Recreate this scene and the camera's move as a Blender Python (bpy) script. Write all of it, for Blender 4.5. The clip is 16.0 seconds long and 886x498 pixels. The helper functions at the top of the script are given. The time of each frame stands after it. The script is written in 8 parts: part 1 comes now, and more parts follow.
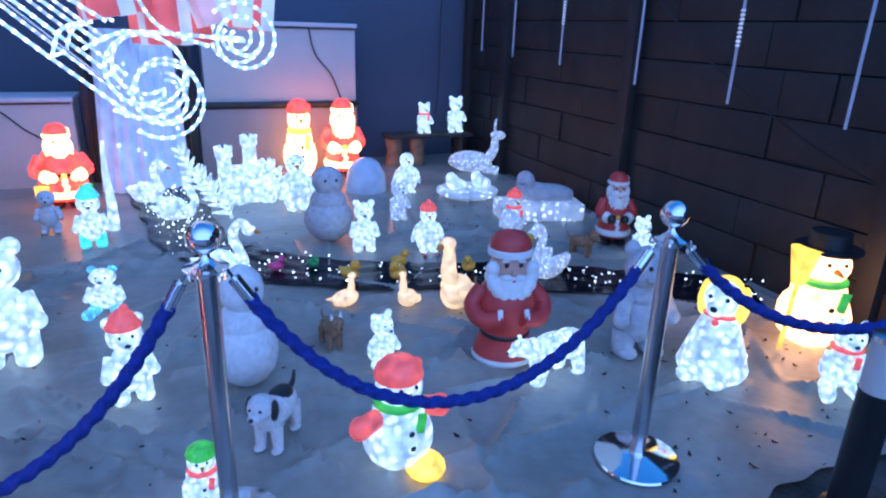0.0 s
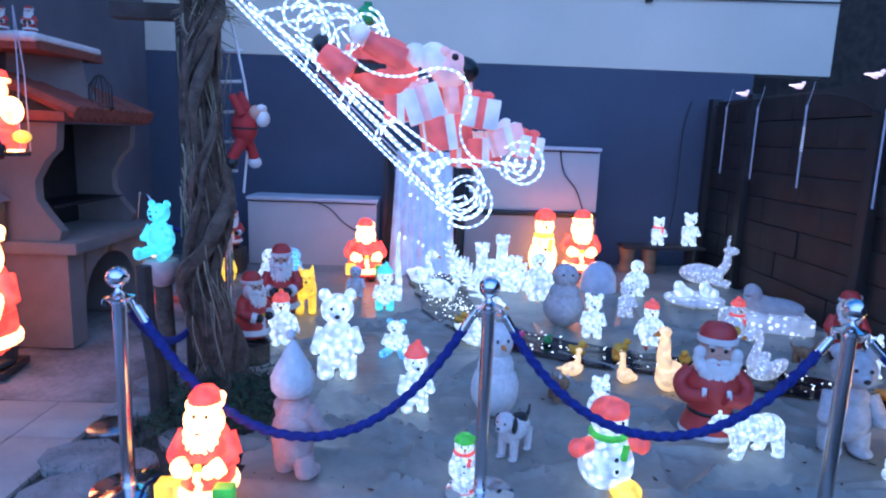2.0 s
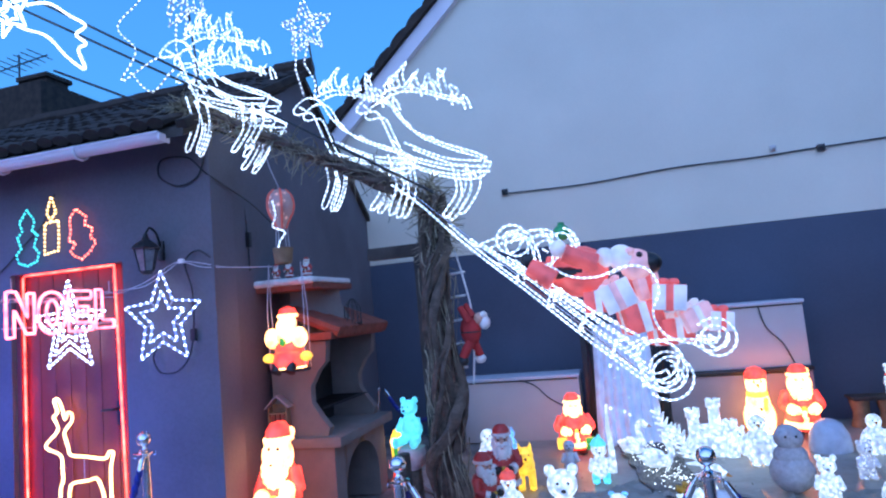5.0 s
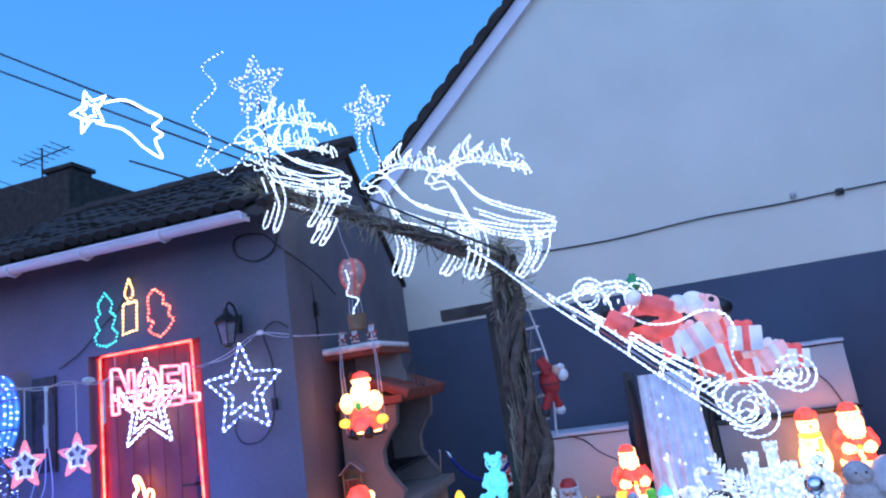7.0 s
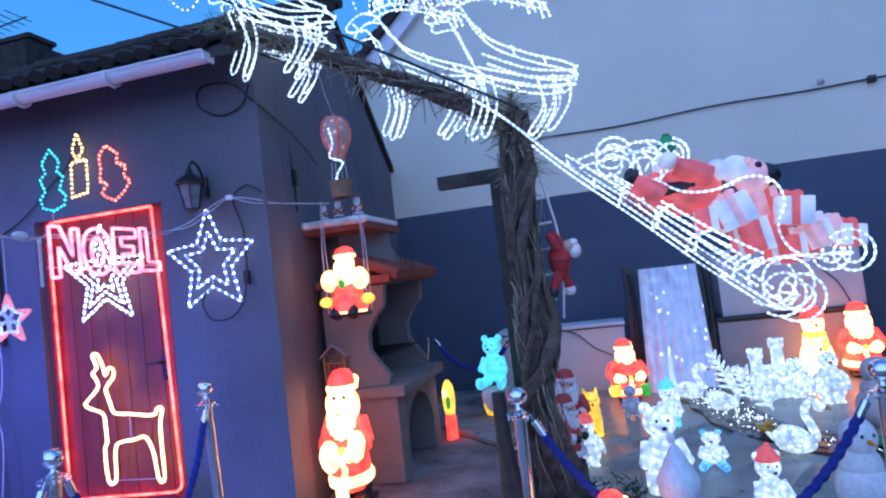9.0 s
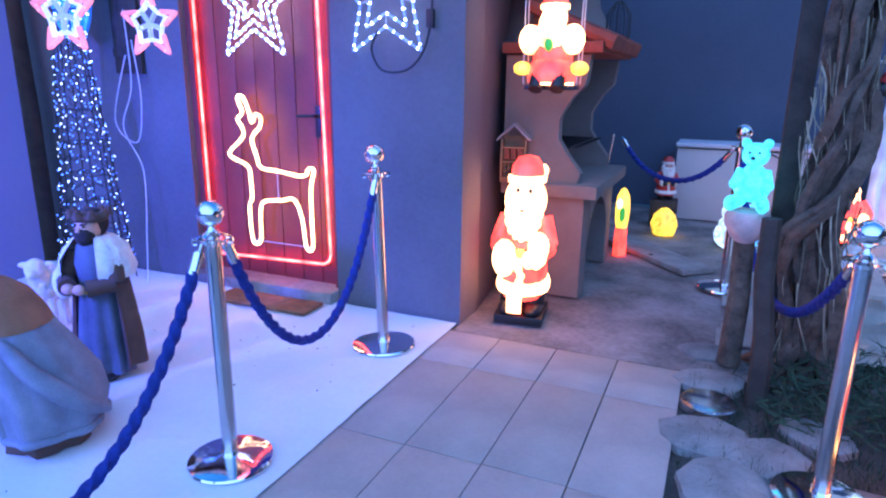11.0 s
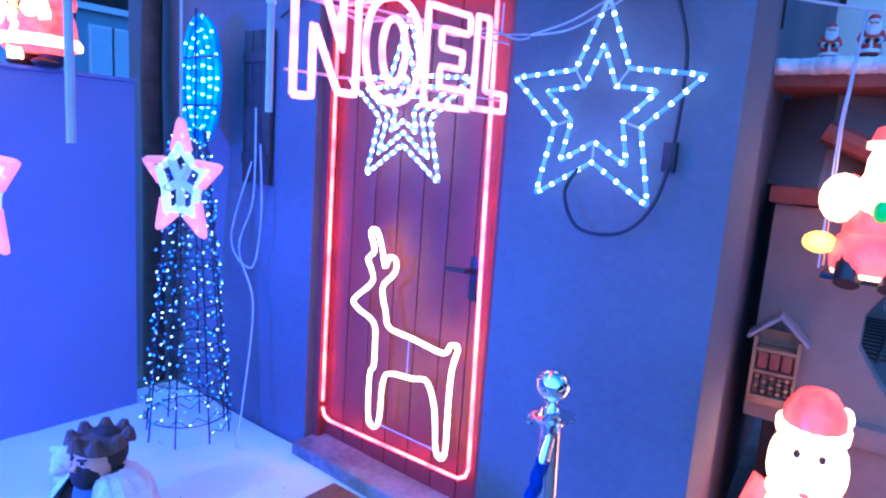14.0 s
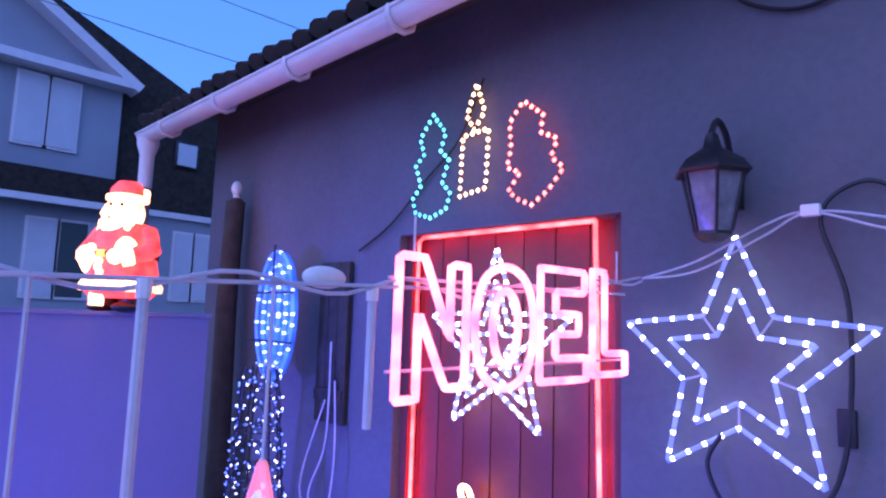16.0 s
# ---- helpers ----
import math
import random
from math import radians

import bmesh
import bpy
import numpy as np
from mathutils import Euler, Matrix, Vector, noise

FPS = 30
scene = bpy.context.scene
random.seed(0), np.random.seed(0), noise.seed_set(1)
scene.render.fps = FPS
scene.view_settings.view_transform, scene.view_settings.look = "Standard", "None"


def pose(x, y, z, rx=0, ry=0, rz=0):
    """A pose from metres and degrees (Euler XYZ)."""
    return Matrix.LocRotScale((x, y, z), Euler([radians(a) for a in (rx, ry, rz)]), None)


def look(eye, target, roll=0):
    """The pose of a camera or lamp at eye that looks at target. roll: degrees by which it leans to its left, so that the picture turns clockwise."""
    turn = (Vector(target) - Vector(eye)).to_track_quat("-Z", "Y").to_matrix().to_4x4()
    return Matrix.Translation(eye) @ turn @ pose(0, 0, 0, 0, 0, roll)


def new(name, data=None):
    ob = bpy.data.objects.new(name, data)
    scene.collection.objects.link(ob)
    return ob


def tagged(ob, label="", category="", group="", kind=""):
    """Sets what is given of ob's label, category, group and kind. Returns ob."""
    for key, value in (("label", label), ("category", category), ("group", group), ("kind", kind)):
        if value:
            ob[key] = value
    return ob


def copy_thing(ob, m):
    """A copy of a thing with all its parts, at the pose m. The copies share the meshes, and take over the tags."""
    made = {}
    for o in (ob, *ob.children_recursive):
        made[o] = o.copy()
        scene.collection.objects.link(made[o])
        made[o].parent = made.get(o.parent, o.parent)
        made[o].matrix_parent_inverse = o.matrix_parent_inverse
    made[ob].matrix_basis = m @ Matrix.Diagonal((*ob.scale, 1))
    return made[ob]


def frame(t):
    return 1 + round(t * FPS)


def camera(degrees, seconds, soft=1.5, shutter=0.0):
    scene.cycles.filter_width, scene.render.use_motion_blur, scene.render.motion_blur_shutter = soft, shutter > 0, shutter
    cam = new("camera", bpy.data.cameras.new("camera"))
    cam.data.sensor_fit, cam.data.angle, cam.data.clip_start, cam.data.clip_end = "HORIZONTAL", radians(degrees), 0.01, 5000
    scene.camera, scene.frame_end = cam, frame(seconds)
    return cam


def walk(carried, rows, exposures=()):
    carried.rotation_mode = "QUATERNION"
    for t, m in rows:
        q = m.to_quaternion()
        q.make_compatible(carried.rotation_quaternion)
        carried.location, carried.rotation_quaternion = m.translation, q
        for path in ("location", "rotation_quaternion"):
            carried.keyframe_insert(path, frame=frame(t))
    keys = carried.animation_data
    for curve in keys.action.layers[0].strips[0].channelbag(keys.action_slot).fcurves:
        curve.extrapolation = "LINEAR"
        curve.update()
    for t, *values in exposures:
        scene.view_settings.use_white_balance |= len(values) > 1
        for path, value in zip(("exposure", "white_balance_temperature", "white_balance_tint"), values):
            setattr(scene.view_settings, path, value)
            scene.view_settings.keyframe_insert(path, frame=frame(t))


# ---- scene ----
cam = camera(70.6, 16.0, soft=2.2)
PATH = [
    (0, (-0.069, 0.024, 1.543), (0.68, 1.755, 0.879), 1.9),
    (0.5, (-0.138, -0.173, 1.576), (0.487, 1.626, 0.963), 2.1),
    (1, (-0.144, -0.38, 1.592), (0.318, 1.494, 1.067), 2.8),
    (1.5, (-0.203, -0.59, 1.616), (0.032, 1.348, 1.182), 3.0),
    (2, (-0.309, -0.856, 1.61), (-0.255, 1.113, 1.262), 2.1),
    (2.5, (-0.328, -1.043, 1.665), (-0.421, 0.938, 1.405), 0.8),
    (3, (-0.272, -1.185, 1.689), (-0.499, 0.797, 1.546), -0.3),
    (3.5, (-0.227, -1.277, 1.672), (-0.601, 0.685, 1.565), -1.4),
    (4, (-0.277, -1.408, 1.716), (-0.706, 0.545, 1.686), -3.1),
    (4.5, (-0.331, -1.511, 1.761), (-0.805, 0.43, 1.847), -4.2),
    (5, (-0.366, -1.546, 1.79), (-0.876, 0.378, 1.987), -5.1),
    (5.2, (-0.372, -1.564, 1.794), (-0.893, 0.352, 2.031), -5.3),
    (7.3, (-0.862, -1.956, 1.781), (-1.335, -0.055, 2.184), -8.7),
    (7.5, (-0.86, -1.937, 1.806), (-1.338, -0.035, 2.197), -8.7),
    (8, (-0.915, -1.848, 1.741), (-1.398, 0.053, 2.132), -8.6),
    (8.5, (-1.022, -1.602, 1.662), (-1.511, 0.319, 1.932), -8.7),
    (9, (-1.138, -1.311, 1.581), (-1.611, 0.63, 1.685), -6.7),
    (9.2, (-1.171, -1.263, 1.463), (-1.648, 0.68, 1.49), -5.6),
    (11.3, (-2.2, -0.45, 1.418), (-3.028, 1.288, 0.877), 2.1),
    (11.5, (-2.276, -0.376, 1.398), (-3.141, 1.343, 0.857), 3.1),
    (12, (-2.425, -0.112, 1.441), (-3.409, 1.54, 0.889), 4.6),
    (12.5, (-2.498, 0.14, 1.481), (-3.584, 1.717, 0.904), 5.7),
    (13, (-2.658, 0.313, 1.551), (-3.752, 1.891, 0.99), 5.6),
    (13.5, (-2.749, 0.511, 1.657), (-3.893, 2.082, 1.185), 4.6),
    (14, (-2.857, 0.645, 1.765), (-4.092, 2.183, 1.44), 4.1),
    (14.5, (-3.012, 0.66, 1.863), (-4.31, 2.172, 1.686), 3.6),
    (15, (-3.07, 0.62, 1.942), (-4.4, 2.114, 1.932), 3.5),
    (15.5, (-3.095, 0.708, 2.075), (-4.48, 2.15, 2.128), 2.7),
    (16, (-3.184, 0.776, 2.032), (-4.586, 2.184, 2.258), 1.9),
]
walk(cam, [(t, look(eye, target, roll)) for t, eye, target, roll in PATH], exposures=((0.0, 0.0, 5700, 9), (2.0, 0.0, 6050, 9), (4.5, 0.0, 6500, 10), (7.5, 0.05, 6850, 10), (8.4, 0.0, 6600, 10), (9.2, -0.16, 6250, 10), (11.4, 0.48, 5850, 11), (12.5, 0.46, 5550, 12), (13.5, 0.42, 4650, 9), (14.2, 0.38, 4400, 8), (15.0, 0.08, 4600, 12), (16.0, 0.0, 6500, 46)))
SKY = 0.84
GLOW = (0.78, 1.40, 3.1)  # pale afterglow of the sky behind the street
FLOOD = 950.0

# ---- world and large lights ----
world = bpy.data.worlds.new("dusk")
scene.world = world
world.use_nodes = True
wn, wl = world.node_tree.nodes, world.node_tree.links
wn.clear()
w_co = wn.new("ShaderNodeTexCoord")
w_sep = wn.new("ShaderNodeSeparateXYZ")
w_ramp = wn.new("ShaderNodeValToRGB")
w_bg = wn.new("ShaderNodeBackground")
w_out = wn.new("ShaderNodeOutputWorld")
wl.new(w_co.outputs["Generated"], w_sep.inputs[0])
wl.new(w_sep.outputs["Z"], w_ramp.inputs[0])
wl.new(w_ramp.outputs[0], w_bg.inputs[0])
wl.new(w_bg.outputs[0], w_out.inputs[0])
# evening sky: paler towards the horizon, deep blue overhead
w_ramp.color_ramp.elements[0].position = 0.0
w_ramp.color_ramp.elements[0].color = (0.22, 0.66, 1.45, 1)
w_ramp.color_ramp.elements[1].position = 0.9
w_ramp.color_ramp.elements[1].color = (0.05, 0.28, 0.95, 1)
w_mid = w_ramp.color_ramp.elements.new(0.35)
w_mid.color = (0.11, 0.52, 1.40, 1)
w_glow = wn.new("ShaderNodeMapRange")
w_glow.interpolation_type = "SMOOTHSTEP"
w_glow.inputs["From Min"].default_value, w_glow.inputs["From Max"].default_value = 0.15, -0.85
wl.new(w_sep.outputs["Y"], w_glow.inputs["Value"])
w_mix = wn.new("ShaderNodeMix")
w_mix.data_type = "RGBA"
wl.new(w_glow.outputs[0], w_mix.inputs[0])
wl.new(w_ramp.outputs[0], w_mix.inputs[6])
w_mix.inputs[7].default_value = (*GLOW, 1)
wl.new(w_mix.outputs[2], w_bg.inputs[0])
w_bg.inputs[1].default_value = SKY


# ---- materials ----
def material(name, color, rough=0.7, metal=0.0, vary=0.25, scale=6.0, fine=90.0, bump=0.15, tint=None, island=0.0, rand=0.0):
    """Paint, plaster, stone, cloth: two scales of variation and a fine relief."""
    m = bpy.data.materials.new(name)
    m.use_nodes = True
    n, l = m.node_tree.nodes, m.node_tree.links
    b = n["Principled BSDF"]
    b.inputs["Roughness"].default_value = rough
    b.inputs["Metallic"].default_value = metal
    co = n.new("ShaderNodeTexCoord")
    big, small = n.new("ShaderNodeTexNoise"), n.new("ShaderNodeTexNoise")
    big.inputs["Scale"].default_value, small.inputs["Scale"].default_value = scale, fine
    big.inputs["Detail"].default_value, small.inputs["Detail"].default_value = 5, 3
    l.new(co.outputs["Object"], big.inputs["Vector"])
    l.new(co.outputs["Object"], small.inputs["Vector"])
    add = n.new("ShaderNodeMath")
    add.operation = "MULTIPLY_ADD"
    l.new(small.outputs["Fac"], add.inputs[0])
    add.inputs[1].default_value = 0.35
    l.new(big.outputs["Fac"], add.inputs[2])
    ramp = n.new("ShaderNodeValToRGB")
    ramp.color_ramp.elements[0].position, ramp.color_ramp.elements[1].position = 0.45, 0.9
    c2 = tint or tuple(min(1, c * (1 + vary)) for c in color)
    ramp.color_ramp.elements[0].color = (*[c * (1 - vary) for c in color], 1)
    ramp.color_ramp.elements[1].color = (*c2, 1)
    l.new(add.outputs[0], ramp.inputs[0])
    out = ramp.outputs[0]
    if island or rand:
        if rand:
            info = n.new("ShaderNodeObjectInfo")
            src, amount = info.outputs["Random"], rand
        else:
            info = n.new("ShaderNodeNewGeometry")
            src, amount = info.outputs["Random Per Island"], island
        hsv = n.new("ShaderNodeHueSaturation")
        rng = n.new("ShaderNodeMapRange")
        rng.inputs["To Min"].default_value, rng.inputs["To Max"].default_value = 1 - amount, 1 + amount
        l.new(src, rng.inputs["Value"])
        l.new(rng.outputs[0], hsv.inputs["Value"])
        l.new(out, hsv.inputs["Color"])
        out = hsv.outputs[0]
    l.new(out, b.inputs["Base Color"])
    if bump:
        bp = n.new("ShaderNodeBump")
        bp.inputs["Strength"].default_value = bump
        bp.inputs["Distance"].default_value = 0.01
        l.new(add.outputs[0], bp.inputs["Height"])
        l.new(bp.outputs[0], b.inputs["Normal"])
    return m


def lit(name, color, strength=1.0, dots=0.0, pitch=30.0, body=None, rough=0.35, spread=0.32):
    """Plastic that is lit from within; dots: the lamps that show through it as bright points."""
    m = bpy.data.materials.new(name)
    m.use_nodes = True
    n, l = m.node_tree.nodes, m.node_tree.links
    b = n["Principled BSDF"]
    b.inputs["Base Color"].default_value = (*(body or [min(0.8, c * 0.8 + 0.03) for c in color]), 1)
    b.inputs["Roughness"].default_value = rough
    b.inputs["Emission Color"].default_value = (*color, 1)
    co, big = n.new("ShaderNodeTexCoord"), n.new("ShaderNodeTexNoise")
    big.inputs["Scale"].default_value = 9.0
    l.new(co.outputs["Object"], big.inputs["Vector"])
    base = n.new("ShaderNodeMapRange")
    base.inputs["From Min"].default_value, base.inputs["From Max"].default_value = 0.3, 0.7
    base.inputs["To Min"].default_value, base.inputs["To Max"].default_value = strength * 0.40, strength * 1.5
    l.new(big.outputs["Fac"], base.inputs["Value"])
    out = base.outputs[0]
    if dots:
        vor = n.new("ShaderNodeTexVoronoi")
        vor.inputs["Scale"].default_value = pitch
        l.new(co.outputs["Object"], vor.inputs["Vector"])
        rng = n.new("ShaderNodeMapRange")
        rng.inputs["From Min"].default_value, rng.inputs["From Max"].default_value = 0.08, spread
        rng.inputs["To Min"].default_value, rng.inputs["To Max"].default_value = dots, 0.0
        l.new(vor.outputs["Distance"], rng.inputs["Value"])
        add = n.new("ShaderNodeMath")
        l.new(base.outputs[0], add.inputs[0])
        l.new(rng.outputs[0], add.inputs[1])
        out = add.outputs[0]
    l.new(out, b.inputs["Emission Strength"])
    return m


GABLE = material("cream_render", (0.72, 0.64, 0.52), 0.9, vary=0.06, scale=0.7, fine=60, bump=0.12)
NAVY = material("navy_wall_paint", (0.066, 0.082, 0.122), 0.85, vary=0.14, scale=0.9, fine=45, bump=0.2)
GREYWALL = material("grey_house_plaster", (0.120, 0.114, 0.132), 0.9, vary=0.20, scale=1.2, fine=38, bump=0.7)
SCREEN = material("blue_grey_screen_paint", (0.19, 0.19, 0.27), 0.75, vary=0.08, scale=1.0, fine=50, bump=0.08)
FENCE = material("dark_brown_fence_board", (0.017, 0.0145, 0.014), 0.6, vary=0.4, scale=4, fine=70, bump=0.5, island=0.25)
TARP = material("cream_ground_fleece", (0.285, 0.27, 0.235), 0.36, vary=0.28, scale=2.2, fine=18, bump=0.55)
SHEET = material("white_ground_cloth", (0.74, 0.74, 0.76), 0.85, vary=0.06, scale=2.5, fine=40, bump=0.25)
PAVING = material("beige_concrete_slab", (0.40, 0.33, 0.295), 0.85, vary=0.14, scale=3, fine=60, bump=0.25, rand=0.10)
CONCRETE = material("worn_concrete", (0.22, 0.19, 0.175), 0.9, vary=0.55, scale=2.6, fine=30, bump=0.5)
SOIL = material("dark_soil", (0.075, 0.062, 0.052), 0.95, vary=0.5, scale=5, fine=40, bump=0.8)
BLACKFILM = material("black_pond_film", (0.007, 0.008, 0.014), 0.20, vary=0.4, scale=8, fine=60, bump=0.3)
BLACKFILM.node_tree.nodes["Principled BSDF"].inputs["Specular IOR Level"].default_value = 0.16
CHROME = material("polished_chrome", (0.78, 0.78, 0.80), 0.08, 1.0, vary=0.03, scale=10, fine=200, bump=0.02)
STEEL = material("brushed_steel", (0.55, 0.55, 0.57), 0.25, 1.0, vary=0.08, scale=8, fine=220, bump=0.03)
ROPE = material("blue_barrier_rope", (0.010, 0.024, 0.20), 0.8, vary=0.3, scale=60, fine=500, bump=0.5)
DOORRED = material("dark_red_door_paint", (0.19, 0.030, 0.022), 0.6, vary=0.2, scale=3, fine=50, bump=0.15)
WOODDARK = material("dark_weathered_timber", (0.045, 0.034, 0.028), 0.8, vary=0.4, scale=9, fine=80, bump=0.5)
BARK = material("grey_brown_bark", (0.098, 0.070, 0.052), 0.95, vary=0.6, scale=14, fine=90, bump=1.0)
TWIG = material("dry_twig", (0.26, 0.22, 0.15), 0.9, vary=0.4, scale=20, fine=90, bump=0.3, island=0.5)
MAT = material("brown_coir_doormat", (0.23, 0.11, 0.06), 0.95, vary=0.3, scale=20, fine=240, bump=0.8)
TILE = material("brown_roof_tile", (0.032, 0.021, 0.016), 0.95, vary=0.5, scale=6, fine=60, bump=0.5, island=0.35)
GUTTER = material("white_gutter_plastic", (0.72, 0.66, 0.68), 0.4, vary=0.06, scale=4, fine=80, bump=0.05)
BRICKRED = material("terracotta_tile", (0.22, 0.055, 0.035), 0.8, vary=0.25, scale=8, fine=60, bump=0.4)
BBQ = material("grey_barbecue_stone", (0.20, 0.165, 0.15), 0.9, vary=0.14, scale=5, fine=70, bump=0.35)
SOOT = material("soot", (0.012, 0.011, 0.011), 0.95, vary=0.3, scale=8, fine=60, bump=0.3)
BLACK = material("black_plastic", (0.014, 0.014, 0.016), 0.4, vary=0.2, scale=10, fine=120, bump=0.05)
WHITEBOX = material("white_cabinet_metal", (0.52, 0.48, 0.47), 0.55, vary=0.07, scale=2, fine=60, bump=0.08)
GREYBOX = material("grey_cabinet_plastic", (0.27, 0.23, 0.24), 0.6, vary=0.1, scale=3, fine=60, bump=0.1)
FLEECE = material("white_fleece", (0.74, 0.72, 0.72), 1.0, vary=0.12, scale=18, fine=140, bump=1.0)
PLUSHPINK = material("pale_pink_plush", (0.62, 0.44, 0.42), 1.0, vary=0.15, scale=16, fine=150, bump=1.0)
FURGREY = material("grey_white_plush", (0.50, 0.48, 0.50), 1.0, vary=0.2, scale=16, fine=150, bump=1.0)
ICE = material("frosted_white_acrylic", (0.52, 0.56, 0.66), 0.35, vary=0.15, scale=10, fine=90, bump=0.3)
REDCLOTH = material("red_suit_cloth", (0.42, 0.030, 0.030), 0.85, vary=0.2, scale=12, fine=140, bump=0.4)
REDPAINT = material("red_painted_plastic", (0.50, 0.045, 0.040), 0.45, vary=0.12, scale=8, fine=90, bump=0.1)
WHITEPAINT = material("white_painted_plastic", (0.74, 0.72, 0.70), 0.5, vary=0.08, scale=8, fine=90, bump=0.1)
SKIN = material("pink_painted_plastic", (0.62, 0.34, 0.25), 0.5, vary=0.06, scale=8, fine=90, bump=0.05)
YELLOW = material("yellow_rubber", (0.72, 0.40, 0.05), 0.4, vary=0.08, scale=8, fine=90, bump=0.05)
ORANGE = material("orange_plastic", (0.75, 0.25, 0.03), 0.45, vary=0.08, scale=8, fine=90, bump=0.05)
GREEN = material("green_plastic", (0.03, 0.30, 0.10), 0.45, vary=0.1, scale=8, fine=90, bump=0.05)
PINK = material("pink_rubber", (0.70, 0.08, 0.22), 0.4, vary=0.1, scale=8, fine=90, bump=0.05)
BLUECLOTH = material("blue_robe_cloth", (0.105, 0.12, 0.155), 0.95, vary=0.25, scale=7, fine=120, bump=0.5)
BROWNCLOTH = material("brown_cloak_cloth", (0.105, 0.060, 0.045), 0.95, vary=0.25, scale=7, fine=120, bump=0.5)
RUSTCLOTH = material("rust_shoulder_cloth", (0.30, 0.135, 0.075), 0.95, vary=0.25, scale=7, fine=120, bump=0.5)
GREYCLOTH = material("slate_grey_cloak_cloth", (0.21, 0.22, 0.28), 0.95, vary=0.25, scale=7, fine=120, bump=0.5)
HAIR = material("dark_brown_hair", (0.030, 0.020, 0.018), 0.9, vary=0.4, scale=20, fine=150, bump=0.6)
WOOD = material("light_worn_wood", (0.27, 0.15, 0.08), 0.8, vary=0.3, scale=10, fine=90, bump=0.4)
STONE = material("grey_field_stone", (0.24, 0.23, 0.22), 0.9, vary=0.3, scale=7, fine=60, bump=0.6, rand=0.25)
GRASS = material("dark_green_needles", (0.020, 0.045, 0.022), 0.9, vary=0.4, scale=10, fine=60, bump=0.2, island=0.4)
LEAFDRY = material("dead_leaf", (0.030, 0.018, 0.012), 0.9, vary=0.4, scale=30, fine=90, bump=0.3, island=0.5)
CABLE = material("black_cable_rubber", (0.010, 0.010, 0.012), 0.5, vary=0.2, scale=20, fine=90, bump=0.0)
CLEARCABLE = material("pale_cable_plastic", (0.52, 0.50, 0.56), 0.5, vary=0.1, scale=20, fine=90, bump=0.0)
NEIGHBOUR = material("neighbour_render", (0.30, 0.33, 0.38), 0.9, vary=0.1, scale=0.5, fine=20, bump=0.2)
SHUTTER = material("pale_shutter", (0.55, 0.55, 0.60), 0.6, vary=0.05, scale=2, fine=30, bump=0.05)
DARKGLASS = material("dark_window_glass", (0.02, 0.025, 0.03), 0.1, vary=0.1, scale=1, fine=10, bump=0.0)
FROST = material("frosted_lamp_glass", (0.56, 0.54, 0.50), 0.45, vary=0.05, scale=5, fine=60, bump=0.1)
LANTERNGLASS = material("dusty_lantern_glass", (0.20, 0.19, 0.21), 0.18, vary=0.35, scale=14, fine=60, bump=0.15)

COOL = (0.62, 0.80, 1.0)
LED_WHITE = lit("cool_white_led_acrylic", COOL, 0.66, 1.5, 12, body=(0.42, 0.50, 0.62), spread=0.55)
LED_SOFT = lit("dim_white_led_acrylic", (0.60, 0.74, 1.0), 0.34, 2.2, 15, body=(0.40, 0.46, 0.58), spread=0.34)
LED_BLUE = lit("blue_led_acrylic", (0.14, 0.50, 1.0), 0.8, 3.0, 14)
LED_CYAN = lit("turquoise_led_acrylic", (0.12, 0.75, 0.95), 0.8, 1.5, 36)
LED_YELLOW = lit("yellow_led_acrylic", (1.0, 0.62, 0.05), 0.9, 3.0, 36)
LIT_WHITE = lit("warm_lit_white_plastic", (1.0, 0.47, 0.19), 5.2)
LIT_RED = lit("lit_red_plastic", (1.0, 0.055, 0.035), 2.3)
LIT_YELLOW = lit("lit_yellow_plastic", (1.0, 0.58, 0.06), 1.8)
LIT_GREEN = lit("lit_green_plastic", (0.08, 0.55, 0.06), 0.5)
LIT_SKIN = lit("lit_skin_plastic", (1.0, 0.55, 0.28), 3.2)
LIT_WARM = lit("warm_lit_cream_plastic", (1.0, 0.66, 0.36), 0.95)
LIT_CAP = lit("lit_red_cap", (1.0, 0.12, 0.10), 0.55)
NEON_PINK = lit("pink_neon", (1.0, 0.18, 0.26), 5.0)
NEON_RED = lit("red_neon", (1.0, 0.060, 0.045), 11.0)
NEON_WARM = lit("warm_white_neon", (1.0, 0.66, 0.26), 5.5)
BEAD_WHITE = lit("white_rope_light_bead", (0.72, 0.86, 1.0), 3.4)
TUBE_WHITE = lit("white_rope_light_tube", (0.56, 0.74, 1.0), 0.85)
BEAD_BLUE = lit("blue_led_bead", (0.10, 0.24, 1.0), 2.6)
BEAD_TEAL = lit("teal_led_bead", (0.05, 0.75, 0.80), 3.0)
BEAD_RED = lit("red_led_bead", (1.0, 0.16, 0.11), 7.0)
BEAD_WARM = lit("warm_led_bead", (1.0, 0.62, 0.25), 6.0)
STAR_RIM = lit("pale_star_rim", (0.62, 0.66, 1.0), 0.75, 2.0, 40)
# faint emission put into the colours so the sleigh's load looks brighter
GIFT_RED = lit("glowing_red_parcel_plastic", (1.0, 0.16, 0.17), 0.40, body=(0.60, 0.10, 0.10))
GIFT_PINK = lit("glowing_pale_pink_parcel_plastic", (1.0, 0.55, 0.62), 0.34, body=(0.62, 0.38, 0.42))
GIFT_WHITE = lit("glowing_white_parcel_plastic", (0.75, 0.80, 1.0), 0.30, body=(0.70, 0.68, 0.72))
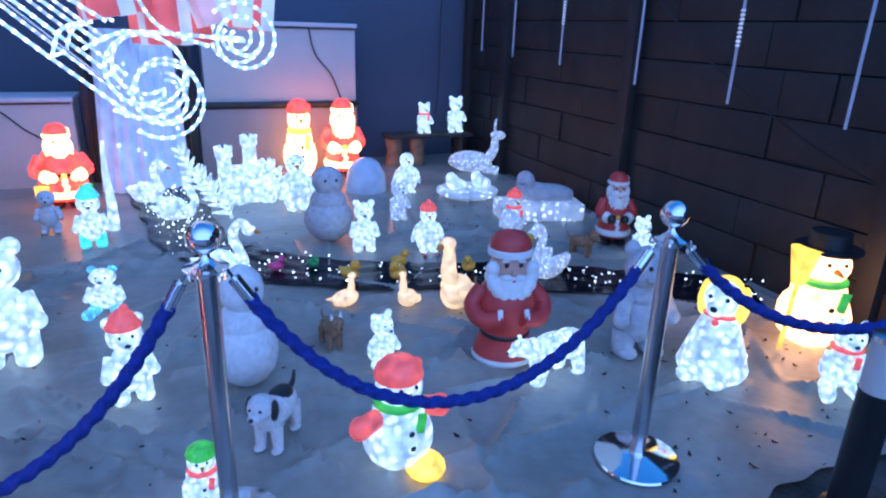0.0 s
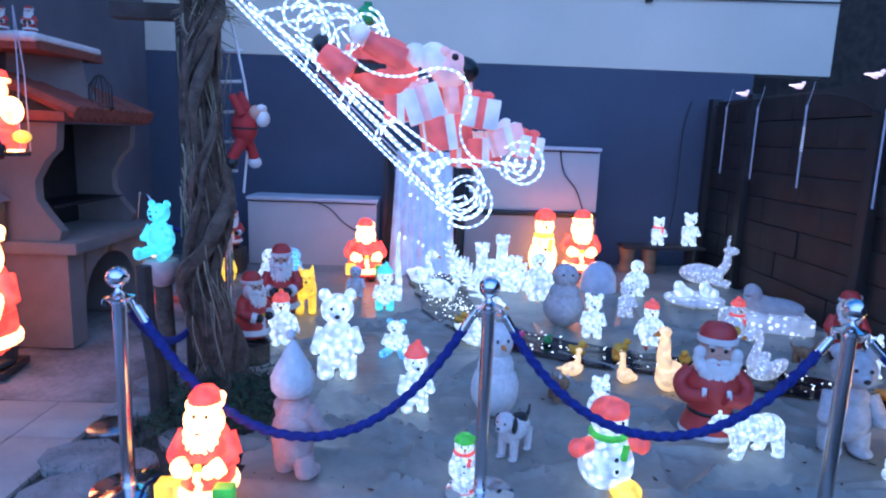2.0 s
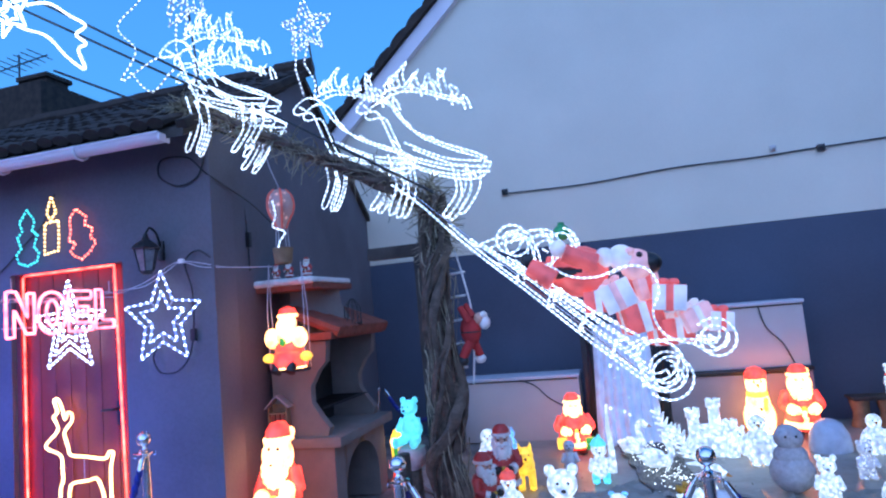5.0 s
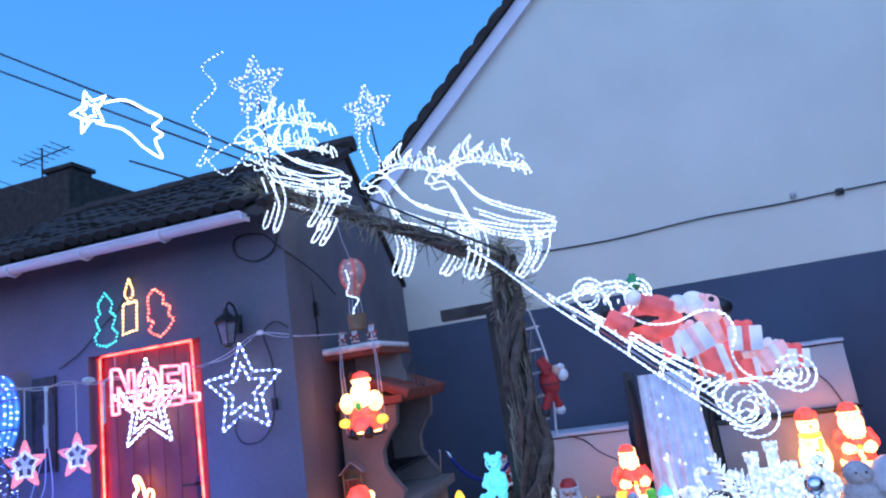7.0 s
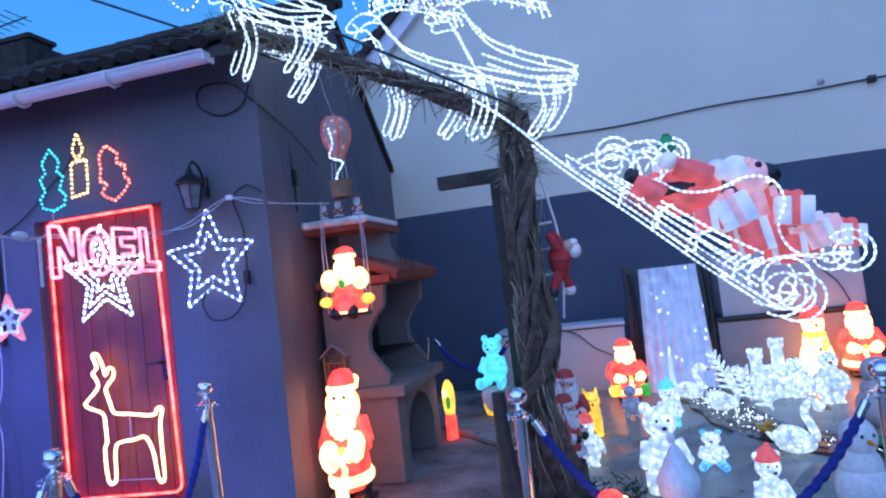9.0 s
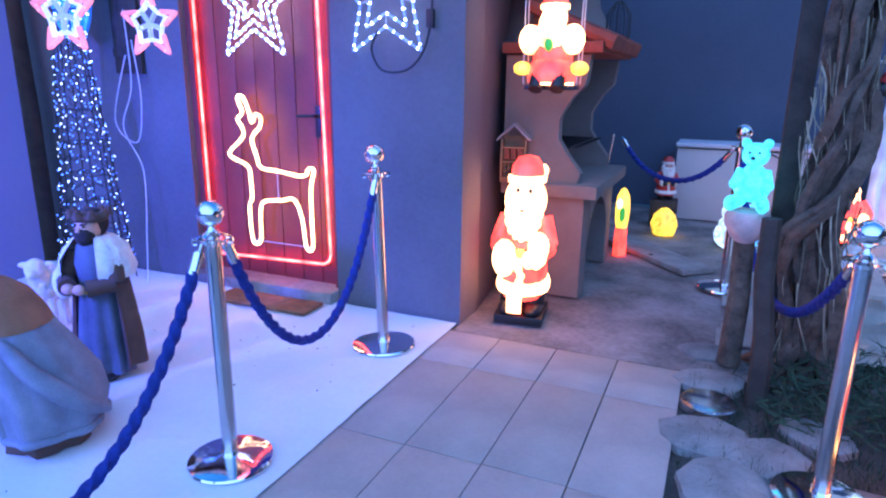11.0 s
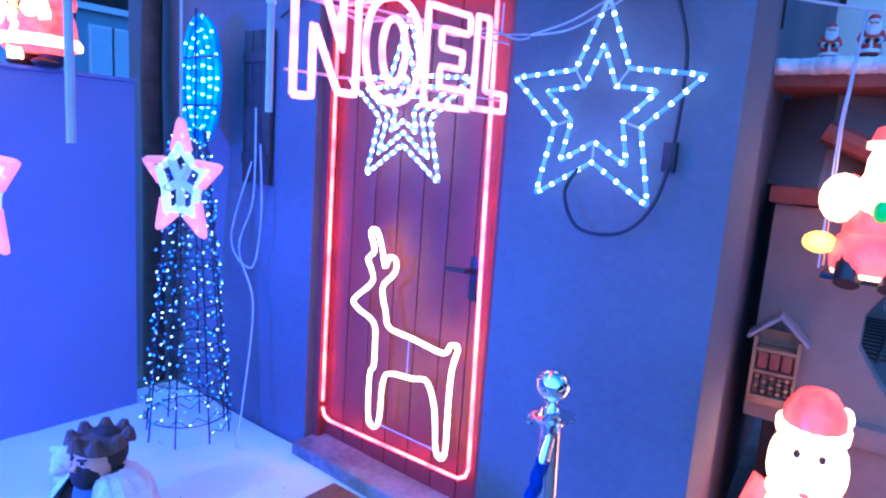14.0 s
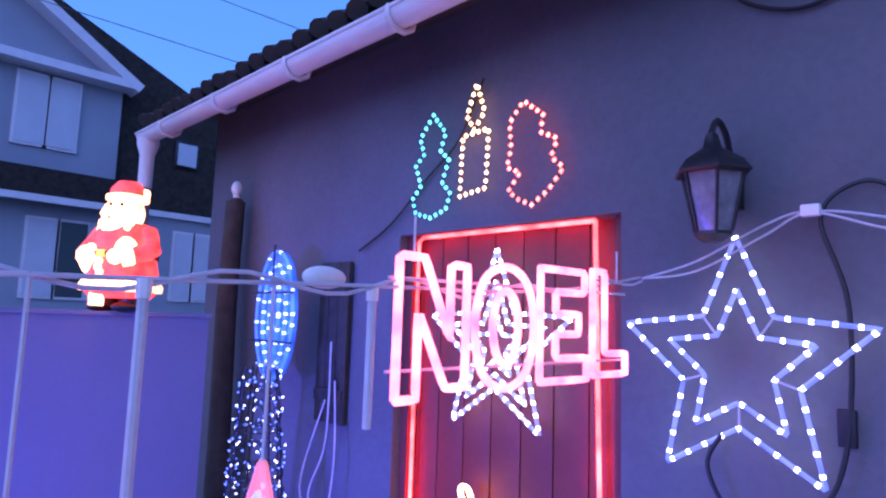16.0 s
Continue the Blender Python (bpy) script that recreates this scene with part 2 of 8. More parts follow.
STAR_PALE = lit("pale_lit_star", (0.55, 0.60, 1.0), 0.22, 1.2, 40)
EMBER = lit("lit_white_bird", (1.0, 0.75, 0.9), 1.1)


# ---- shape helpers ----
def bm_new():
    return bmesh.new()


def paint(verts, mi):
    for v in verts:
        for f in v.link_faces:
            f.material_index = mi


def ball(bm, c, r, mi=0, seg=14, rings=9, turn=None):
    r = (r, r, r) if isinstance(r, (int, float)) else r
    m = Matrix.Translation(c) @ (turn or Matrix.Identity(4)) @ Matrix.Diagonal((*r, 1))
    vs = bmesh.ops.create_uvsphere(bm, u_segments=seg, v_segments=rings, radius=1, matrix=m)["verts"]
    paint(vs, mi)
    return vs


def bead(bm, c, r, mi=0):
    """A small eight-sided lamp."""
    x, y, z = c
    p = [bm.verts.new(q) for q in ((x + r, y, z), (x, y + r, z), (x - r, y, z), (x, y - r, z), (x, y, z + r), (x, y, z - r))]
    for k in range(4):
        for t, o in ((4, 0), (5, 1)):
            q = (p[k], p[(k + 1) % 4], p[t])
            f = bm.faces.new(q if not o else tuple(reversed(q)))
            f.material_index = mi
            f.smooth = True


def rod(bm, a, b, r0, r1=None, mi=0, seg=10, caps=True):
    a, b = Vector(a), Vector(b)
    r1 = r0 if r1 is None else r1
    d = b - a
    m = Matrix.Translation((a + b) / 2) @ d.to_track_quat("Z", "Y").to_matrix().to_4x4()
    vs = bmesh.ops.create_cone(bm, cap_ends=caps, segments=seg, radius1=max(r0, 1e-4), radius2=max(r1, 1e-4), depth=d.length, matrix=m)["verts"]
    paint(vs, mi)
    return vs


def block(bm, c, size, mi=0, turn=None, bevel=0.0):
    m = Matrix.Translation(c) @ (turn or Matrix.Identity(4)) @ Matrix.Diagonal((*size, 1))
    vs = bmesh.ops.create_cube(bm, size=1, matrix=m)["verts"]
    paint(vs, mi)
    if bevel:
        es = list({e for v in vs for e in v.link_edges})
        bmesh.ops.bevel(bm, geom=es, offset=bevel, segments=2, affect="EDGES", profile=0.6, material=mi)
    return vs


def lathe(bm, profile, c=(0, 0, 0), seg=24, mi=0):
    """A turned shape round the z axis from pairs of radius and height."""
    rings = []
    for r, z in profile:
        rings.append([bm.verts.new((c[0] + r * math.cos(2 * math.pi * k / seg), c[1] + r * math.sin(2 * math.pi * k / seg), c[2] + z)) for k in range(seg)])
    for a, b in zip(rings, rings[1:]):
        for k in range(seg):
            f = bm.faces.new((a[k], a[(k + 1) % seg], b[(k + 1) % seg], b[k]))
            f.material_index = mi
            f.smooth = True


def resample(pts, step, closed=False):
    pts = [Vector(p) for p in pts]
    if closed:
        pts = pts + [pts[0]]
    total = sum((b - a).length for a, b in zip(pts, pts[1:]))
    n = max(2, int(total / step))
    out, target, walked = [], 0.0, 0.0
    k = 0
    for i in range(n + 1):
        target = total * i / n
        while k < len(pts) - 2 and walked + (pts[k + 1] - pts[k]).length < target:
            walked += (pts[k + 1] - pts[k]).length
            k += 1
        seg = (pts[k + 1] - pts[k]).length or 1e-6
        out.append(pts[k].lerp(pts[k + 1], min(1, (target - walked) / seg)))
    return out


def smooth_path(pts, per=8, closed=False):
    """A soft curve through the points."""
    p = [Vector(q) for q in pts]
    n = len(p)
    out = []
    for i in range(n if closed else n - 1):
        if closed:
            a, b, c, d = p[i - 1], p[i], p[(i + 1) % n], p[(i + 2) % n]
        else:
            a, b, c, d = p[max(i - 1, 0)], p[i], p[i + 1], p[min(i + 2, n - 1)]
        for k in range(per):
            t = k / per
            out.append(0.5 * ((2 * b) + (c - a) * t + (2 * a - 5 * b + 4 * c - d) * t * t + (3 * b - a - 3 * c + d) * t ** 3))
    if not closed:
        out.append(p[-1])
    return out


def tube(bm, pts, r, seg=6, mi=0, beads=None, taper=None, lobes=0, twist=0.0, depth=0.2):
    """A tube along pts. beads: (every, index): every n-th ring gets that material and is a little fatter."""
    pts = [Vector(p) for p in pts]
    rings = []
    side = None
    run = 0.0
    for i, p in enumerate(pts):
        d = (pts[min(i + 1, len(pts) - 1)] - pts[max(i - 1, 0)])
        d = d.normalized() if d.length > 1e-9 else Vector((0, 0, 1))
        if side is None:
            side = d.orthogonal().normalized()
        side = (side - d * side.dot(d))
        side = side.normalized() if side.length > 1e-6 else d.orthogonal().normalized()
        up = d.cross(side)
        if i:
            run += (p - pts[i - 1]).length
        rr = r * (taper(i / max(1, len(pts) - 1)) if taper else 1.0)
        ring = []
        for k in range(seg):
            a = 2 * math.pi * k / seg
            q = rr * (1 + depth * math.cos(lobes * a + twist * run)) if lobes else rr
            ring.append(bm.verts.new(p + side * (q * math.cos(a)) + up * (q * math.sin(a))))
        rings.append(ring)
    for i, (a, b) in enumerate(zip(rings, rings[1:])):
        m = mi
        if beads and i % beads[0] == 0:
            m = beads[1]
        for k in range(seg):
            f = bm.faces.new((a[k], a[(k + 1) % seg], b[(k + 1) % seg], b[k]))
            f.material_index = m
            f.smooth = True
    for ring, flip in ((rings[0], True), (rings[-1], False)):
        try:
            f = bm.faces.new(list(reversed(ring)) if flip else ring)
            f.material_index = mi
        except ValueError:
            pass


def obj(name, bm, mats, parent=None, m=None, smooth=True, label="", category="", group="", kind=""):
    me = bpy.data.meshes.new(name)
    bmesh.ops.recalc_face_normals(bm, faces=bm.faces[:])
    bm.to_mesh(me)
    bm.free()
    for q in (mats if isinstance(mats, (list, tuple)) else [mats]):
        me.materials.append(q)
    if smooth:
        me.polygons.foreach_set("use_smooth", [True] * len(me.polygons))
        me.set_sharp_from_angle(angle=radians(42))
    ob = new(name, me)
    if parent:
        ob.parent = parent
    if m is not None:
        ob.matrix_basis = m
    return tagged(ob, label, category, group, kind)


def part(name, bm, mat, parent, label=""):
    return obj(name, bm, mat, parent, label=label)


def thing(name, m, label, category, group=""):
    e = new(name)
    e.empty_display_size = 0.1
    e.matrix_basis = m
    return tagged(e, label, category, group)


def wall_slab(name, c, size, mat, label, m=None):
    bm = bm_new()
    block(bm, c, size)
    return obj(name, bm, mat, m=m, smooth=False, label=label, category="wall", kind="structure")

# ---- ground ----
bm = bm_new()
bmesh.ops.create_grid(bm, x_segments=40, y_segments=40, size=400)
obj("ground", bm, CONCRETE, m=pose(0, 0, -0.06), label="worn grey concrete yard around the garden", category="ground", kind="structure")


def cloth(name, x0, x1, y0, y1, step, height, mat, label, keep=None, category="ground cover", edge=None):
    bm = bm_new()
    nx, ny = int((x1 - x0) / step), int((y1 - y0) / step)
    vs = {}
    for i in range(nx + 1):
        for j in range(ny + 1):
            x, y = x0 + i * (x1 - x0) / nx, y0 + j * (y1 - y0) / ny
            if edge:
                y += (1 - (y - y0) / (y1 - y0)) ** 3 * (edge(x) - y0)
            if keep is None or keep(x, y):
                vs[i, j] = bm.verts.new((x, y, height(x, y)))
    for i in range(nx):
        for j in range(ny):
            q = [(i, j), (i + 1, j), (i + 1, j + 1), (i, j + 1)]
            if all(k in vs for k in q):
                bm.faces.new([vs[k] for k in q])
    return obj(name, bm, mat, label=label, category=category, kind="structure")


def crease(x, y, ax, ay, bx, by, w):
    """1 on the line from a to b, falling to 0 at the distance w."""
    dx, dy = bx - ax, by - ay
    t = max(0, min(1, ((x - ax) * dx + (y - ay) * dy) / (dx * dx + dy * dy)))
    d = math.hypot(x - ax - t * dx, y - ay - t * dy)
    return math.exp(-(d / w) ** 2)


rng = random.Random(5)
CREASES = []
for k in range(130):
    cx, cy, an, ln = rng.uniform(-1.6, 3.2), rng.uniform(1.3, 4.6), rng.choice((0.4, -0.5, 1.2, 2.5)) + rng.uniform(-0.5, 0.5), rng.uniform(0.25, 0.9)
    CREASES.append((cx, cy, cx + ln * math.cos(an), cy + ln * math.sin(an), rng.uniform(0.012, 0.028), rng.uniform(0.014, 0.040)))


def tarp_height(x, y):
    z = 0.008 + 0.009 * noise.noise((x * 1.6, y * 1.6, 0)) + 0.0035 * noise.noise((x * 6, y * 6, 3))
    for ax, ay, bx, by, w, h in CREASES:
        if abs(x - (ax + bx) / 2) < 0.7 and abs(y - (ay + by) / 2) < 0.7:
            z += h * crease(x, y, ax, ay, bx, by, w)
    z += 0.022 * crease(x, y, 0.5, 1.80, 2.3, 1.86, 0.022)
    z += 0.02 * crease(x, y, -1.3, 2.25, -0.1, 1.95, 0.05) + 0.016 * crease(x, y, -1.2, 1.85, 0.0, 1.62, 0.04)
    z += 0.03 * crease(x, y, -0.80, 2.89, -0.63, 2.48, 0.03) + 0.028 * crease(x, y, -0.63, 2.48, -0.10, 2.24, 0.028)
    z += 0.022 * crease(x, y, -0.74, 2.55, -0.40, 2.20, 0.02) + 0.014 * crease(x, y, 0.13, 2.10, 0.15, 1.60, 0.016)
    # pressed flat under the barrier posts
    for px, py in ((-1.60, 1.74), (-0.03, 1.76), (1.43, 1.56), (2.75, 1.10)):
        k = min(1.0, max(0.0, (math.hypot(x - px, y - py) - 0.17) / 0.12))
        z = 0.004 + (z - 0.004) * k
    return max(z, 0.0)


def tarp_keep(x, y):
    n = 0.18 * noise.noise((x * 2.2, y * 2.2, 8))
    return x > -1.95 + n and not (x < -1.15 + n * 2 and y < 3.1 + n) 


def tarp_edge(x):
    u = max(0.0, min(1.0, (x - 1.25) / 0.6))
    return 0.95 + 0.30 * u * u * (3 - 2 * u) + 0.05 * noise.noise((x * 2.6, 0, 8)) + 0.02 * noise.noise((x * 9, 0, 3))


cloth("garden_fleece", -2.1, 3.28, 0.95, 7.45, 0.027, tarp_height, TARP, "wrinkled cream ground fleece laid over the garden", tarp_keep, edge=tarp_edge)
cloth("white_cloth", -6.9, -3.43, -2.5, 2.78, 0.045, lambda x, y: 0.006 + 0.006 * noise.noise((x * 2, y * 2, 5)) + 0.004 * noise.noise((x * 7, y * 7, 5)), SHEET,
      "white ground cloth like snow before the door")
cloth("soil_bed", -2.12, -0.9, 0.9, 3.4, 0.05, lambda x, y: -0.035 + 0.03 * noise.noise((x * 5, y * 5, 2)), SOIL, "dark soil bed round the old trunk")
cloth("front_soil", -0.9, 3.4, -0.6, 1.4, 0.07, lambda x, y: -0.04 + 0.025 * noise.noise((x * 5, y * 5, 7)), SOIL, "dark stony soil strip at the garden's front")
cloth("concrete_pad", -3.42, -1.6, 2.70, 7.4, 0.08, lambda x, y: -0.012 + 0.006 * noise.noise((x * 3, y * 3, 4)), CONCRETE, "stained concrete before the barbecue")

# ---- back building ----
bm = bm_new()
block(bm, (-0.6, 7.65, 1.29), (9.0, 0.30, 2.58))
obj("wall_back_lower", bm, NAVY, smooth=False, label="dark blue painted lower part of the gable wall", category="wall", kind="structure")
bm = bm_new()
gable = [(-5.2, 2.584), (4.9, 2.584), (4.9, 9.6), (3.0, 11.35), (-5.2, 3.72)]
front = [bm.verts.new((x, 7.494, z)) for x, z in gable]
rear = [bm.verts.new((x, 7.80, z)) for x, z in gable]
bm.faces.new(front)
bm.faces.new(list(reversed(rear)))
for i in range(5):
    j = (i + 1) % 5
    bm.faces.new((front[i], rear[i], rear[j], front[j]))
obj("wall_back_upper", bm, GABLE, smooth=False, label="cream rendered gable wall of the house behind", category="wall", kind="structure")
bm = bm_new()
slope = math.atan2(11.35 - 3.72, 8.2)
turn = Matrix.Rotation(-slope, 4, "Y")
mid = ((-5.2 + 3.0) / 2, 7.40, (3.72 + 11.35) / 2)
block(bm, (mid[0] - 0.05, 7.44, mid[2] + 0.06), (11.3, 0.12, 0.22), turn=turn)
obj("verge_board", bm, GUTTER, smooth=False, label="pale board along the gable's verge", category="trim", kind="structure")
bm = bm_new()
block(bm, (mid[0] - 0.16, 8.4, mid[2] + 0.19), (11.5, 2.2, 0.10), turn=turn)
for k in range(30):
    u = -5.6 + k * 0.385
    ball(bm, (mid[0] - 0.2 + u * math.cos(slope), 7.42, mid[2] + 0.25 + u * math.sin(slope)), (0.22, 0.12, 0.06), turn=turn, seg=8, rings=5)
obj("roof_back", bm, TILE, label="brown tiled roof of the house behind", category="roof", kind="structure")

# cable with small boxes across the gable
bm = bm_new()
tube(bm, smooth_path([(-1.72, 7.47, 3.42), (-0.6, 7.47, 3.40), (0.6, 7.47, 3.46), (1.7, 7.47, 3.45), (2.5, 7.47, 3.47), (4.9, 7.47, 3.50)], 8), 0.011, 5)
obj("wall_cable", bm, CABLE, label="thin black cable strung across the cream wall", category="cable")
for x, z, s, mt, nm in ((-1.74, 3.44, 0.09, BLACK, "junction_box"), (2.42, 3.46, 0.09, BLACK, "junction_box"), (1.86, 3.54, 0.07, WHITEBOX, "wall_sensor")):
    bm = bm_new()
    block(bm, (0, 0, 0), (s, 0.06, s), bevel=0.008)
    ball(bm, (0, -0.035, 0), (s * 0.34, 0.02, s * 0.34))
    obj(nm, bm, mt, m=pose(x, 7.462, z), label="small box fixed to the cream wall", category="box", group="wall boxes")

# dark tall hedge-like wall beyond the fence
bm = bm_new()
block(bm, (6.6, 9.4, 3.5), (6.0, 0.3, 7.0))
block(bm, (9.5, 3.5, 3.0), (0.3, 12.0, 6.0))
obj("wall_beyond", bm, WOODDARK, smooth=False, label="dark timber side of a shed beyond the fence", category="wall", kind="structure")

# ---- house with the door ----
WY = 2.80
bm = bm_new()
for x0, x1, z0, z1 in ((-7.62, -5.50, 0, 3.56), (-4.30, -3.42, 0, 3.56), (-5.50, -4.30, 2.50, 3.56)):
    block(bm, ((x0 + x1) / 2, WY + 0.15, (z0 + z1) / 2 - 0.03), (x1 - x0, 0.30, z1 - z0 + 0.06))
obj("wall_house_front", bm, GREYWALL, smooth=False, label="rough grey plastered house wall", category="wall", kind="structure")
bm = bm_new()
prof = [(2.80, -0.06), (7.49, -0.06), (7.49, 3.30), (5.0, 4.64), (2.80, 3.40)]
ins = []
for off in (0.0, -0.3):
    ins.append([bm.verts.new((-3.42 - (y - 2.80) * 0.113 + off, y + (0.3005 if (off and y < 3) else 0), z)) for y, z in prof])
bm.faces.new(ins[0])
bm.faces.new(list(reversed(ins[1])))
for i in range(5):
    j = (i + 1) % 5
    bm.faces.new((ins[0][i], ins[1][i], ins[1][j], ins[0][j]))
obj("wall_house_side", bm, GREYWALL, smooth=False, label="grey plastered side wall of the house", category="wall", kind="structure")

# roof with rows of tiles
def roof_edge(y):
    return -3.36 - max(0, y - 2.80) * 0.113


bm = bm_new()
for y0, z0, y1, z1 in ((2.42, 3.36, 5.0, 4.72), (7.6, 3.30, 5.0, 4.72)):
    up = [bm.verts.new(q) for q in ((-8.0, y0, z0), (roof_edge(y0), y0, z0), (roof_edge(y1), y1, z1), (-8.0, y1, z1))]
    dn = [bm.verts.new((v.co.x, v.co.y, v.co.z - 0.08)) for v in up]
    bm.faces.new(up)
    bm.faces.new(list(reversed(dn)))
    for i in range(4):
        j = (i + 1) % 4
        bm.faces.new((up[i], dn[i], dn[j], up[j]))
roof = obj("roof_house", bm, WOODDARK, smooth=False, label="dark tiled pitched roof of the house", category="roof", kind="structure")
rngt = random.Random(9)
bm = bm_new()
rod(bm, (0, 0, 0), (0, 0.331, 0.156), 0.074, 0.060, seg=10)
for v in bm.verts:
    v.co.z = (v.co.z - 0.47 * v.co.y) * 0.62 + 0.47 * v.co.y
tile0 = part("roof_tile", bm, TILE, roof)
tile0.matrix_basis = pose(-7.90, 2.36, 3.41)
for c in range(31):
    for r in range(9):
        if (c or r) and -7.90 + c * 0.15 < roof_edge(2.36 + 2.66 * r / 9) - 0.05:
            t1 = new("roof_tile", tile0.data)
            t1.parent = roof
            t1.matrix_basis = pose(-7.90 + c * 0.15 + rngt.uniform(-0.006, 0.006), 2.36 + 2.66 * r / 9, 3.39 + 1.38 * r / 9 + rngt.uniform(-0.008, 0.016), 0, 0, rngt.uniform(-2, 2))
bm = bm_new()
rod(bm, (0, 0, 0), (0.43, 0, 0.015), 0.13, 0.11, seg=8)
ridge0 = part("ridge_tile", bm, TILE, roof)
ridge0.matrix_basis = pose(-7.95, 5.02, 4.76)
for c in range(1, 11):
    t1 = new("ridge_tile", ridge0.data)
    t1.parent = roof
    t1.matrix_basis = pose(-7.95 + c * 0.40, 5.02, 4.76 + rngt.uniform(0, 0.03))
bm = bm_new()
for k in range(12):
    s = k / 12
    block(bm, (roof_edge(2.42 + 2.6 * s) - 0.01, 2.42 + 2.6 * (s + 0.04), 3.37 + 1.36 * (s + 0.04)), (0.09, 0.26, 0.08), turn=Matrix.Rotation(0.483, 4, "X"), bevel=0.012)
obj("verge_house", bm, TILE, smooth=False, label="dark tile edge over the house's side wall", category="trim", kind="structure")

# gutter, its brackets and the downpipe
g = thing("gutter", pose(0, 0, -0.07), "white plastic half-round gutter along the eaves", "gutter")
bm = bm_new()
n = 10
prev = None
for x in (-7.95, -3.52):
    ring = [bm.verts.new((x, 2.40 - 0.065 * math.cos(math.pi * k / n), 3.38 - 0.065 * math.sin(math.pi * k / n))) for k in range(n + 1)]
    ring += [bm.verts.new((x, 2.40 + 0.058 * math.cos(math.pi * k / n), 3.38 - 0.058 * math.sin(math.pi * k / n))) for k in range(n + 1)]
    if prev:
        for k in range(len(ring)):
            bm.faces.new((prev[k], prev[(k + 1) % len(ring)], ring[(k + 1) % len(ring)], ring[k]))
    prev = ring
block(bm, (-3.518, 2.40, 3.35), (0.012, 0.12, 0.06))
rod(bm, (-7.95, 2.335, 3.382), (-3.52, 2.335, 3.382), 0.010, seg=8)
part("channel", bm, GUTTER, g)
for x in (-4.3, -5.1, -5.9, -6.7, -7.5):
    bm = bm_new()
    tube(bm, [(x, 2.335, 3.39), (x, 2.33, 3.34), (x, 2.36, 3.305), (x, 2.42, 3.30), (x, 2.47, 3.33), (x, 2.48, 3.38)], 0.014, 6)
    part("bracket", bm, GUTTER, g)
bm = bm_new()
lathe(bm, [(0.075, 3.34), (0.075, 3.30), (0.05, 3.22), (0.048, 2.98), (0.045, 2.98)], c=(-7.87, 2.40, 0), seg=16)
part("outlet", bm, GUTTER, g, "white plastic gutter outlet")
bm = bm_new()
rod(bm, (-7.87, 2.40, 3.0), (-7.87, 2.40, 0.07), 0.043, seg=16)
part("downpipe", bm, GREYBOX, g, "grey plastic downpipe")

# door in its recess
d = thing("door_1", pose(-4.90, 2.90, 0), "dark red boarded door with a stone sill", "door")
tagged(d, kind="structure")
bm = bm_new()
for k in range(7):
    block(bm, (-0.486 + k * 0.162, 0.03, 1.27), (0.157, 0.04, 2.40), bevel=0.004)
part("door_leaf", bm, DOORRED, d)
bm = bm_new()
for x in (-0.575, 0.575):
    block(bm, (x, 0.0, 1.27), (0.05, 0.10, 2.40))
block(bm, (0, 0.0, 2.475), (1.10, 0.10, 0.05))
part("door_frame", bm, DOORRED, d)
bm = bm_new()
rod(bm, (0.42, -0.02, 1.22), (0.42, -0.06, 1.22), 0.012)
tube(bm, [(0.42, -0.06, 1.22), (0.36, -0.065, 1.22), (0.30, -0.06, 1.215)], 0.010, 8)
block(bm, (0.42, 0.003, 1.18), (0.045, 0.01, 0.20), bevel=0.003)
part("door_handle", bm, BLACK, d, "black lever handle")
bm = bm_new()
block(bm, (0, -0.06, 0.035), (1.19, 0.26, 0.09), bevel=0.008)
part("door_sill", bm, CONCRETE, d, "stone door sill")

# doormat
bm = bm_new()
block(bm, (0, 0, 0.012), (0.74, 0.22, 0.022), bevel=0.006)
obj("doormat", bm, MAT, m=pose(-4.70, 2.55, 0.012, 0, 0, 1), label="brown coir doormat before the red door", category="doormat")

# blue-grey screen wall at the side of the porch
wall_slab("wall_screen", (-6.72, -0.4, 0.99), (0.10, 5.6, 2.02), SCREEN, "blue-grey painted screen wall")
bm = bm_new()
block(bm, (-6.72, -0.4, 2.012), (0.13, 5.62, 0.02))
obj("screen_coping", bm, SCREEN, smooth=False, label="thin coping on the screen wall", category="trim", kind="structure")
# dark timber pole and pipe in the corner beside the screen
bm = bm_new()
tube(bm, [(-7.02, 2.68, 0), (-7.01, 2.68, 1.2), (-7.04, 2.68, 2.1), (-7.03, 2.69, 2.76)], 0.075, 10, taper=lambda t: 1 - 0.15 * t)
ball(bm, (-7.03, 2.69, 2.76), (0.06, 0.045, 0.03))
obj("timber_pole", bm, WOODDARK, label="dark weathered timber pole against the wall", category="pole")
bm = bm_new()
ball(bm, (0, 0, 0.05), (0.035, 0.035, 0.05))
rod(bm, (0, 0, -0.02), (0, 0, 0.02), 0.02)
obj("pole_cap", bm, WHITEPAINT, m=pose(-7.03, 2.69, 2.80), label="small white cap on the timber pole", category="cap")

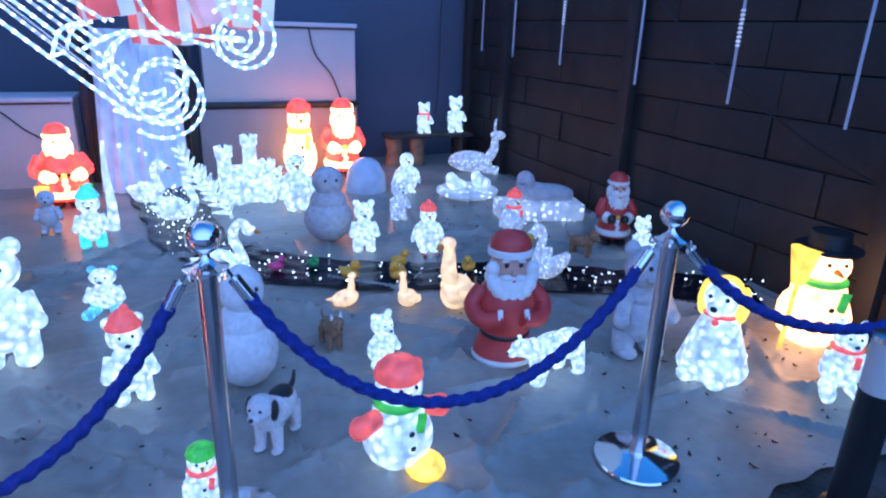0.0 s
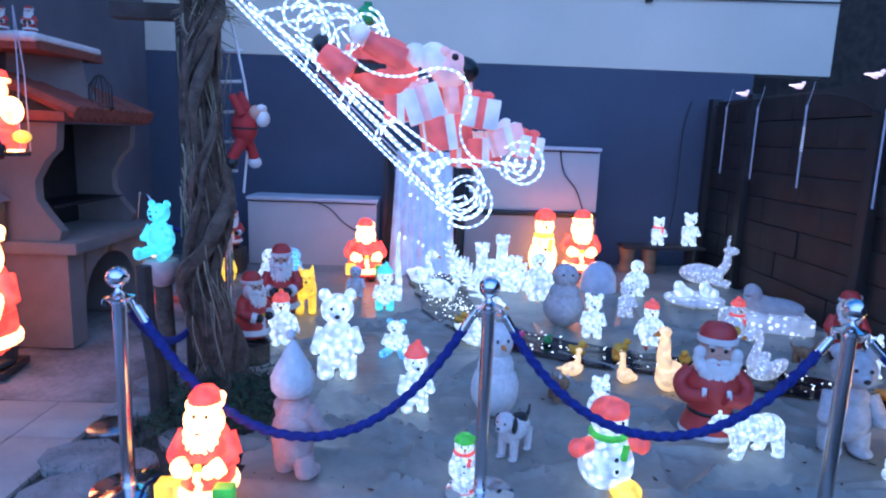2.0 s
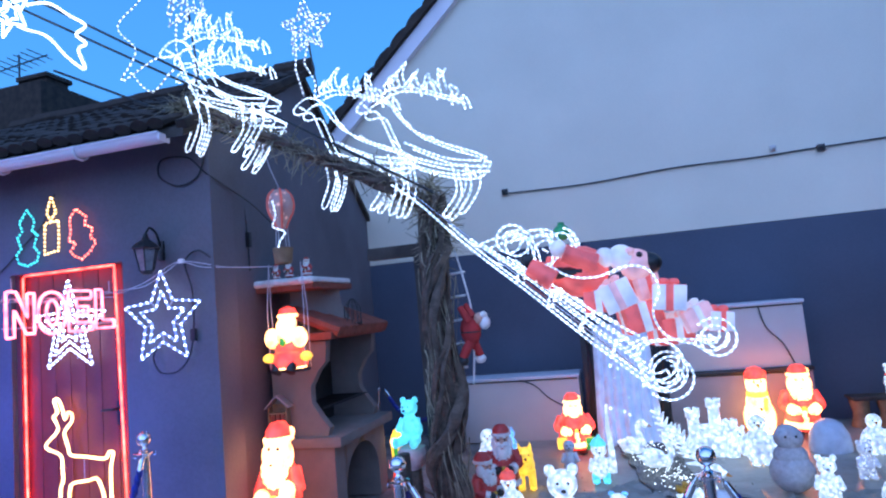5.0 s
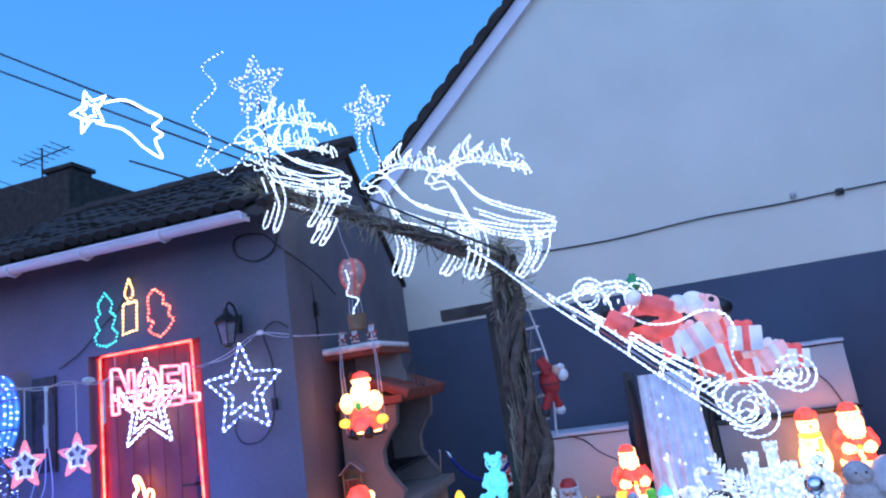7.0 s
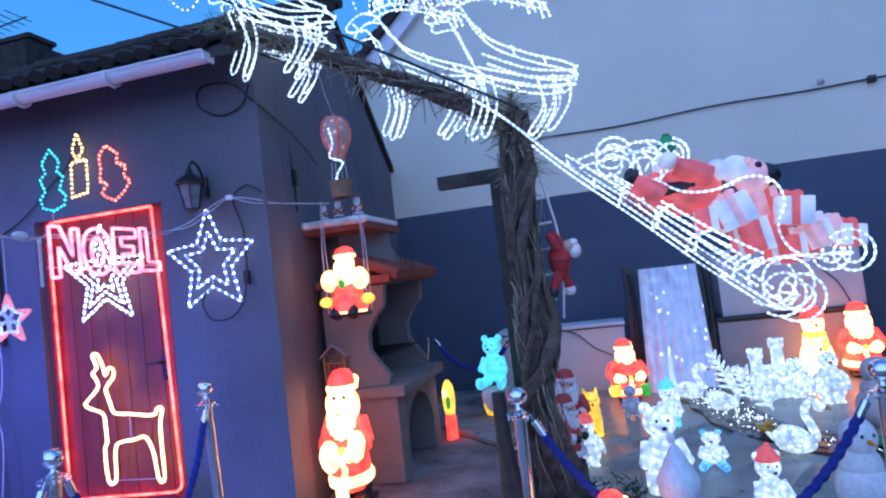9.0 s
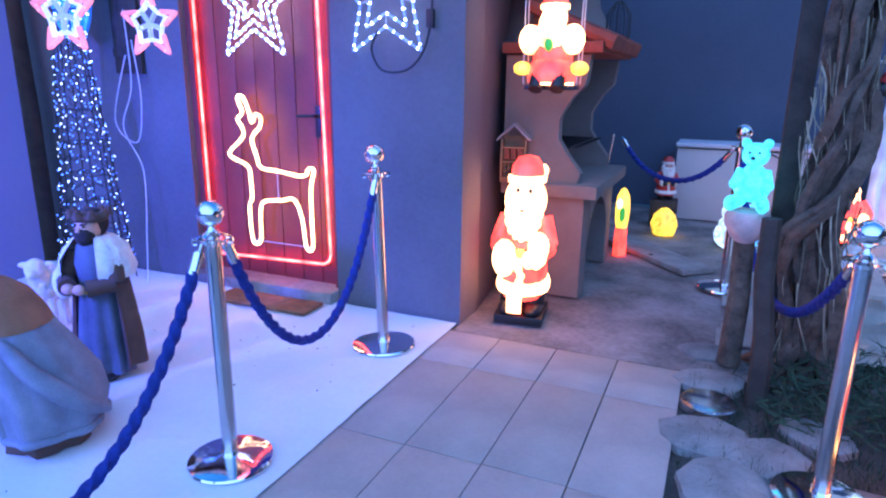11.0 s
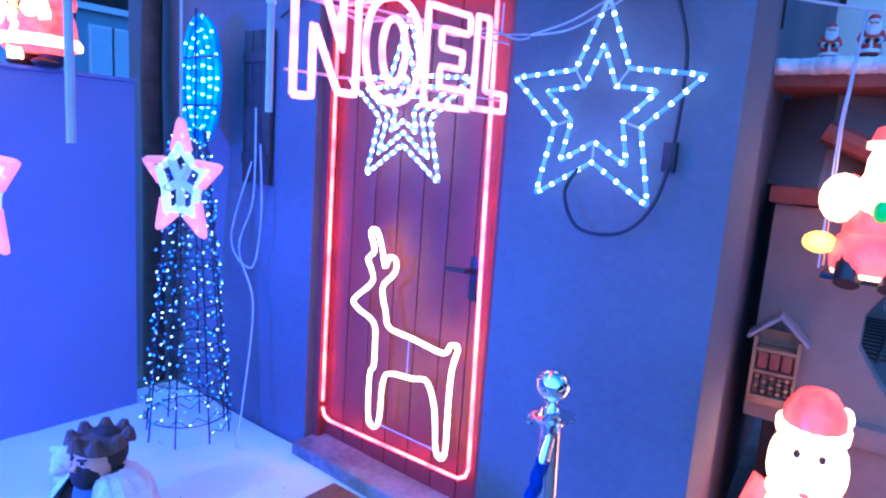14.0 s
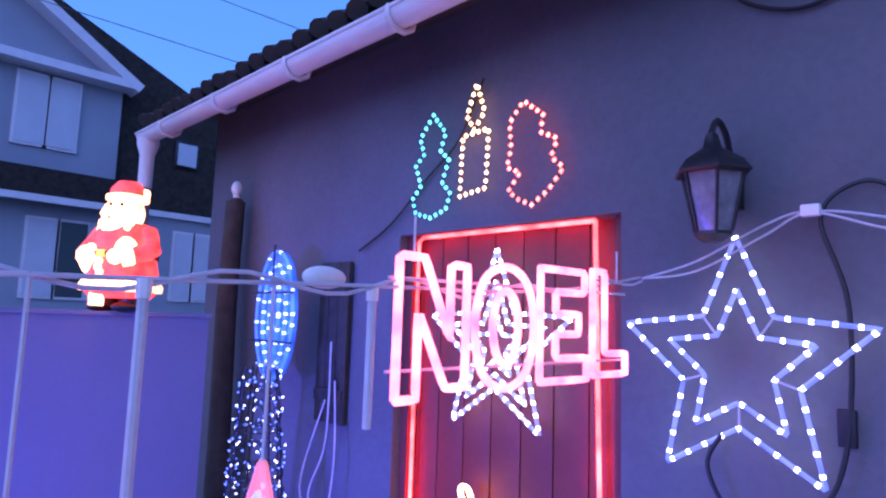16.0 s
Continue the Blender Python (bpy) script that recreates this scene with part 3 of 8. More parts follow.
# paving slabs
pv = thing("paving", pose(0, 0, 0), "beige concrete slabs of the garden path", "paving")
tagged(pv, kind="structure")
bm = bm_new()
block(bm, (0, 0, 0), (0.330, 0.775, 0.05), bevel=0.003)
slab0 = part("slab", bm, PAVING, pv)
slab0.matrix_basis = pose(-3.28, 2.24 + 0.22, -0.028) @ Matrix.Diagonal((1, 0.56, 1, 1))
for c in range(4):
    for r in range(0, 9):
        if c == 0 and r == 0:
            continue
        s = new("slab", slab0.data)
        s.parent = pv
        if r == 0:
            s.matrix_basis = pose(-3.28 + c * 0.335, 2.46, -0.028) @ Matrix.Diagonal((1, 0.56, 1, 1))
        else:
            s.matrix_basis = pose(-3.28 + c * 0.335, 2.24 - 0.39 - (r - 1) * 0.78, -0.028 + 0.002 * ((c * 7 + r * 3) % 3))
for c in range(8):
    for r in range(2, 9):
        s = new("slab", slab0.data)
        s.parent = pv
        s.matrix_basis = pose(-1.94 + c * 0.335, 2.24 - 0.39 - (r - 1) * 0.78 - 1.0, -0.03 + 0.002 * ((c * 5 + r * 3) % 3))
bm = bm_new()
block(bm, (-2.72, -1.0, -0.05), (1.5, 7.6, 0.03))
part("paving_bed", bm, SOIL, pv, "dark joints between the slabs")

# ---- fence along the garden ----
fn = thing("fence", pose(0, 0, 0), "dark brown fence of broad boards between posts", "fence")
tagged(fn, kind="structure")
rngf = random.Random(3)
POSTS_Y = (7.35, 6.35, 4.25, 2.02, -0.2, -2.4)
for y in POSTS_Y:
    bm = bm_new()
    block(bm, (3.37, y, 1.10), (0.13, 0.12, 2.26), bevel=0.008)
    part("post", bm, FENCE, fn)
for a, b in zip(POSTS_Y, POSTS_Y[1:]):
    hi, lo = a - 0.06, b + 0.06
    for r in range(8):
        z0 = 0.0 + r * 0.275
        cuts = [lo] + sorted(rngf.uniform(lo + 0.3, hi - 0.3) for _ in range(1 if hi - lo < 1.5 else 2)) + [hi]
        for p, q in zip(cuts, cuts[1:]):
            if q - p < 0.12:
                continue
            bm = bm_new()
            dx = rngf.uniform(-0.008, 0.012)
            block(bm, (3.40 + dx, (p + q) / 2, z0 + 0.135), (0.045, q - p - 0.006, 0.267), bevel=0.005)
            part("board", bm, FENCE, fn)
    bm = bm_new()
    block(bm, (3.44, (hi + lo) / 2, 1.1), (0.02, hi - lo, 2.2))
    part("backing", bm, BLACK, fn)

# ---- neighbouring houses in the distance ----
h = thing("neighbour_house", pose(-25, 0, 0), "pale gabled house with shutters, dark roof and white boards", "house", "neighbouring houses")


def yz_prism(pts, x0, x1):
    bm = bm_new()
    a = [bm.verts.new((x0, y, z)) for y, z in pts]
    b = [bm.verts.new((x1, y, z)) for y, z in pts]
    bm.faces.new(a)
    bm.faces.new(list(reversed(b)))
    for i in range(len(pts)):
        j = (i + 1) % len(pts)
        bm.faces.new((a[i], b[i], b[j], a[j]))
    return bm


part("wall", yz_prism([(-4.2, 0), (7.4, 0), (7.4, 9.3), (1.6, 13.1), (-4.2, 9.3)], -3, 0), NEIGHBOUR, h)
part("side_wall", yz_prism([(7.4, 0), (13.0, 0), (13.0, 5.5), (7.4, 5.5)], -4, -0.3), NEIGHBOUR, h)
part("main_roof", yz_prism([(13.2, 5.45), (13.2, 8.75), (9.7, 9.85), (4.6, 12.1), (-6, 12.1), (-6, 5.45)], -6, -0.25), TILE, h)
part("porch_roof", yz_prism([(-4.2, 5.2), (7.6, 5.2), (7.6, 5.4), (7.4, 6.1), (-4.2, 6.1)], 0.002, 0.7), TILE, h)
for sg in (-1, 1):
    bm = bm_new()
    block(bm, (0.35, 1.6 + sg * 3.05, 11.25), (0.75, 7.4, 0.30), turn=Matrix.Rotation(-sg * 0.58, 4, "X"))
    part("barge_board", bm, GUTTER, h, "white barge board")
bm = bm_new()
block(bm, (0.76, 2.6, 5.18), (0.16, 10.4, 0.20))
block(bm, (-0.2, 10.0, 5.35), (0.16, 3.6, 0.20))
part("gutter", bm, GUTTER, h)
for y, z, wy, wz, mt in ((4.9, 7.95, 0.78, 2.1, SHUTTER), (5.72, 7.95, 0.78, 2.1, SHUTTER), (6.35, 3.5, 0.75, 2.3, DARKGLASS), (5.5, 3.5, 0.75, 2.3, SHUTTER), (7.2, 3.5, 0.6, 2.3, SHUTTER), (2.6, 3.5, 1.6, 2.5, DARKGLASS), (9.9, 3.6, 0.62, 2.3, SHUTTER), (10.62, 3.6, 0.62, 2.3, SHUTTER)):
    bm = bm_new()
    block(bm, (0.03 if y < 7.6 else -0.28, y, z), (0.12, wy + 0.16, wz + 0.16))
    fr = part("window", bm, GUTTER, h)
    bm = bm_new()
    block(bm, (0.10 if y < 7.6 else -0.21, y, z), (0.04, wy, wz))
    part("pane", bm, mt, fr)
bm = bm_new()
block(bm, (-0.22, 9.75, 7.56), (0.12, 0.86, 0.98), bevel=0.02)
sk = part("skylight", bm, DARKGLASS, h, "dark frame of the roof's skylight")
bm = bm_new()
block(bm, (-0.14, 9.75, 7.56), (0.05, 0.66, 0.78))
part("pane", bm, SHUTTER, sk)
bm = bm_new()
block(bm, (0.36, 4.4, 9.30), (0.72, 6.4, 0.26))
part("pediment_board", bm, GUTTER, h, "white board under the gable")
bm = bm_new()
block(bm, (0, 0, 0.6), (0.9, 0.7, 1.8))
block(bm, (0, 0, 1.53), (1.05, 0.85, 0.12))
obj("chimney", bm, TILE, m=pose(-15.0, 12.0, 7.6), smooth=False, label="brick chimney on a far roof", category="chimney")
bm = bm_new()
block(bm, (0, 0, -2.2), (6, 4, 4.0))
rr = obj("far_roof", bm, TILE, m=pose(-16.5, 12.5, 8.6), smooth=False, label="dark far roof below the chimney", category="roof", kind="structure")
bm = bm_new()
rod(bm, (0, 0, 0), (0, 0, 2.6), 0.03, seg=6)
rod(bm, (-0.9, 0, 2.2), (0.9, 0.2, 2.5), 0.025, seg=6)
for k in range(7):
    rod(bm, (-0.8 + k * 0.26, -0.4, 2.22 + k * 0.045), (-0.8 + k * 0.26, 0.5, 2.22 + k * 0.045), 0.015, seg=5)
obj("tv_antenna", bm, CABLE, m=pose(-17.6, 13.5, 8.4), label="television antenna on a far roof", category="antenna")
# overhead wires
for a, b in (((-14.0, 2.7, 10.55), (-1.5, 2.65, 2.62)), ((-14.0, 2.9, 10.1), (-3.2, 2.75, 3.62)), ((-4.9, 2.75, 4.2), (-3.1, 2.95, 3.3)), ((-24.0, 1.26, 10.9), (-14.0, 8.93, 6.78)), ((-22.0, 7.49, 12.04), (-12.0, 8.18, 6.83))):
    bm = bm_new()
    rod(bm, a, b, 0.010, seg=6)
    obj("overhead_wire", bm, CABLE, label="black overhead wire against the evening sky", category="wire", group="overhead wires")

# ---- barrier posts and ropes ----
def barrier_post():
    e = thing("barrier_post", pose(0, 0, 0), "chrome barrier post with a ball top and round base", "barrier post", "barrier posts")
    bm = bm_new()
    lathe(bm, [(0.0, 0.0), (0.160, 0.0), (0.162, 0.006), (0.158, 0.014), (0.12, 0.024), (0.06, 0.032), (0.034, 0.036), (0.034, 0.05), (0.0, 0.05)], seg=32)
    part("base", bm, CHROME, e)
    bm = bm_new()
    lathe(bm, [(0.029, 0.03), (0.029, 0.885), (0.0, 0.887)], seg=16)
    part("pole", bm, STEEL, e)
    bm = bm_new()
    lathe(bm, [(0.029, 0.862), (0.037, 0.866), (0.037, 0.880), (0.060, 0.884), (0.063, 0.890), (0.038, 0.896), (0.022, 0.910), (0.014, 0.918), (0.013, 0.932), (0.018, 0.936)], seg=20)
    part("crown", bm, CHROME, e)
    bm = bm_new()
    ball(bm, (0, 0, 0.975), 0.047, seg=24, rings=16)
    part("ball", bm, CHROME, e)
    for k in range(4):
        bm = bm_new()
        a = math.pi / 4 + k * math.pi / 2
        c, s = math.cos(a), math.sin(a)
        tube(bm, smooth_path([(0.050 * c, 0.050 * s, 0.888), (0.064 * c, 0.064 * s, 0.885), (0.066 * c, 0.066 * s, 0.868), (0.052 * c, 0.052 * s, 0.866)], 4), 0.004, 6)
        part("hook_ring", bm, CHROME, e)
    return e


POSTS = {"a": (-3.66, 1.06), "b": (-3.667, 2.282), "c": (-1.60, 1.74), "d": (-0.03, 1.76), "e": (1.43, 1.56), "f": (2.75, 1.10), "g": (-1.93, 4.24), "k": (-2.86, 4.80), "h": (-3.62, -0.52)}
first = barrier_post()
first.matrix_basis = pose(*POSTS["a"], 0.012)
for key in "bcdefgh":
    copy_thing(first, pose(*POSTS[key], 0.012, 0, -2.0 if key == "b" else 0, 0) @ Matrix.Scale({"b": 1.09, "g": 1.15}.get(key, 1.0), 4))


def barrier_rope(a, b, sag, ends=(0.88, 0.88)):
    (ax, ay), (bx, by) = POSTS[a], POSTS[b]
    e = thing("barrier_rope", pose(0, 0, 0), "twisted blue rope with chrome ends hanging between posts", "rope", "barrier ropes")
    d = Vector((bx - ax, by - ay, 0)).normalized()
    p0, p1 = Vector((ax, ay, ends[0])) + d * 0.06, Vector((bx, by, ends[1])) - d * 0.06
    pts = []
    for k in range(91):
        t = k / 90
        q = p0.lerp(p1, t)
        q.z -= sag * (1 - (2 * t - 1) ** 2) * (1 - 0.12 * math.sin(math.pi * t))
        pts.append(q)
    pts = resample(pts, 0.011)
    n = len(pts)
    bm = bm_new()
    tube(bm, pts[8:n - 8], 0.0190, 15, lobes=3, twist=105, depth=0.24)
    part("cord", bm, ROPE, e)
    for seq in (pts[2:10], list(reversed(pts[n - 10:n - 2]))):
        bm = bm_new()
        tube(bm, seq, 0.0195, 12)
        part("end_cap", bm, CHROME, e)
        bm = bm_new()
        tube(bm, [seq[0] - (seq[1] - seq[0]) * 3, seq[0]], 0.005, 6)
        ball(bm, seq[0], 0.011, seg=8, rings=6)
        part("snap_hook", bm, CHROME, e)
    return e


barrier_rope("h", "a", 0.74)
barrier_rope("a", "b", 0.70, (0.88, 0.965))
barrier_rope("c", "d", 0.68)
barrier_rope("d", "e", 0.58)
barrier_rope("e", "f", 0.36)
barrier_rope("c", "g", 0.62, (0.88, 1.01))
barrier_rope("g", "k", 0.32, (1.01, 1.02))
bm = bm_new()
rod(bm, (-2.92, 4.80, 0.80), (-2.89, 4.80, 1.03), 0.010)
ball(bm, (-2.89, 4.80, 1.03), 0.016, seg=10, rings=7)
obj("rope_hook", bm, STEEL, label="steel pin on the barbecue shelf holding the rope", category="hook")


# ---- figures ----
def at(x, y, yaw=0.0, z=0.012, s=1.0):
    return pose(x, y, z, 0, 0, yaw) @ Matrix.Scale(s, 4)


def snowman(x, y, h, yaw=0, z=0.012, body=None, hat=None, scarf=None, nose=True, arms=None, label="white light-up snowman with lamps showing inside", feet=None, buttons=True, brim=None, group="light-up figures"):
    body = body or LED_WHITE
    e = thing("snowman_figure", at(x, y, yaw, z, h), label, "snowman", group)
    bm = bm_new()
    ball(bm, (0, 0, 0.27), (0.29, 0.27, 0.28))
    ball(bm, (0, 0, 0.48), (0.22, 0.20, 0.18))
    part("body", bm, body, e)
    bm = bm_new()
    ball(bm, (0, -0.01, 0.73), (0.19, 0.18, 0.18))
    part("head", bm, body, e)
    if hat is not None:
        bm = bm_new()
        if brim:
            lathe(bm, [(0.0, 0.86), (0.25, 0.85), (0.25, 0.875), (0.16, 0.885), (0.15, 1.0), (0.0, 1.0)], seg=18)
        else:
            lathe(bm, [(0.19, 0.80), (0.198, 0.83), (0.175, 0.89), (0.12, 0.94), (0.0, 0.965)], seg=16)
            ball(bm, (0.17, 0.02, 0.86), 0.045, seg=10, rings=7)
        part("hat", bm, hat, e)
    if scarf is not None:
        bm = bm_new()
        lathe(bm, [(0.17, 0.55), (0.20, 0.575), (0.20, 0.605), (0.16, 0.63)], seg=18)
        block(bm, (0.09, -0.215, 0.47), (0.075, 0.025, 0.17), bevel=0.008, turn=Matrix.Rotation(0.15, 4, "Y"))
        part("scarf", bm, scarf, e)
    if nose:
        bm = bm_new()
        rod(bm, (0, -0.17, 0.72), (0, -0.28, 0.71), 0.03, 0.006, seg=8)
        part("nose", bm, ORANGE, e)
    for s in (-1, 1):
        bm = bm_new()
        ball(bm, (s * 0.065, -0.172, 0.77), 0.018, seg=8, rings=6)
        part("eye", bm, BLACK, e)
    if buttons:
        for zz in (0.30, 0.41):
            bm = bm_new()
            ball(bm, (0, -0.262 if zz < 0.35 else -0.235, zz), (0.025, 0.014, 0.025), seg=8, rings=6)
            part("button", bm, BLACK, e)
    if arms is not None:
        for s in (-1, 1):
            bm = bm_new()
            rod(bm, (s * 0.18, -0.03, 0.50), (s * 0.33, -0.06, 0.47), 0.075, 0.085)
            ball(bm, (s * 0.35, -0.06, 0.47), (0.085, 0.08, 0.10))
            part("arm", bm, arms, e)
    if feet is not None:
        bm = bm_new()
        ball(bm, (0.13, -0.22, 0.075), (0.16, 0.17, 0.10))
        part("foot", bm, feet, e)
    return e


def bear(x, y, h, yaw=0, z=0.012, body=None, scarf=None, hat=None, arms_out=False, label="white light-up bear with small lamps showing inside", category="bear", group="light-up figures", ears=True, muzzle=True, sit=False, trim=None):
    body = body or LED_WHITE
    trim = trim or body
    e = thing(category.replace(" ", "_") + "_figure", at(x, y, yaw, z, h), label, category, group)
    bm = bm_new()
    ball(bm, (0, 0, 0.34), (0.20 if not sit else 0.25, 0.18, 0.24))
    ball(bm, (0, -0.02, 0.52), (0.15, 0.14, 0.12))
    part("body", bm, body, e)
    bm = bm_new()
    ball(bm, (0, -0.02, 0.76), (0.18, 0.17, 0.165))
    if muzzle:
        ball(bm, (0, -0.17, 0.72), (0.085, 0.08, 0.065))
    part("head", bm, body, e)
    if ears:
        for s in (-1, 1):
            bm = bm_new()
            ball(bm, (s * 0.135, 0.0, 0.91), (0.065, 0.04, 0.07))
            part("ear", bm, trim, e)
    for s in (-1, 1):
        bm = bm_new()
        if arms_out:
            rod(bm, (s * 0.13, 0, 0.56), (s * 0.36, -0.05, 0.60), 0.08, 0.065)
            ball(bm, (s * 0.36, -0.05, 0.60), 0.072)
        else:
            rod(bm, (s * 0.15, -0.02, 0.54), (s * 0.22, -0.12, 0.36), 0.075, 0.06)
            ball(bm, (s * 0.22, -0.12, 0.36), 0.066)
        part("arm", bm, body, e)
        bm = bm_new()
        if sit:
            rod(bm, (s * 0.13, -0.05, 0.14), (s * 0.20, -0.30, 0.10), 0.10, 0.085)
            ball(bm, (s * 0.20, -0.32, 0.12), (0.085, 0.06, 0.11))
        else:
            rod(bm, (s * 0.11, 0, 0.22), (s * 0.12, -0.02, 0.06), 0.10, 0.09)
            ball(bm, (s * 0.12, -0.06, 0.05), (0.09, 0.13, 0.05))
        part("leg", bm, trim, e)
        bm = bm_new()
        ball(bm, (s * 0.06, -0.175, 0.80), 0.018, seg=8, rings=6)
        part("eye", bm, BLACK, e)
    bm = bm_new()
    ball(bm, (0, -0.25, 0.735), (0.03, 0.02, 0.022), seg=8, rings=6)
    part("nose", bm, BLACK, e)
    if scarf is not None:
        bm = bm_new()
        lathe(bm, [(0.15, 0.585), (0.18, 0.605), (0.18, 0.635), (0.14, 0.655)], seg=18)
        block(bm, (0.08, -0.18, 0.50), (0.07, 0.02, 0.16), bevel=0.006)
        part("scarf", bm, scarf, e)
    if hat is not None:
        bm = bm_new()
        lathe(bm, [(0.175, 0.85), (0.185, 0.885), (0.13, 0.97), (0.05, 1.04), (0.0, 1.05)], seg=16)
        ball(bm, (0.03, 0, 1.05), 0.045, seg=10, rings=7)
        part("hat", bm, hat, e)
    return e


def penguin(x, y, h, yaw=0, z=0.012, body=None, hat=None, scarf=None, skis=None, label="white light-up penguin with small lamps inside"):
    body = body or LED_WHITE
    e = thing("penguin_figure", at(x, y, yaw, z, h), label, "penguin", "light-up figures")
    bm = bm_new()
    lathe(bm, [(0.0, 0.02), (0.17, 0.04), (0.23, 0.18), (0.24, 0.34), (0.19, 0.52), (0.13, 0.60), (0.0, 0.62)], seg=18)
    part("body", bm, body, e)
    bm = bm_new()
    ball(bm, (0, -0.01, 0.72), (0.16, 0.155, 0.16))
    part("head", bm, body, e)
    bm = bm_new()
    rod(bm, (0, -0.15, 0.71), (0, -0.25, 0.69), 0.035, 0.005, seg=8)
    part("beak", bm, ORANGE, e)
    for s in (-1, 1):
        bm = bm_new()
        ball(bm, (s * 0.25, -0.02, 0.36), (0.05, 0.10, 0.19), turn=Matrix.Rotation(-s * 0.3, 4, "Y"))
        part("wing", bm, body, e)
        bm = bm_new()
        ball(bm, (s * 0.10, -0.10, 0.025), (0.08, 0.13, 0.028))
        part("foot", bm, body, e)
        bm = bm_new()
        ball(bm, (s * 0.055, -0.145, 0.755), 0.017, seg=8, rings=6)
        part("eye", bm, BLACK, e)
        if skis is not None:
            bm = bm_new()
            tube(bm, [(s * 0.12, 0.30, 0.0), (s * 0.12, -0.3, 0.0), (s * 0.12, -0.42, 0.02), (s * 0.12, -0.50, 0.07)], 0.03, 6)
            part("ski", bm, skis, e)
    if scarf is not None:
        bm = bm_new()
        lathe(bm, [(0.13, 0.555), (0.17, 0.575), (0.17, 0.61), (0.12, 0.63)], seg=18)
        block(bm, (0.08, -0.19, 0.46), (0.08, 0.02, 0.18), bevel=0.006)
        part("scarf", bm, scarf, e)
    if hat is not None:
        bm = bm_new()
        lathe(bm, [(0.155, 0.80), (0.165, 0.835), (0.12, 0.93), (0.0, 0.97)], seg=16)
        ball(bm, (0, 0, 0.97), 0.045, seg=10, rings=7)
        part("hat", bm, hat, e)
    return e


def santa(x, y, h, yaw=0, z=0.012, glow=True, label="light-up Santa figure in red with a white beard", base=False, wide=1.0, extra=None, name="santa_figure", sx=0.93):
    """One plain moulded mesh: suit, beard, fur trim, boots."""
    mats = [LIT_RED, LIT_WHITE, LIT_SKIN, BLACK, LIT_YELLOW, LIT_GREEN] if glow else [REDPAINT, WHITEPAINT, SKIN, BLACK, YELLOW, GREEN]
    bm = bm_new()
    w = wide
    lathe(bm, [(0.0, 0.10), (0.19 * w, 0.10), (0.235 * w, 0.16), (0.225 * w, 0.30), (0.20 * w, 0.45), (0.20 * w, 0.56), (0.15 * w, 0.66), (0.0, 0.70)], seg=20, mi=0)
    lathe(bm, [(0.20 * w, 0.145), (0.258 * w, 0.15), (0.265 * w, 0.19), (0.245 * w, 0.225), (0.20 * w, 0.225)], seg=20, mi=1)
    lathe(bm, [(0.195 * w, 0.395), (0.222 * w, 0.40), (0.222 * w, 0.435), (0.195 * w, 0.44)], seg=20, mi=3)
    block(bm, (0, -0.215 * w, 0.417), (0.06, 0.03, 0.05), mi=4, bevel=0.006)
    ball(bm, (0, -0.02, 0.76), (0.135, 0.13, 0.14), mi=2)
    ball(bm, (0, -0.10, 0.655), (0.135, 0.10, 0.135), mi=1)
    ball(bm, (0, -0.155, 0.60), (0.095, 0.06, 0.11), mi=1)
    for s in (-1, 1):
        ball(bm, (s * 0.115, -0.05, 0.73), (0.055, 0.08, 0.10), mi=1, seg=10, rings=7)
        ball(bm, (s * 0.05, -0.175, 0.722), (0.055, 0.03, 0.024), mi=1, seg=10, rings=6)
        ball(bm, (s * 0.05, -0.135, 0.795), (0.016, 0.012, 0.016), mi=3, seg=8, rings=5)
        ball(bm, (s * 0.05, -0.137, 0.825), (0.03, 0.015, 0.012), mi=1, seg=8, rings=5)
        rod(bm, (s * 0.17 * w, 0.0, 0.60), (s * 0.25 * w, -0.06, 0.44), 0.075, 0.07, mi=0)
        rod(bm, (s * 0.25 * w, -0.06, 0.45), (s * 0.14 * w, -0.20, 0.40), 0.068, 0.060, mi=0)
        rod(bm, (s * 0.175 * w, -0.16, 0.415), (s * 0.13 * w, -0.215, 0.395), 0.075, 0.075, mi=1)
        ball(bm, (s * 0.095 * w, -0.235, 0.395), 0.058, mi=1 if glow else 3, seg=10, rings=7)
        rod(bm, (s * 0.10, 0, 0.14), (s * 0.10, -0.01, 0.03), 0.095, 0.09, mi=3)
        ball(bm, (s * 0.105, -0.06, 0.035), (0.085, 0.14, 0.04), mi=3)
    ball(bm, (0, -0.155, 0.765), (0.028, 0.03, 0.025), mi=2, seg=8, rings=6)
    # curls along the beard, fur down the coat front
    for k in range(9):
        a = math.pi * (k / 8)
        ball(bm, (0.125 * math.cos(a), -0.12 - 0.05 * math.sin(a), 0.655 - 0.135 * math.sin(a)), (0.032, 0.032, 0.036), mi=1, seg=8, rings=5)
    for k in range(4):
        ball(bm, (0.012 * math.sin(k * 2.0), -0.222 * w - 0.006, 0.235 + 0.042 * k), (0.034, 0.022, 0.03), mi=1, seg=8, rings=5)
    ball(bm, (0, -0.205, 0.685), (0.022, 0.012, 0.010), mi=0, seg=8, rings=5)
    lathe(bm, [(0.11, 0.83), (0.155, 0.838), (0.158, 0.872), (0.12, 0.885)], c=(0, -0.015, 0), seg=18, mi=1)
    lathe(bm, [(0.138, 0.87), (0.128, 0.93), (0.08, 0.985), (0.0, 1.0)], c=(0, -0.01, 0), seg=16, mi=0)
    ball(bm, (0.12, 0.03, 0.90), 0.042, mi=1, seg=10, rings=7)
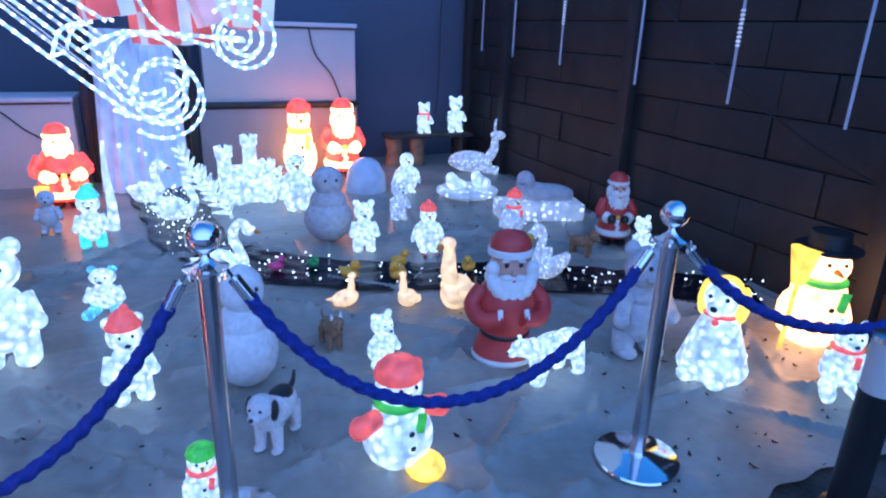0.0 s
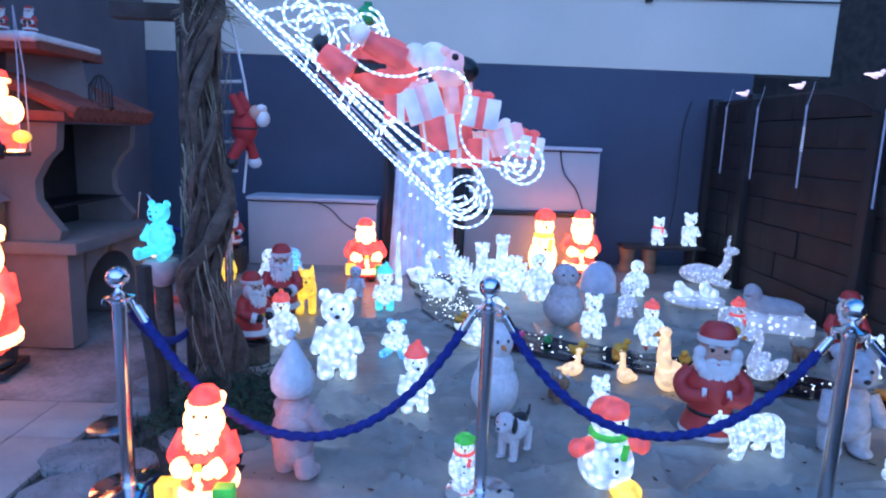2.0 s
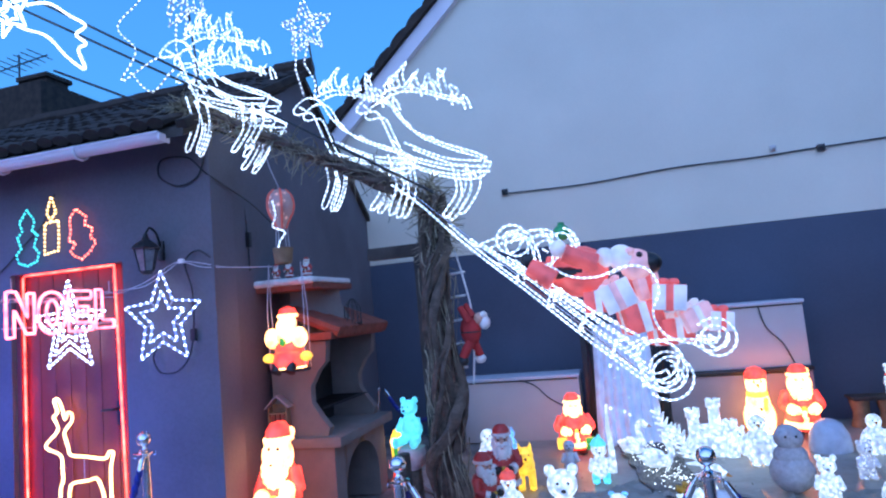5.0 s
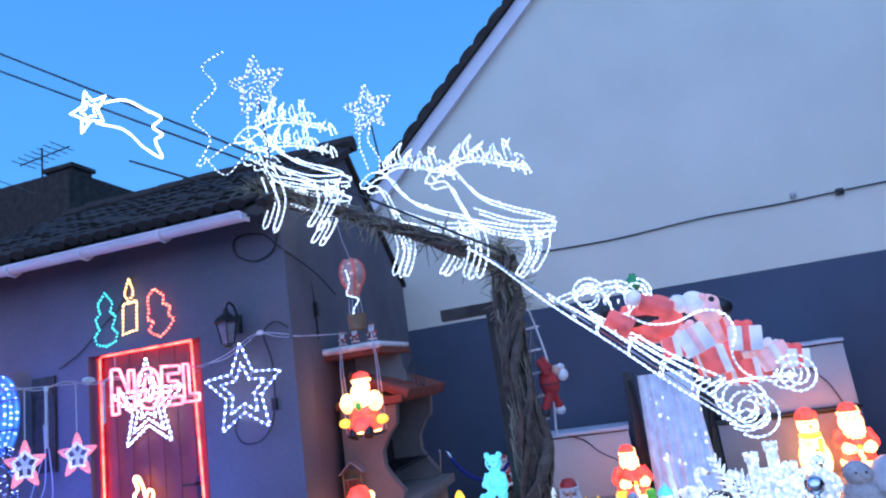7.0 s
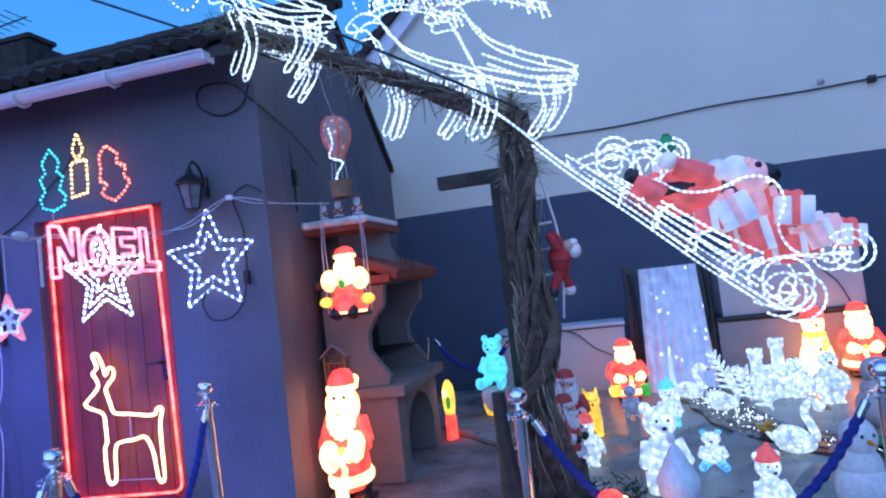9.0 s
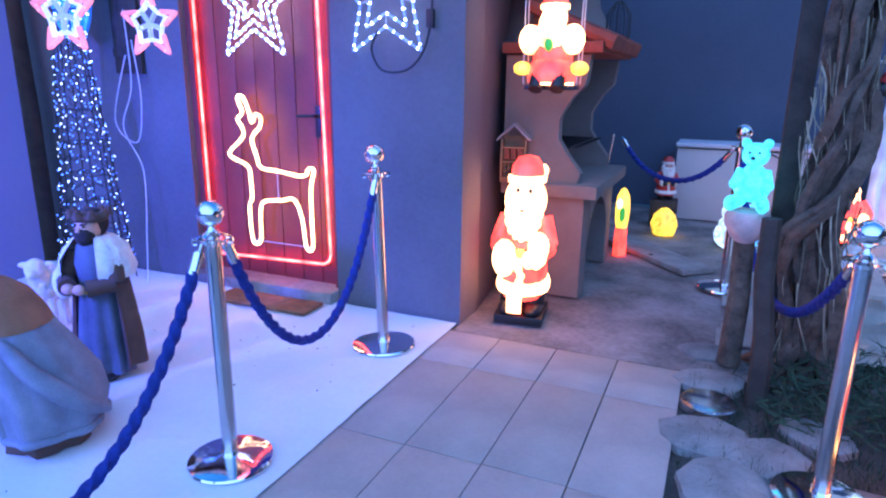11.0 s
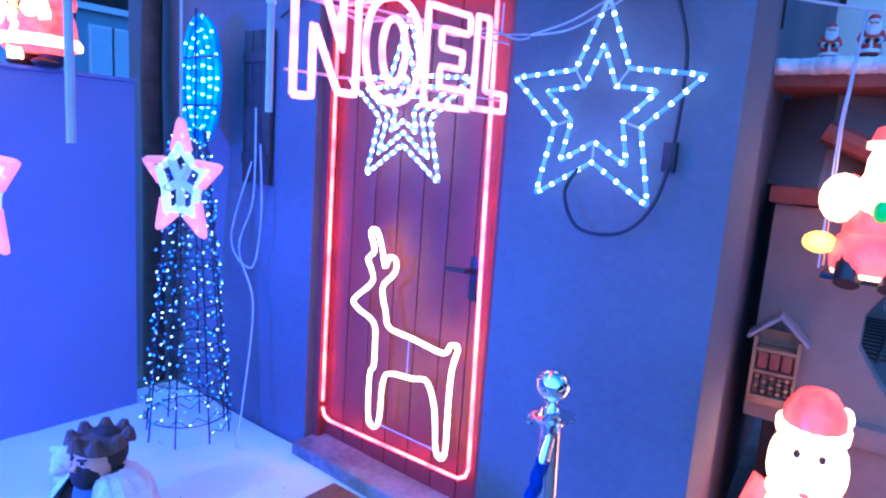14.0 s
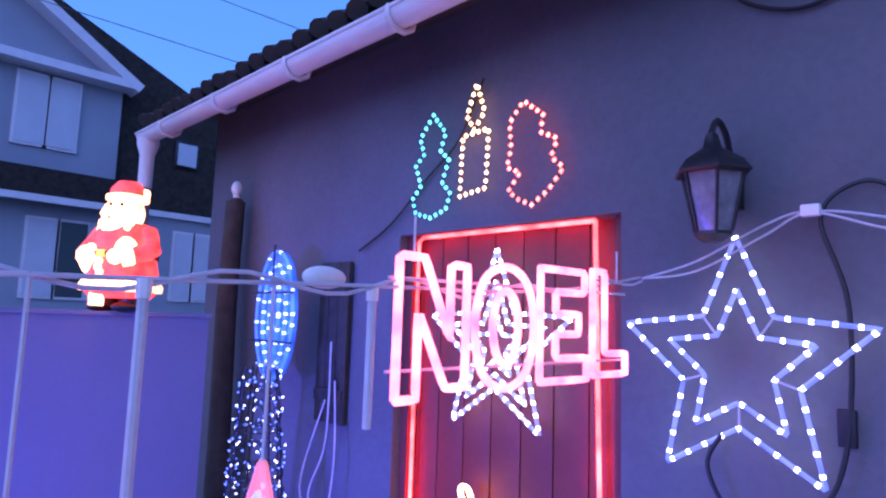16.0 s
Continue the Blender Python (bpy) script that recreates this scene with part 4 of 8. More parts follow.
    if extra == "sack":
        ball(bm, (0.14, -0.16, 0.45), (0.085, 0.08, 0.10), mi=1)
        ball(bm, (-0.13, -0.18, 0.38), (0.10, 0.08, 0.12), mi=1)
        block(bm, (-0.03, -0.22, 0.10), (0.12, 0.03, 0.12), mi=1, bevel=0.008)
    if extra == "gifts":
        block(bm, (-0.26, -0.20, 0.22), (0.16, 0.14, 0.16), mi=4, bevel=0.01)
        block(bm, (0.22, -0.24, 0.20), (0.16, 0.12, 0.18), mi=5, bevel=0.01)
    if base:
        block(bm, (0, -0.02, -0.015), (0.40, 0.36, 0.05), mi=3, bevel=0.006)
    return obj(name, bm, mats, m=at(x, y, yaw, z, h) @ Matrix.Diagonal((sx, 1, 1, 1)), label=label, category="santa", group="santa figures")


def swan(x, y, h, yaw=0, z=0.012, mat=None, label="white light-up swan with a curved neck", category="swan", neck=1.0, beak=ORANGE):
    mat = mat or LED_WHITE
    e = thing(category + "_figure", at(x, y, yaw, z, h), label, category, "light-up birds")
    bm = bm_new()
    ball(bm, (0, 0.05, 0.17), (0.22, 0.36, 0.17))
    rod(bm, (0, 0.26, 0.20), (0, 0.56, 0.34), 0.14, 0.02)
    part("body", bm, mat, e)
    bm = bm_new()
    tube(bm, smooth_path([(0, -0.18, 0.22), (0, -0.30, 0.34), (0, -0.24, 0.54), (0, -0.16, 0.74 * neck), (0, -0.21, 0.92 * neck), (0, -0.34, 0.98 * neck), (0, -0.43, 0.88 * neck)], 5), 0.075, 10, taper=lambda t: 1.15 - 0.35 * t)
    part("neck", bm, mat, e)
    bm = bm_new()
    ball(bm, (0, -0.42, 0.88 * neck), (0.08, 0.11, 0.085))
    part("head", bm, mat, e)
    bm = bm_new()
    rod(bm, (0, -0.51, 0.87 * neck), (0, -0.61, 0.84 * neck), 0.04, 0.01, seg=8)
    part("beak", bm, beak, e)
    for s in (-1, 1):
        bm = bm_new()
        ball(bm, (s * 0.19, 0.12, 0.30), (0.07, 0.30, 0.16), turn=Matrix.Rotation(0.25, 4, "X"))
        part("wing", bm, mat, e)
    return e


def duck(x, y, h, yaw=0, z=0.012, mat=None, label="yellow rubber duck floating on the black pond film", beak=ORANGE):
    mat = mat or YELLOW
    e = thing("duck_figure", at(x, y, yaw, z, h), label, "duck", "ducks on the pond film")
    bm = bm_new()
    ball(bm, (0, 0.08, 0.30), (0.34, 0.48, 0.30))
    ball(bm, (0, 0.50, 0.44), (0.14, 0.18, 0.12))
    part("body", bm, mat, e)
    bm = bm_new()
    ball(bm, (0, -0.22, 0.74), (0.24, 0.25, 0.25))
    part("head", bm, mat, e)
    bm = bm_new()
    ball(bm, (0, -0.48, 0.70), (0.13, 0.14, 0.05), seg=10, rings=6)
    part("beak", bm, beak, e)
    for s in (-1, 1):
        bm = bm_new()
        ball(bm, (s * 0.31, 0.14, 0.36), (0.07, 0.28, 0.17))
        part("wing", bm, mat, e)
        bm = bm_new()
        ball(bm, (s * 0.12, -0.43, 0.80), 0.035, seg=8, rings=5)
        part("eye", bm, BLACK, e)
    return e


def quad(x, y, h, yaw=0, z=0.012, mat=None, label="", category="dog", ears=None, long=1.0, patch=None, ear_kind="floppy"):
    """A standing four-legged animal that looks along -y."""
    e = thing(category.replace(" ", "_") + "_figure", at(x, y, yaw, z, h), label, category, "garden animals")
    ears = ears or mat
    bm = bm_new()
    ball(bm, (0, 0.12 * long, 0.52), (0.22, 0.42 * long, 0.23))
    ball(bm, (0, -0.18 * long, 0.56), (0.20, 0.20, 0.24))
    part("body", bm, mat, e)
    bm = bm_new()
    ball(bm, (0, -0.36 * long, 0.80), (0.19, 0.19, 0.19))
    ball(bm, (0, -0.52 * long, 0.74), (0.10, 0.12, 0.085))
    part("head", bm, mat, e)
    bm = bm_new()
    ball(bm, (0, -0.52 * long - 0.115, 0.765), (0.035, 0.03, 0.03), seg=8, rings=6)
    part("nose", bm, BLACK, e)
    for s in (-1, 1):
        bm = bm_new()
        if ear_kind == "floppy":
            ball(bm, (s * 0.18, -0.33 * long, 0.76), (0.05, 0.09, 0.16))
        elif ear_kind == "round":
            ball(bm, (s * 0.13, -0.30 * long, 0.96), (0.055, 0.04, 0.06))
        else:
            rod(bm, (s * 0.11, -0.32 * long, 0.92), (s * 0.14, -0.32 * long, 1.08), 0.06, 0.01, seg=8)
        part("ear", bm, ears, e)
        bm = bm_new()
        ball(bm, (s * 0.075, -0.36 * long - 0.165, 0.84), 0.022, seg=8, rings=5)
        part("eye", bm, BLACK, e)
        for yy in (-0.20, 0.38):
            bm = bm_new()
            rod(bm, (s * 0.12, yy * long, 0.45), (s * 0.13, yy * long, 0.04), 0.095, 0.075)
            ball(bm, (s * 0.13, yy * long - 0.03, 0.045), (0.085, 0.11, 0.045))
            part("leg", bm, mat, e)
    bm = bm_new()
    tube(bm, smooth_path([(0, 0.50 * long, 0.60), (0, 0.62 * long, 0.66), (0, 0.66 * long, 0.80)], 4), 0.05, 8, taper=lambda t: 1 - 0.6 * t)
    part("tail", bm, patch or mat, e)
    if patch is not None:
        bm = bm_new()
        ball(bm, (0, 0.20 * long, 0.66), (0.17, 0.24, 0.12))
        part("patch", bm, patch, e)
    return e


# figures in the front of the garden
snowman(0.57, 1.86, 0.46, 8, body=LED_WHITE, hat=LIT_CAP, scarf=LIT_GREEN, arms=LIT_CAP, feet=LIT_YELLOW, label="light-up snowman with red cap, red mittens and green scarf")
quad(0.17, 2.14, 0.27, -35, mat=FLEECE, ears=BLACK, label="white toy puppy with dark-tipped ears standing on the fleece", category="dog", patch=BLACK)
bm = bm_new()
lathe(bm, [(0.0, 0.0), (0.245, 0.0), (0.255, 0.02), (0.245, 0.05)], seg=26, mi=1)
lathe(bm, [(0.245, 0.05), (0.225, 0.12), (0.185, 0.20), (0.20, 0.27), (0.235, 0.36), (0.24, 0.46), (0.20, 0.56), (0.14, 0.62), (0.0, 0.64)], seg=26, mi=0)
lathe(bm, [(0.183, 0.185), (0.197, 0.20), (0.20, 0.215), (0.19, 0.23)], seg=26, mi=3)
ball(bm, (0, -0.03, 0.73), (0.155, 0.14, 0.15), 2)
for k in range(11):
    q = math.pi * (k / 10 * 1.16 - 0.08)
    ball(bm, (0.155 * math.cos(q), -0.105 - 0.06 * abs(math.sin(q)), 0.70 - 0.155 * math.sin(q)), (0.055, 0.05, 0.06), 1, seg=9, rings=6)
ball(bm, (0, -0.13, 0.615), (0.13, 0.08, 0.105), 1)
for q in (-1, 1):
    ball(bm, (q * 0.045, -0.175, 0.69), (0.055, 0.03, 0.022), 1, seg=10, rings=6)
    ball(bm, (q * 0.055, -0.158, 0.775), (0.018, 0.012, 0.018), 3, seg=8, rings=5)
    ball(bm, (q * 0.06, -0.155, 0.805), (0.035, 0.014, 0.013), 1, seg=8, rings=5)
    tube(bm, smooth_path([(q * 0.19, 0.0, 0.55), (q * 0.275, -0.04, 0.44), (q * 0.22, -0.17, 0.37), (q * 0.07, -0.235, 0.40)], 5), 0.070, 12, mi=0, taper=lambda t: 1.0 - 0.1 * t)
    tube(bm, smooth_path([(q * 0.135, -0.155, 0.345), (q * 0.125, -0.235, 0.355), (q * 0.105, -0.265, 0.41), (q * 0.10, -0.235, 0.465)], 4), 0.022, 8, mi=1)
ball(bm, (0, -0.185, 0.725), (0.028, 0.03, 0.025), 2, seg=8, rings=6)
ball(bm, (0, -0.19, 0.665), (0.022, 0.012, 0.010), 0, seg=8, rings=5)
lathe(bm, [(0.13, 0.815), (0.172, 0.825), (0.174, 0.865), (0.14, 0.88)], c=(0, -0.02, 0), seg=22, mi=1)
lathe(bm, [(0.160, 0.865), (0.155, 0.92), (0.11, 0.975), (0.0, 1.0)], c=(0, -0.015, 0), seg=20, mi=0)
ball(bm, (0.15, 0.04, 0.91), 0.045, 4, seg=10, rings=7)
obj("santa_figure", bm, [REDPAINT, WHITEPAINT, SKIN, BLACK, YELLOW], m=at(1.33, 2.46, -15, 0.012, 0.66) @ Matrix.Diagonal((0.95, 0.9, 1, 1)), label="tall unlit red Santa figure with hands in his sleeves", category="santa", group="santa figures")
e = thing("polar_bear_figure", at(1.43, 2.20, -82, 0.012, 0.27), "white light-up polar bear walking on all fours", "polar bear", "garden animals")
bm = bm_new()
ball(bm, (0, 0.10, 0.56), (0.27, 0.55, 0.26))
ball(bm, (0, 0.42, 0.55), (0.27, 0.30, 0.28))
part("body", bm, LED_WHITE, e)
bm = bm_new()
rod(bm, (0, -0.35, 0.62), (0, -0.62, 0.70), 0.20, 0.15)
ball(bm, (0, -0.66, 0.71), (0.15, 0.17, 0.14))
ball(bm, (0, -0.80, 0.66), (0.085, 0.11, 0.07))
part("head", bm, LED_WHITE, e)
for s in (-1, 1):
    bm = bm_new()
    ball(bm, (s * 0.10, -0.60, 0.85), (0.045, 0.035, 0.05))
    part("ear", bm, LED_WHITE, e)
    for yy, dy in ((-0.22, -0.10 * s), (0.48, 0.10 * s)):
        bm = bm_new()
        rod(bm, (s * 0.15, yy, 0.50), (s * 0.16, yy + dy, 0.05), 0.14, 0.10)
        ball(bm, (s * 0.16, yy + dy - 0.03, 0.05), (0.11, 0.14, 0.05))
        part("leg", bm, LED_WHITE, e)
bm = bm_new()
ball(bm, (0, -0.90, 0.67), 0.03, seg=8, rings=6)
part("nose", bm, BLACK, e)
bear(0.72, 2.54, 0.30, 20, label="white light-up teddy bear standing on the fleece", sit=True)
quad(0.55, 2.83, 0.19, 10, mat=WOOD, label="small brown and white fox figure sitting on the fleece", category="fox", ear_kind="point", ears=WHITEPAINT)
big = snowman(0.12, 2.62, 0.62, 15, body=FLEECE, nose=True, label="large unlit white fleece snowman", buttons=False)
big.matrix_basis = big.matrix_basis @ Matrix.Diagonal((0.80, 0.85, 1, 1))
bear(-0.35, 2.65, 0.40, 10, hat=LIT_CAP, label="white light-up bear with a red pointed cap")
koala = bear(-0.51, 3.60, 0.30, -8, body=LED_WHITE, trim=LED_BLUE, sit=True, label="white light-up koala with blue ears and feet", category="koala")
koala.matrix_basis = koala.matrix_basis @ Matrix.Diagonal((1.25, 1, 0.95, 1))
bear(-0.88, 3.15, 0.62, 8, label="tall white light-up bear standing on the fleece")
e = thing("spaniel_figure", at(2.21, 1.97, -62, 0.012, 0.50), "white light-up spaniel sitting, amber ears and red collar", "dog", "garden animals")
bm = bm_new()
lathe(bm, [(0.0, 0.0), (0.30, 0.01), (0.33, 0.08), (0.27, 0.28), (0.20, 0.48), (0.15, 0.62), (0.0, 0.66)], seg=22)
ball(bm, (0, 0.18, 0.14), (0.27, 0.22, 0.15))
part("body", bm, LED_WHITE, e)
for s in (-1, 1):
    bm = bm_new()
    ball(bm, (s * 0.13, -0.28, 0.07), (0.10, 0.17, 0.07))
    part("paw", bm, LED_WHITE, e)
    bm = bm_new()
    ball(bm, (s * 0.17, 0.02, 0.74), (0.06, 0.12, 0.18))
    part("ear", bm, LIT_YELLOW, e, "glowing amber ear")
    bm = bm_new()
    ball(bm, (s * 0.075, -0.185, 0.83), 0.022, seg=8, rings=6)
    part("eye", bm, BLACK, e)
bm = bm_new()
ball(bm, (0, -0.03, 0.79), (0.17, 0.18, 0.17))
ball(bm, (0, -0.20, 0.74), (0.09, 0.12, 0.08))
part("head", bm, LED_WHITE, e)
bm = bm_new()
ball(bm, (0, 0.05, 0.86), (0.15, 0.15, 0.12))
part("crown_patch", bm, LIT_YELLOW, e, "amber patch on the head")
bm = bm_new()
ball(bm, (0, -0.31, 0.76), (0.035, 0.025, 0.028), seg=8, rings=6)
part("nose", bm, BLACK, e)
bm = bm_new()
lathe(bm, [(0.14, 0.60), (0.165, 0.615), (0.165, 0.64), (0.14, 0.65)], seg=18)
ball(bm, (0, -0.17, 0.58), 0.035, seg=8, rings=6)
part("collar", bm, LIT_CAP, e)
snowman(2.93, 2.02, 0.63, -25, body=LIT_WHITE, hat=BLACK, brim=True, scarf=LIT_GREEN, nose=True, label="warm glowing snowman with black hat and green scarf")
bm = bm_new()
rod(bm, (-0.30, -0.16, 0.02), (-0.24, -0.10, 0.60), 0.018)
rod(bm, (-0.24, -0.10, 0.58), (-0.22, -0.09, 0.88), 0.05, 0.12)
obj("toy_broom", bm, LIT_YELLOW, m=at(2.93, 2.02, -25, 0.012, 0.63), label="yellow glowing broom beside the snowman", category="broom")
bear(2.62, 1.62, 0.38, -35, body=LED_WHITE, scarf=LIT_CAP, sit=True, label="white light-up rabbit with a red bow", category="rabbit")
bear(1.98, 2.26, 0.62, -10, body=FURGREY, sit=False, label="grey unlit plush bear standing by the rope", scarf=None)

# ducks, geese and swans by the river
swan(2.08, 3.28, 0.38, -70, mat=LED_SOFT, label="white light-up swan lying by the dark river")


def goose(x, y, h, yaw, label, plump=1.0):
    """A pear-shaped bird with its neck straight up, looking along -y."""
    e = thing("goose_figure", at(x, y, yaw, 0.012, h), label, "goose", "cream geese")
    bm = bm_new()
    ball(bm, (0, 0.06, 0.24), (0.17 * plump, 0.24 * plump, 0.23), turn=Matrix.Rotation(-0.35, 4, "X"))
    rod(bm, (0, 0.20 * plump, 0.22), (0, 0.40 * plump, 0.20), 0.10, 0.015)
    part("body", bm, LIT_WARM, e)
    bm = bm_new()
    tube(bm, smooth_path([(0, -0.02, 0.36), (0, -0.09, 0.54), (0, -0.09, 0.72), (0, -0.10, 0.86)], 5), 0.085, 12, taper=lambda t: 1.35 - 0.6 * t)
    part("neck", bm, LIT_WARM, e)
    bm = bm_new()
    ball(bm, (0, -0.12, 0.90), (0.085, 0.115, 0.085))
    part("head", bm, LIT_WARM, e)
    bm = bm_new()
    rod(bm, (0, -0.21, 0.89), (0, -0.31, 0.87), 0.045, 0.012, seg=8)
    part("beak", bm, ORANGE, e)
    for q in (-1, 1):
        bm = bm_new()
        ball(bm, (q * 0.145 * plump, 0.12, 0.26), (0.05, 0.21 * plump, 0.13), turn=Matrix.Rotation(-0.35, 4, "X"))
        part("wing", bm, LIT_WARM, e)
    return e


goose(0.75, 3.27, 0.21, 75, "cream glowing duck sitting on the fleece", 1.5)
goose(1.06, 3.15, 0.23, -70, "small cream glowing duckling on the fleece", 1.2)
goose(1.30, 3.02, 0.46, -70, "tall cream glowing goose with a raised head")
swan(0.13, 3.86, 0.40, 60, mat=LED_WHITE)
swan(-0.34, 5.92, 0.38, 60, mat=LED_WHITE)
swan(-0.10, 5.33, 0.40, 100, mat=LED_WHITE, label="white light-up goose with its neck raised", category="goose")
for x, y, h, yaw, mt in ((0.86, 3.62, 0.13, 50, YELLOW), (1.13, 3.52, 0.13, -50, YELLOW), (1.24, 3.75, 0.11, 80, YELLOW), (1.62, 3.50, 0.12, -30, YELLOW), (2.72, 2.90, 0.13, 60, ORANGE), (0.02, 4.35, 0.12, 40, YELLOW), (0.10, 4.20, 0.11, -60, YELLOW)):
    duck(x, y, h, yaw, 0.035, mt)
duck(0.45, 3.90, 0.10, 90, 0.035, PINK, "pink rubber duck floating on the black pond film")
duck(0.68, 3.88, 0.09, 20, 0.035, GREEN, "green rubber duck floating on the black pond film")

# figures in the middle and back of the garden
bear(1.10, 4.16, 0.39, -10, label="white light-up bear holding a thin pole", group="light-up figures")
penguin(1.54, 4.03, 0.38, -10, hat=LIT_CAP, skis=REDPAINT, label="white light-up penguin with red cap on red skis")
bear(1.58, 4.81, 0.35, 10, body=LED_SOFT, label="dim light-up bear with small lamps")
penguin(1.97, 5.70, 0.44, 0, label="white light-up penguin with small lamps inside")
bm = bm_new()
lathe(bm, [(0.20, 0.0), (0.20, 0.06), (0.185, 0.17), (0.13, 0.27), (0.06, 0.315), (0.0, 0.325)], seg=24)
obj("igloo_dome", bm, ICE, m=at(1.61, 5.88), label="smooth white unlit dome like a small igloo", category="dome")
snowman(0.92, 4.48, 0.62, 0, body=FURGREY, label="grey-white unlit snowman figure", nose=False, buttons=False)
penguin(0.85, 5.40, 0.55, 0, label="tall white light-up meerkat-like figure with lamps")
WARMMAN = snowman(1.10, 6.55, 0.85, 0, body=LIT_WHITE, hat=LIT_RED, scarf=LIT_YELLOW, label="warm glowing snowman with red cap and yellow scarf")
WARMMAN.matrix_basis = WARMMAN.matrix_basis @ Matrix.Diagonal((0.70, 0.8, 1, 1))
santa(1.55, 6.55, 0.82, -6, label="warm glowing Santa standing by the grey cabinet")
penguin(2.33, 4.19, 0.38, 0, scarf=LIT_CAP, hat=LIT_CAP, body=LED_SOFT, label="light-up penguin with red cap and red scarf")
santa(2.98, 3.77, 0.56, -25, glow=False, label="red unlit Santa holding a lantern by the fence")
quad(2.58, 3.58, 0.20, 30, mat=WOOD, label="small brown reindeer figure beside the red Santa", category="reindeer", ear_kind="point")
bear(2.94, 3.40, 0.33, 0, label="small white light-up squirrel by the fence", category="squirrel")
santa(-0.99, 6.05, 0.70, 12, extra="gifts", wide=1.25, label="wide glowing Santa sitting with yellow parcel and gifts")
bear(-1.0, 5.25, 0.35, 5, body=ICE, label="pale unlit boy-like bear figure", ears=False)
bear(-0.68, 4.82, 0.42, 5, body=LED_WHITE, trim=LED_CYAN, hat=LED_CYAN, ears=False, muzzle=False, label="white light-up snowman with turquoise cap and boots", category="snowman")
bm = bm_new()
tube(bm, [(0, 0, 0), (0.01, 0, 0.2), (-0.005, 0.0, 0.45), (0.005, 0, 0.68)], 0.045, 10, taper=lambda t: 1.0 - 0.75 * t)
obj("icicle_light", bm, LED_WHITE, m=at(-0.58, 5.20), label="tall white light-up icicle standing on the fleece", category="icicle light")
for x, y, h, t1 in ((0.12, 6.15, 0.52, -22), (0.29, 5.26, 0.50, -28), (0.20, 5.7, 0.40, -20)):
    e = thing("feather_light", at(x, y, 0, 0.012, h) @ pose(0, 0, 0, 0, t1, 0), "white light-up fir sprig leaning on the fleece", "light sprig", "light sprigs")
    bm = bm_new()
    rod(bm, (0, 0, 0), (0, 0, 0.95), 0.03, 0.015)
    part("stem", bm, LED_WHITE, e)
    for k in range(6):
        for s in (-1, 1):
            bm = bm_new()
            zz = 0.12 + k * 0.14
            rod(bm, (0, 0, zz), (s * (0.22 - k * 0.022), -0.02, zz + 0.13), 0.05, 0.015, seg=8)
            part("needle", bm, LED_WHITE, e)

# light-up castle
e = thing("castle_figure", at(0.46, 5.80, 0, 0.012, 0.56), "white light-up snow castle with towers", "castle", "light-up figures")
bm = bm_new()
block(bm, (0, 0, 0.28), (0.60, 0.36, 0.56), bevel=0.02)
part("keep", bm, LED_WHITE, e)
for x, y, hh in ((-0.30, -0.14, 0.86), (0.10, 0.0, 1.0), (0.34, -0.14, 0.62), (-0.12, -0.16, 0.50)):
    bm = bm_new()
    lathe(bm, [(0.115, 0.0), (0.105, hh - 0.12), (0.13, hh - 0.10), (0.13, hh), (0.0, hh)], c=(x, y, 0), seg=14)
    tw = part("tower", bm, LED_WHITE, e)
    for k in range(6):
        bm = bm_new()
        a = k * math.pi / 3
        block(bm, (x + 0.105 * math.cos(a), y + 0.105 * math.sin(a), hh + 0.03), (0.06, 0.06, 0.06), bevel=0.008)
        part("merlon", bm, LED_WHITE, tw)
bear(0.73, 5.75, 0.32, 0, label="small white light-up bear beside the castle")

# bench of logs with two bears, lying deer, ice floe, ice slab
e = thing("log_bench", pose(2.66, 6.98, 0.012), "dark plank bench on two sawn logs", "bench")
bm = bm_new()
block(bm, (0.03, 0, 0.335), (1.05, 0.30, 0.04), bevel=0.008)
part("plank", bm, WOODDARK, e)
for x in (-0.40, -0.12):
    bm = bm_new()
    tube(bm, [(x, -0.02, 0.0), (x + 0.01, -0.02, 0.16), (x, -0.02, 0.315)], 0.10, 12, taper=lambda t: 1.1 - 0.25 * math.sin(t * 3))
    part("log", bm, WOOD, e)
bm = bm_new()
block(bm, (0.42, 0, 0.16), (0.05, 0.26, 0.31), bevel=0.006)
part("leg", bm, WOODDARK, e)
bear(2.63, 6.95, 0.37, 0, z=0.37, scarf=LIT_CAP, label="white light-up bear with red scarf on the bench")
bear(3.03, 6.95, 0.44, 0, z=0.37, label="white light-up bear on the bench")
e = thing("deer_figure", at(3.02, 6.35, 60, 0.012, 0.5), "white light-up deer lying by the fence", "deer", "light-up figures")
bm = bm_new()
ball(bm, (0, 0.1, 0.24), (0.26, 0.50, 0.24))
part("body", bm, LED_SOFT, e)
bm = bm_new()
tube(bm, smooth_path([(0, -0.28, 0.30), (0, -0.42, 0.52), (0, -0.44, 0.78)], 5), 0.10, 10, taper=lambda t: 1.2 - 0.4 * t)
part("neck", bm, LED_SOFT, e)
bm = bm_new()
ball(bm, (0, -0.50, 0.86), (0.10, 0.17, 0.10))
part("head", bm, LED_SOFT, e)
for s in (-1, 1):
    bm = bm_new()
    tube(bm, smooth_path([(s * 0.06, -0.44, 0.92), (s * 0.13, -0.42, 1.06), (s * 0.10, -0.44, 1.20)], 4), 0.025, 6)
    part("antler", bm, LED_SOFT, e)
    bm = bm_new()
    rod(bm, (s * 0.18, -0.20, 0.10), (s * 0.20, -0.55, 0.06), 0.07, 0.05)
    part("leg", bm, LED_SOFT, e)
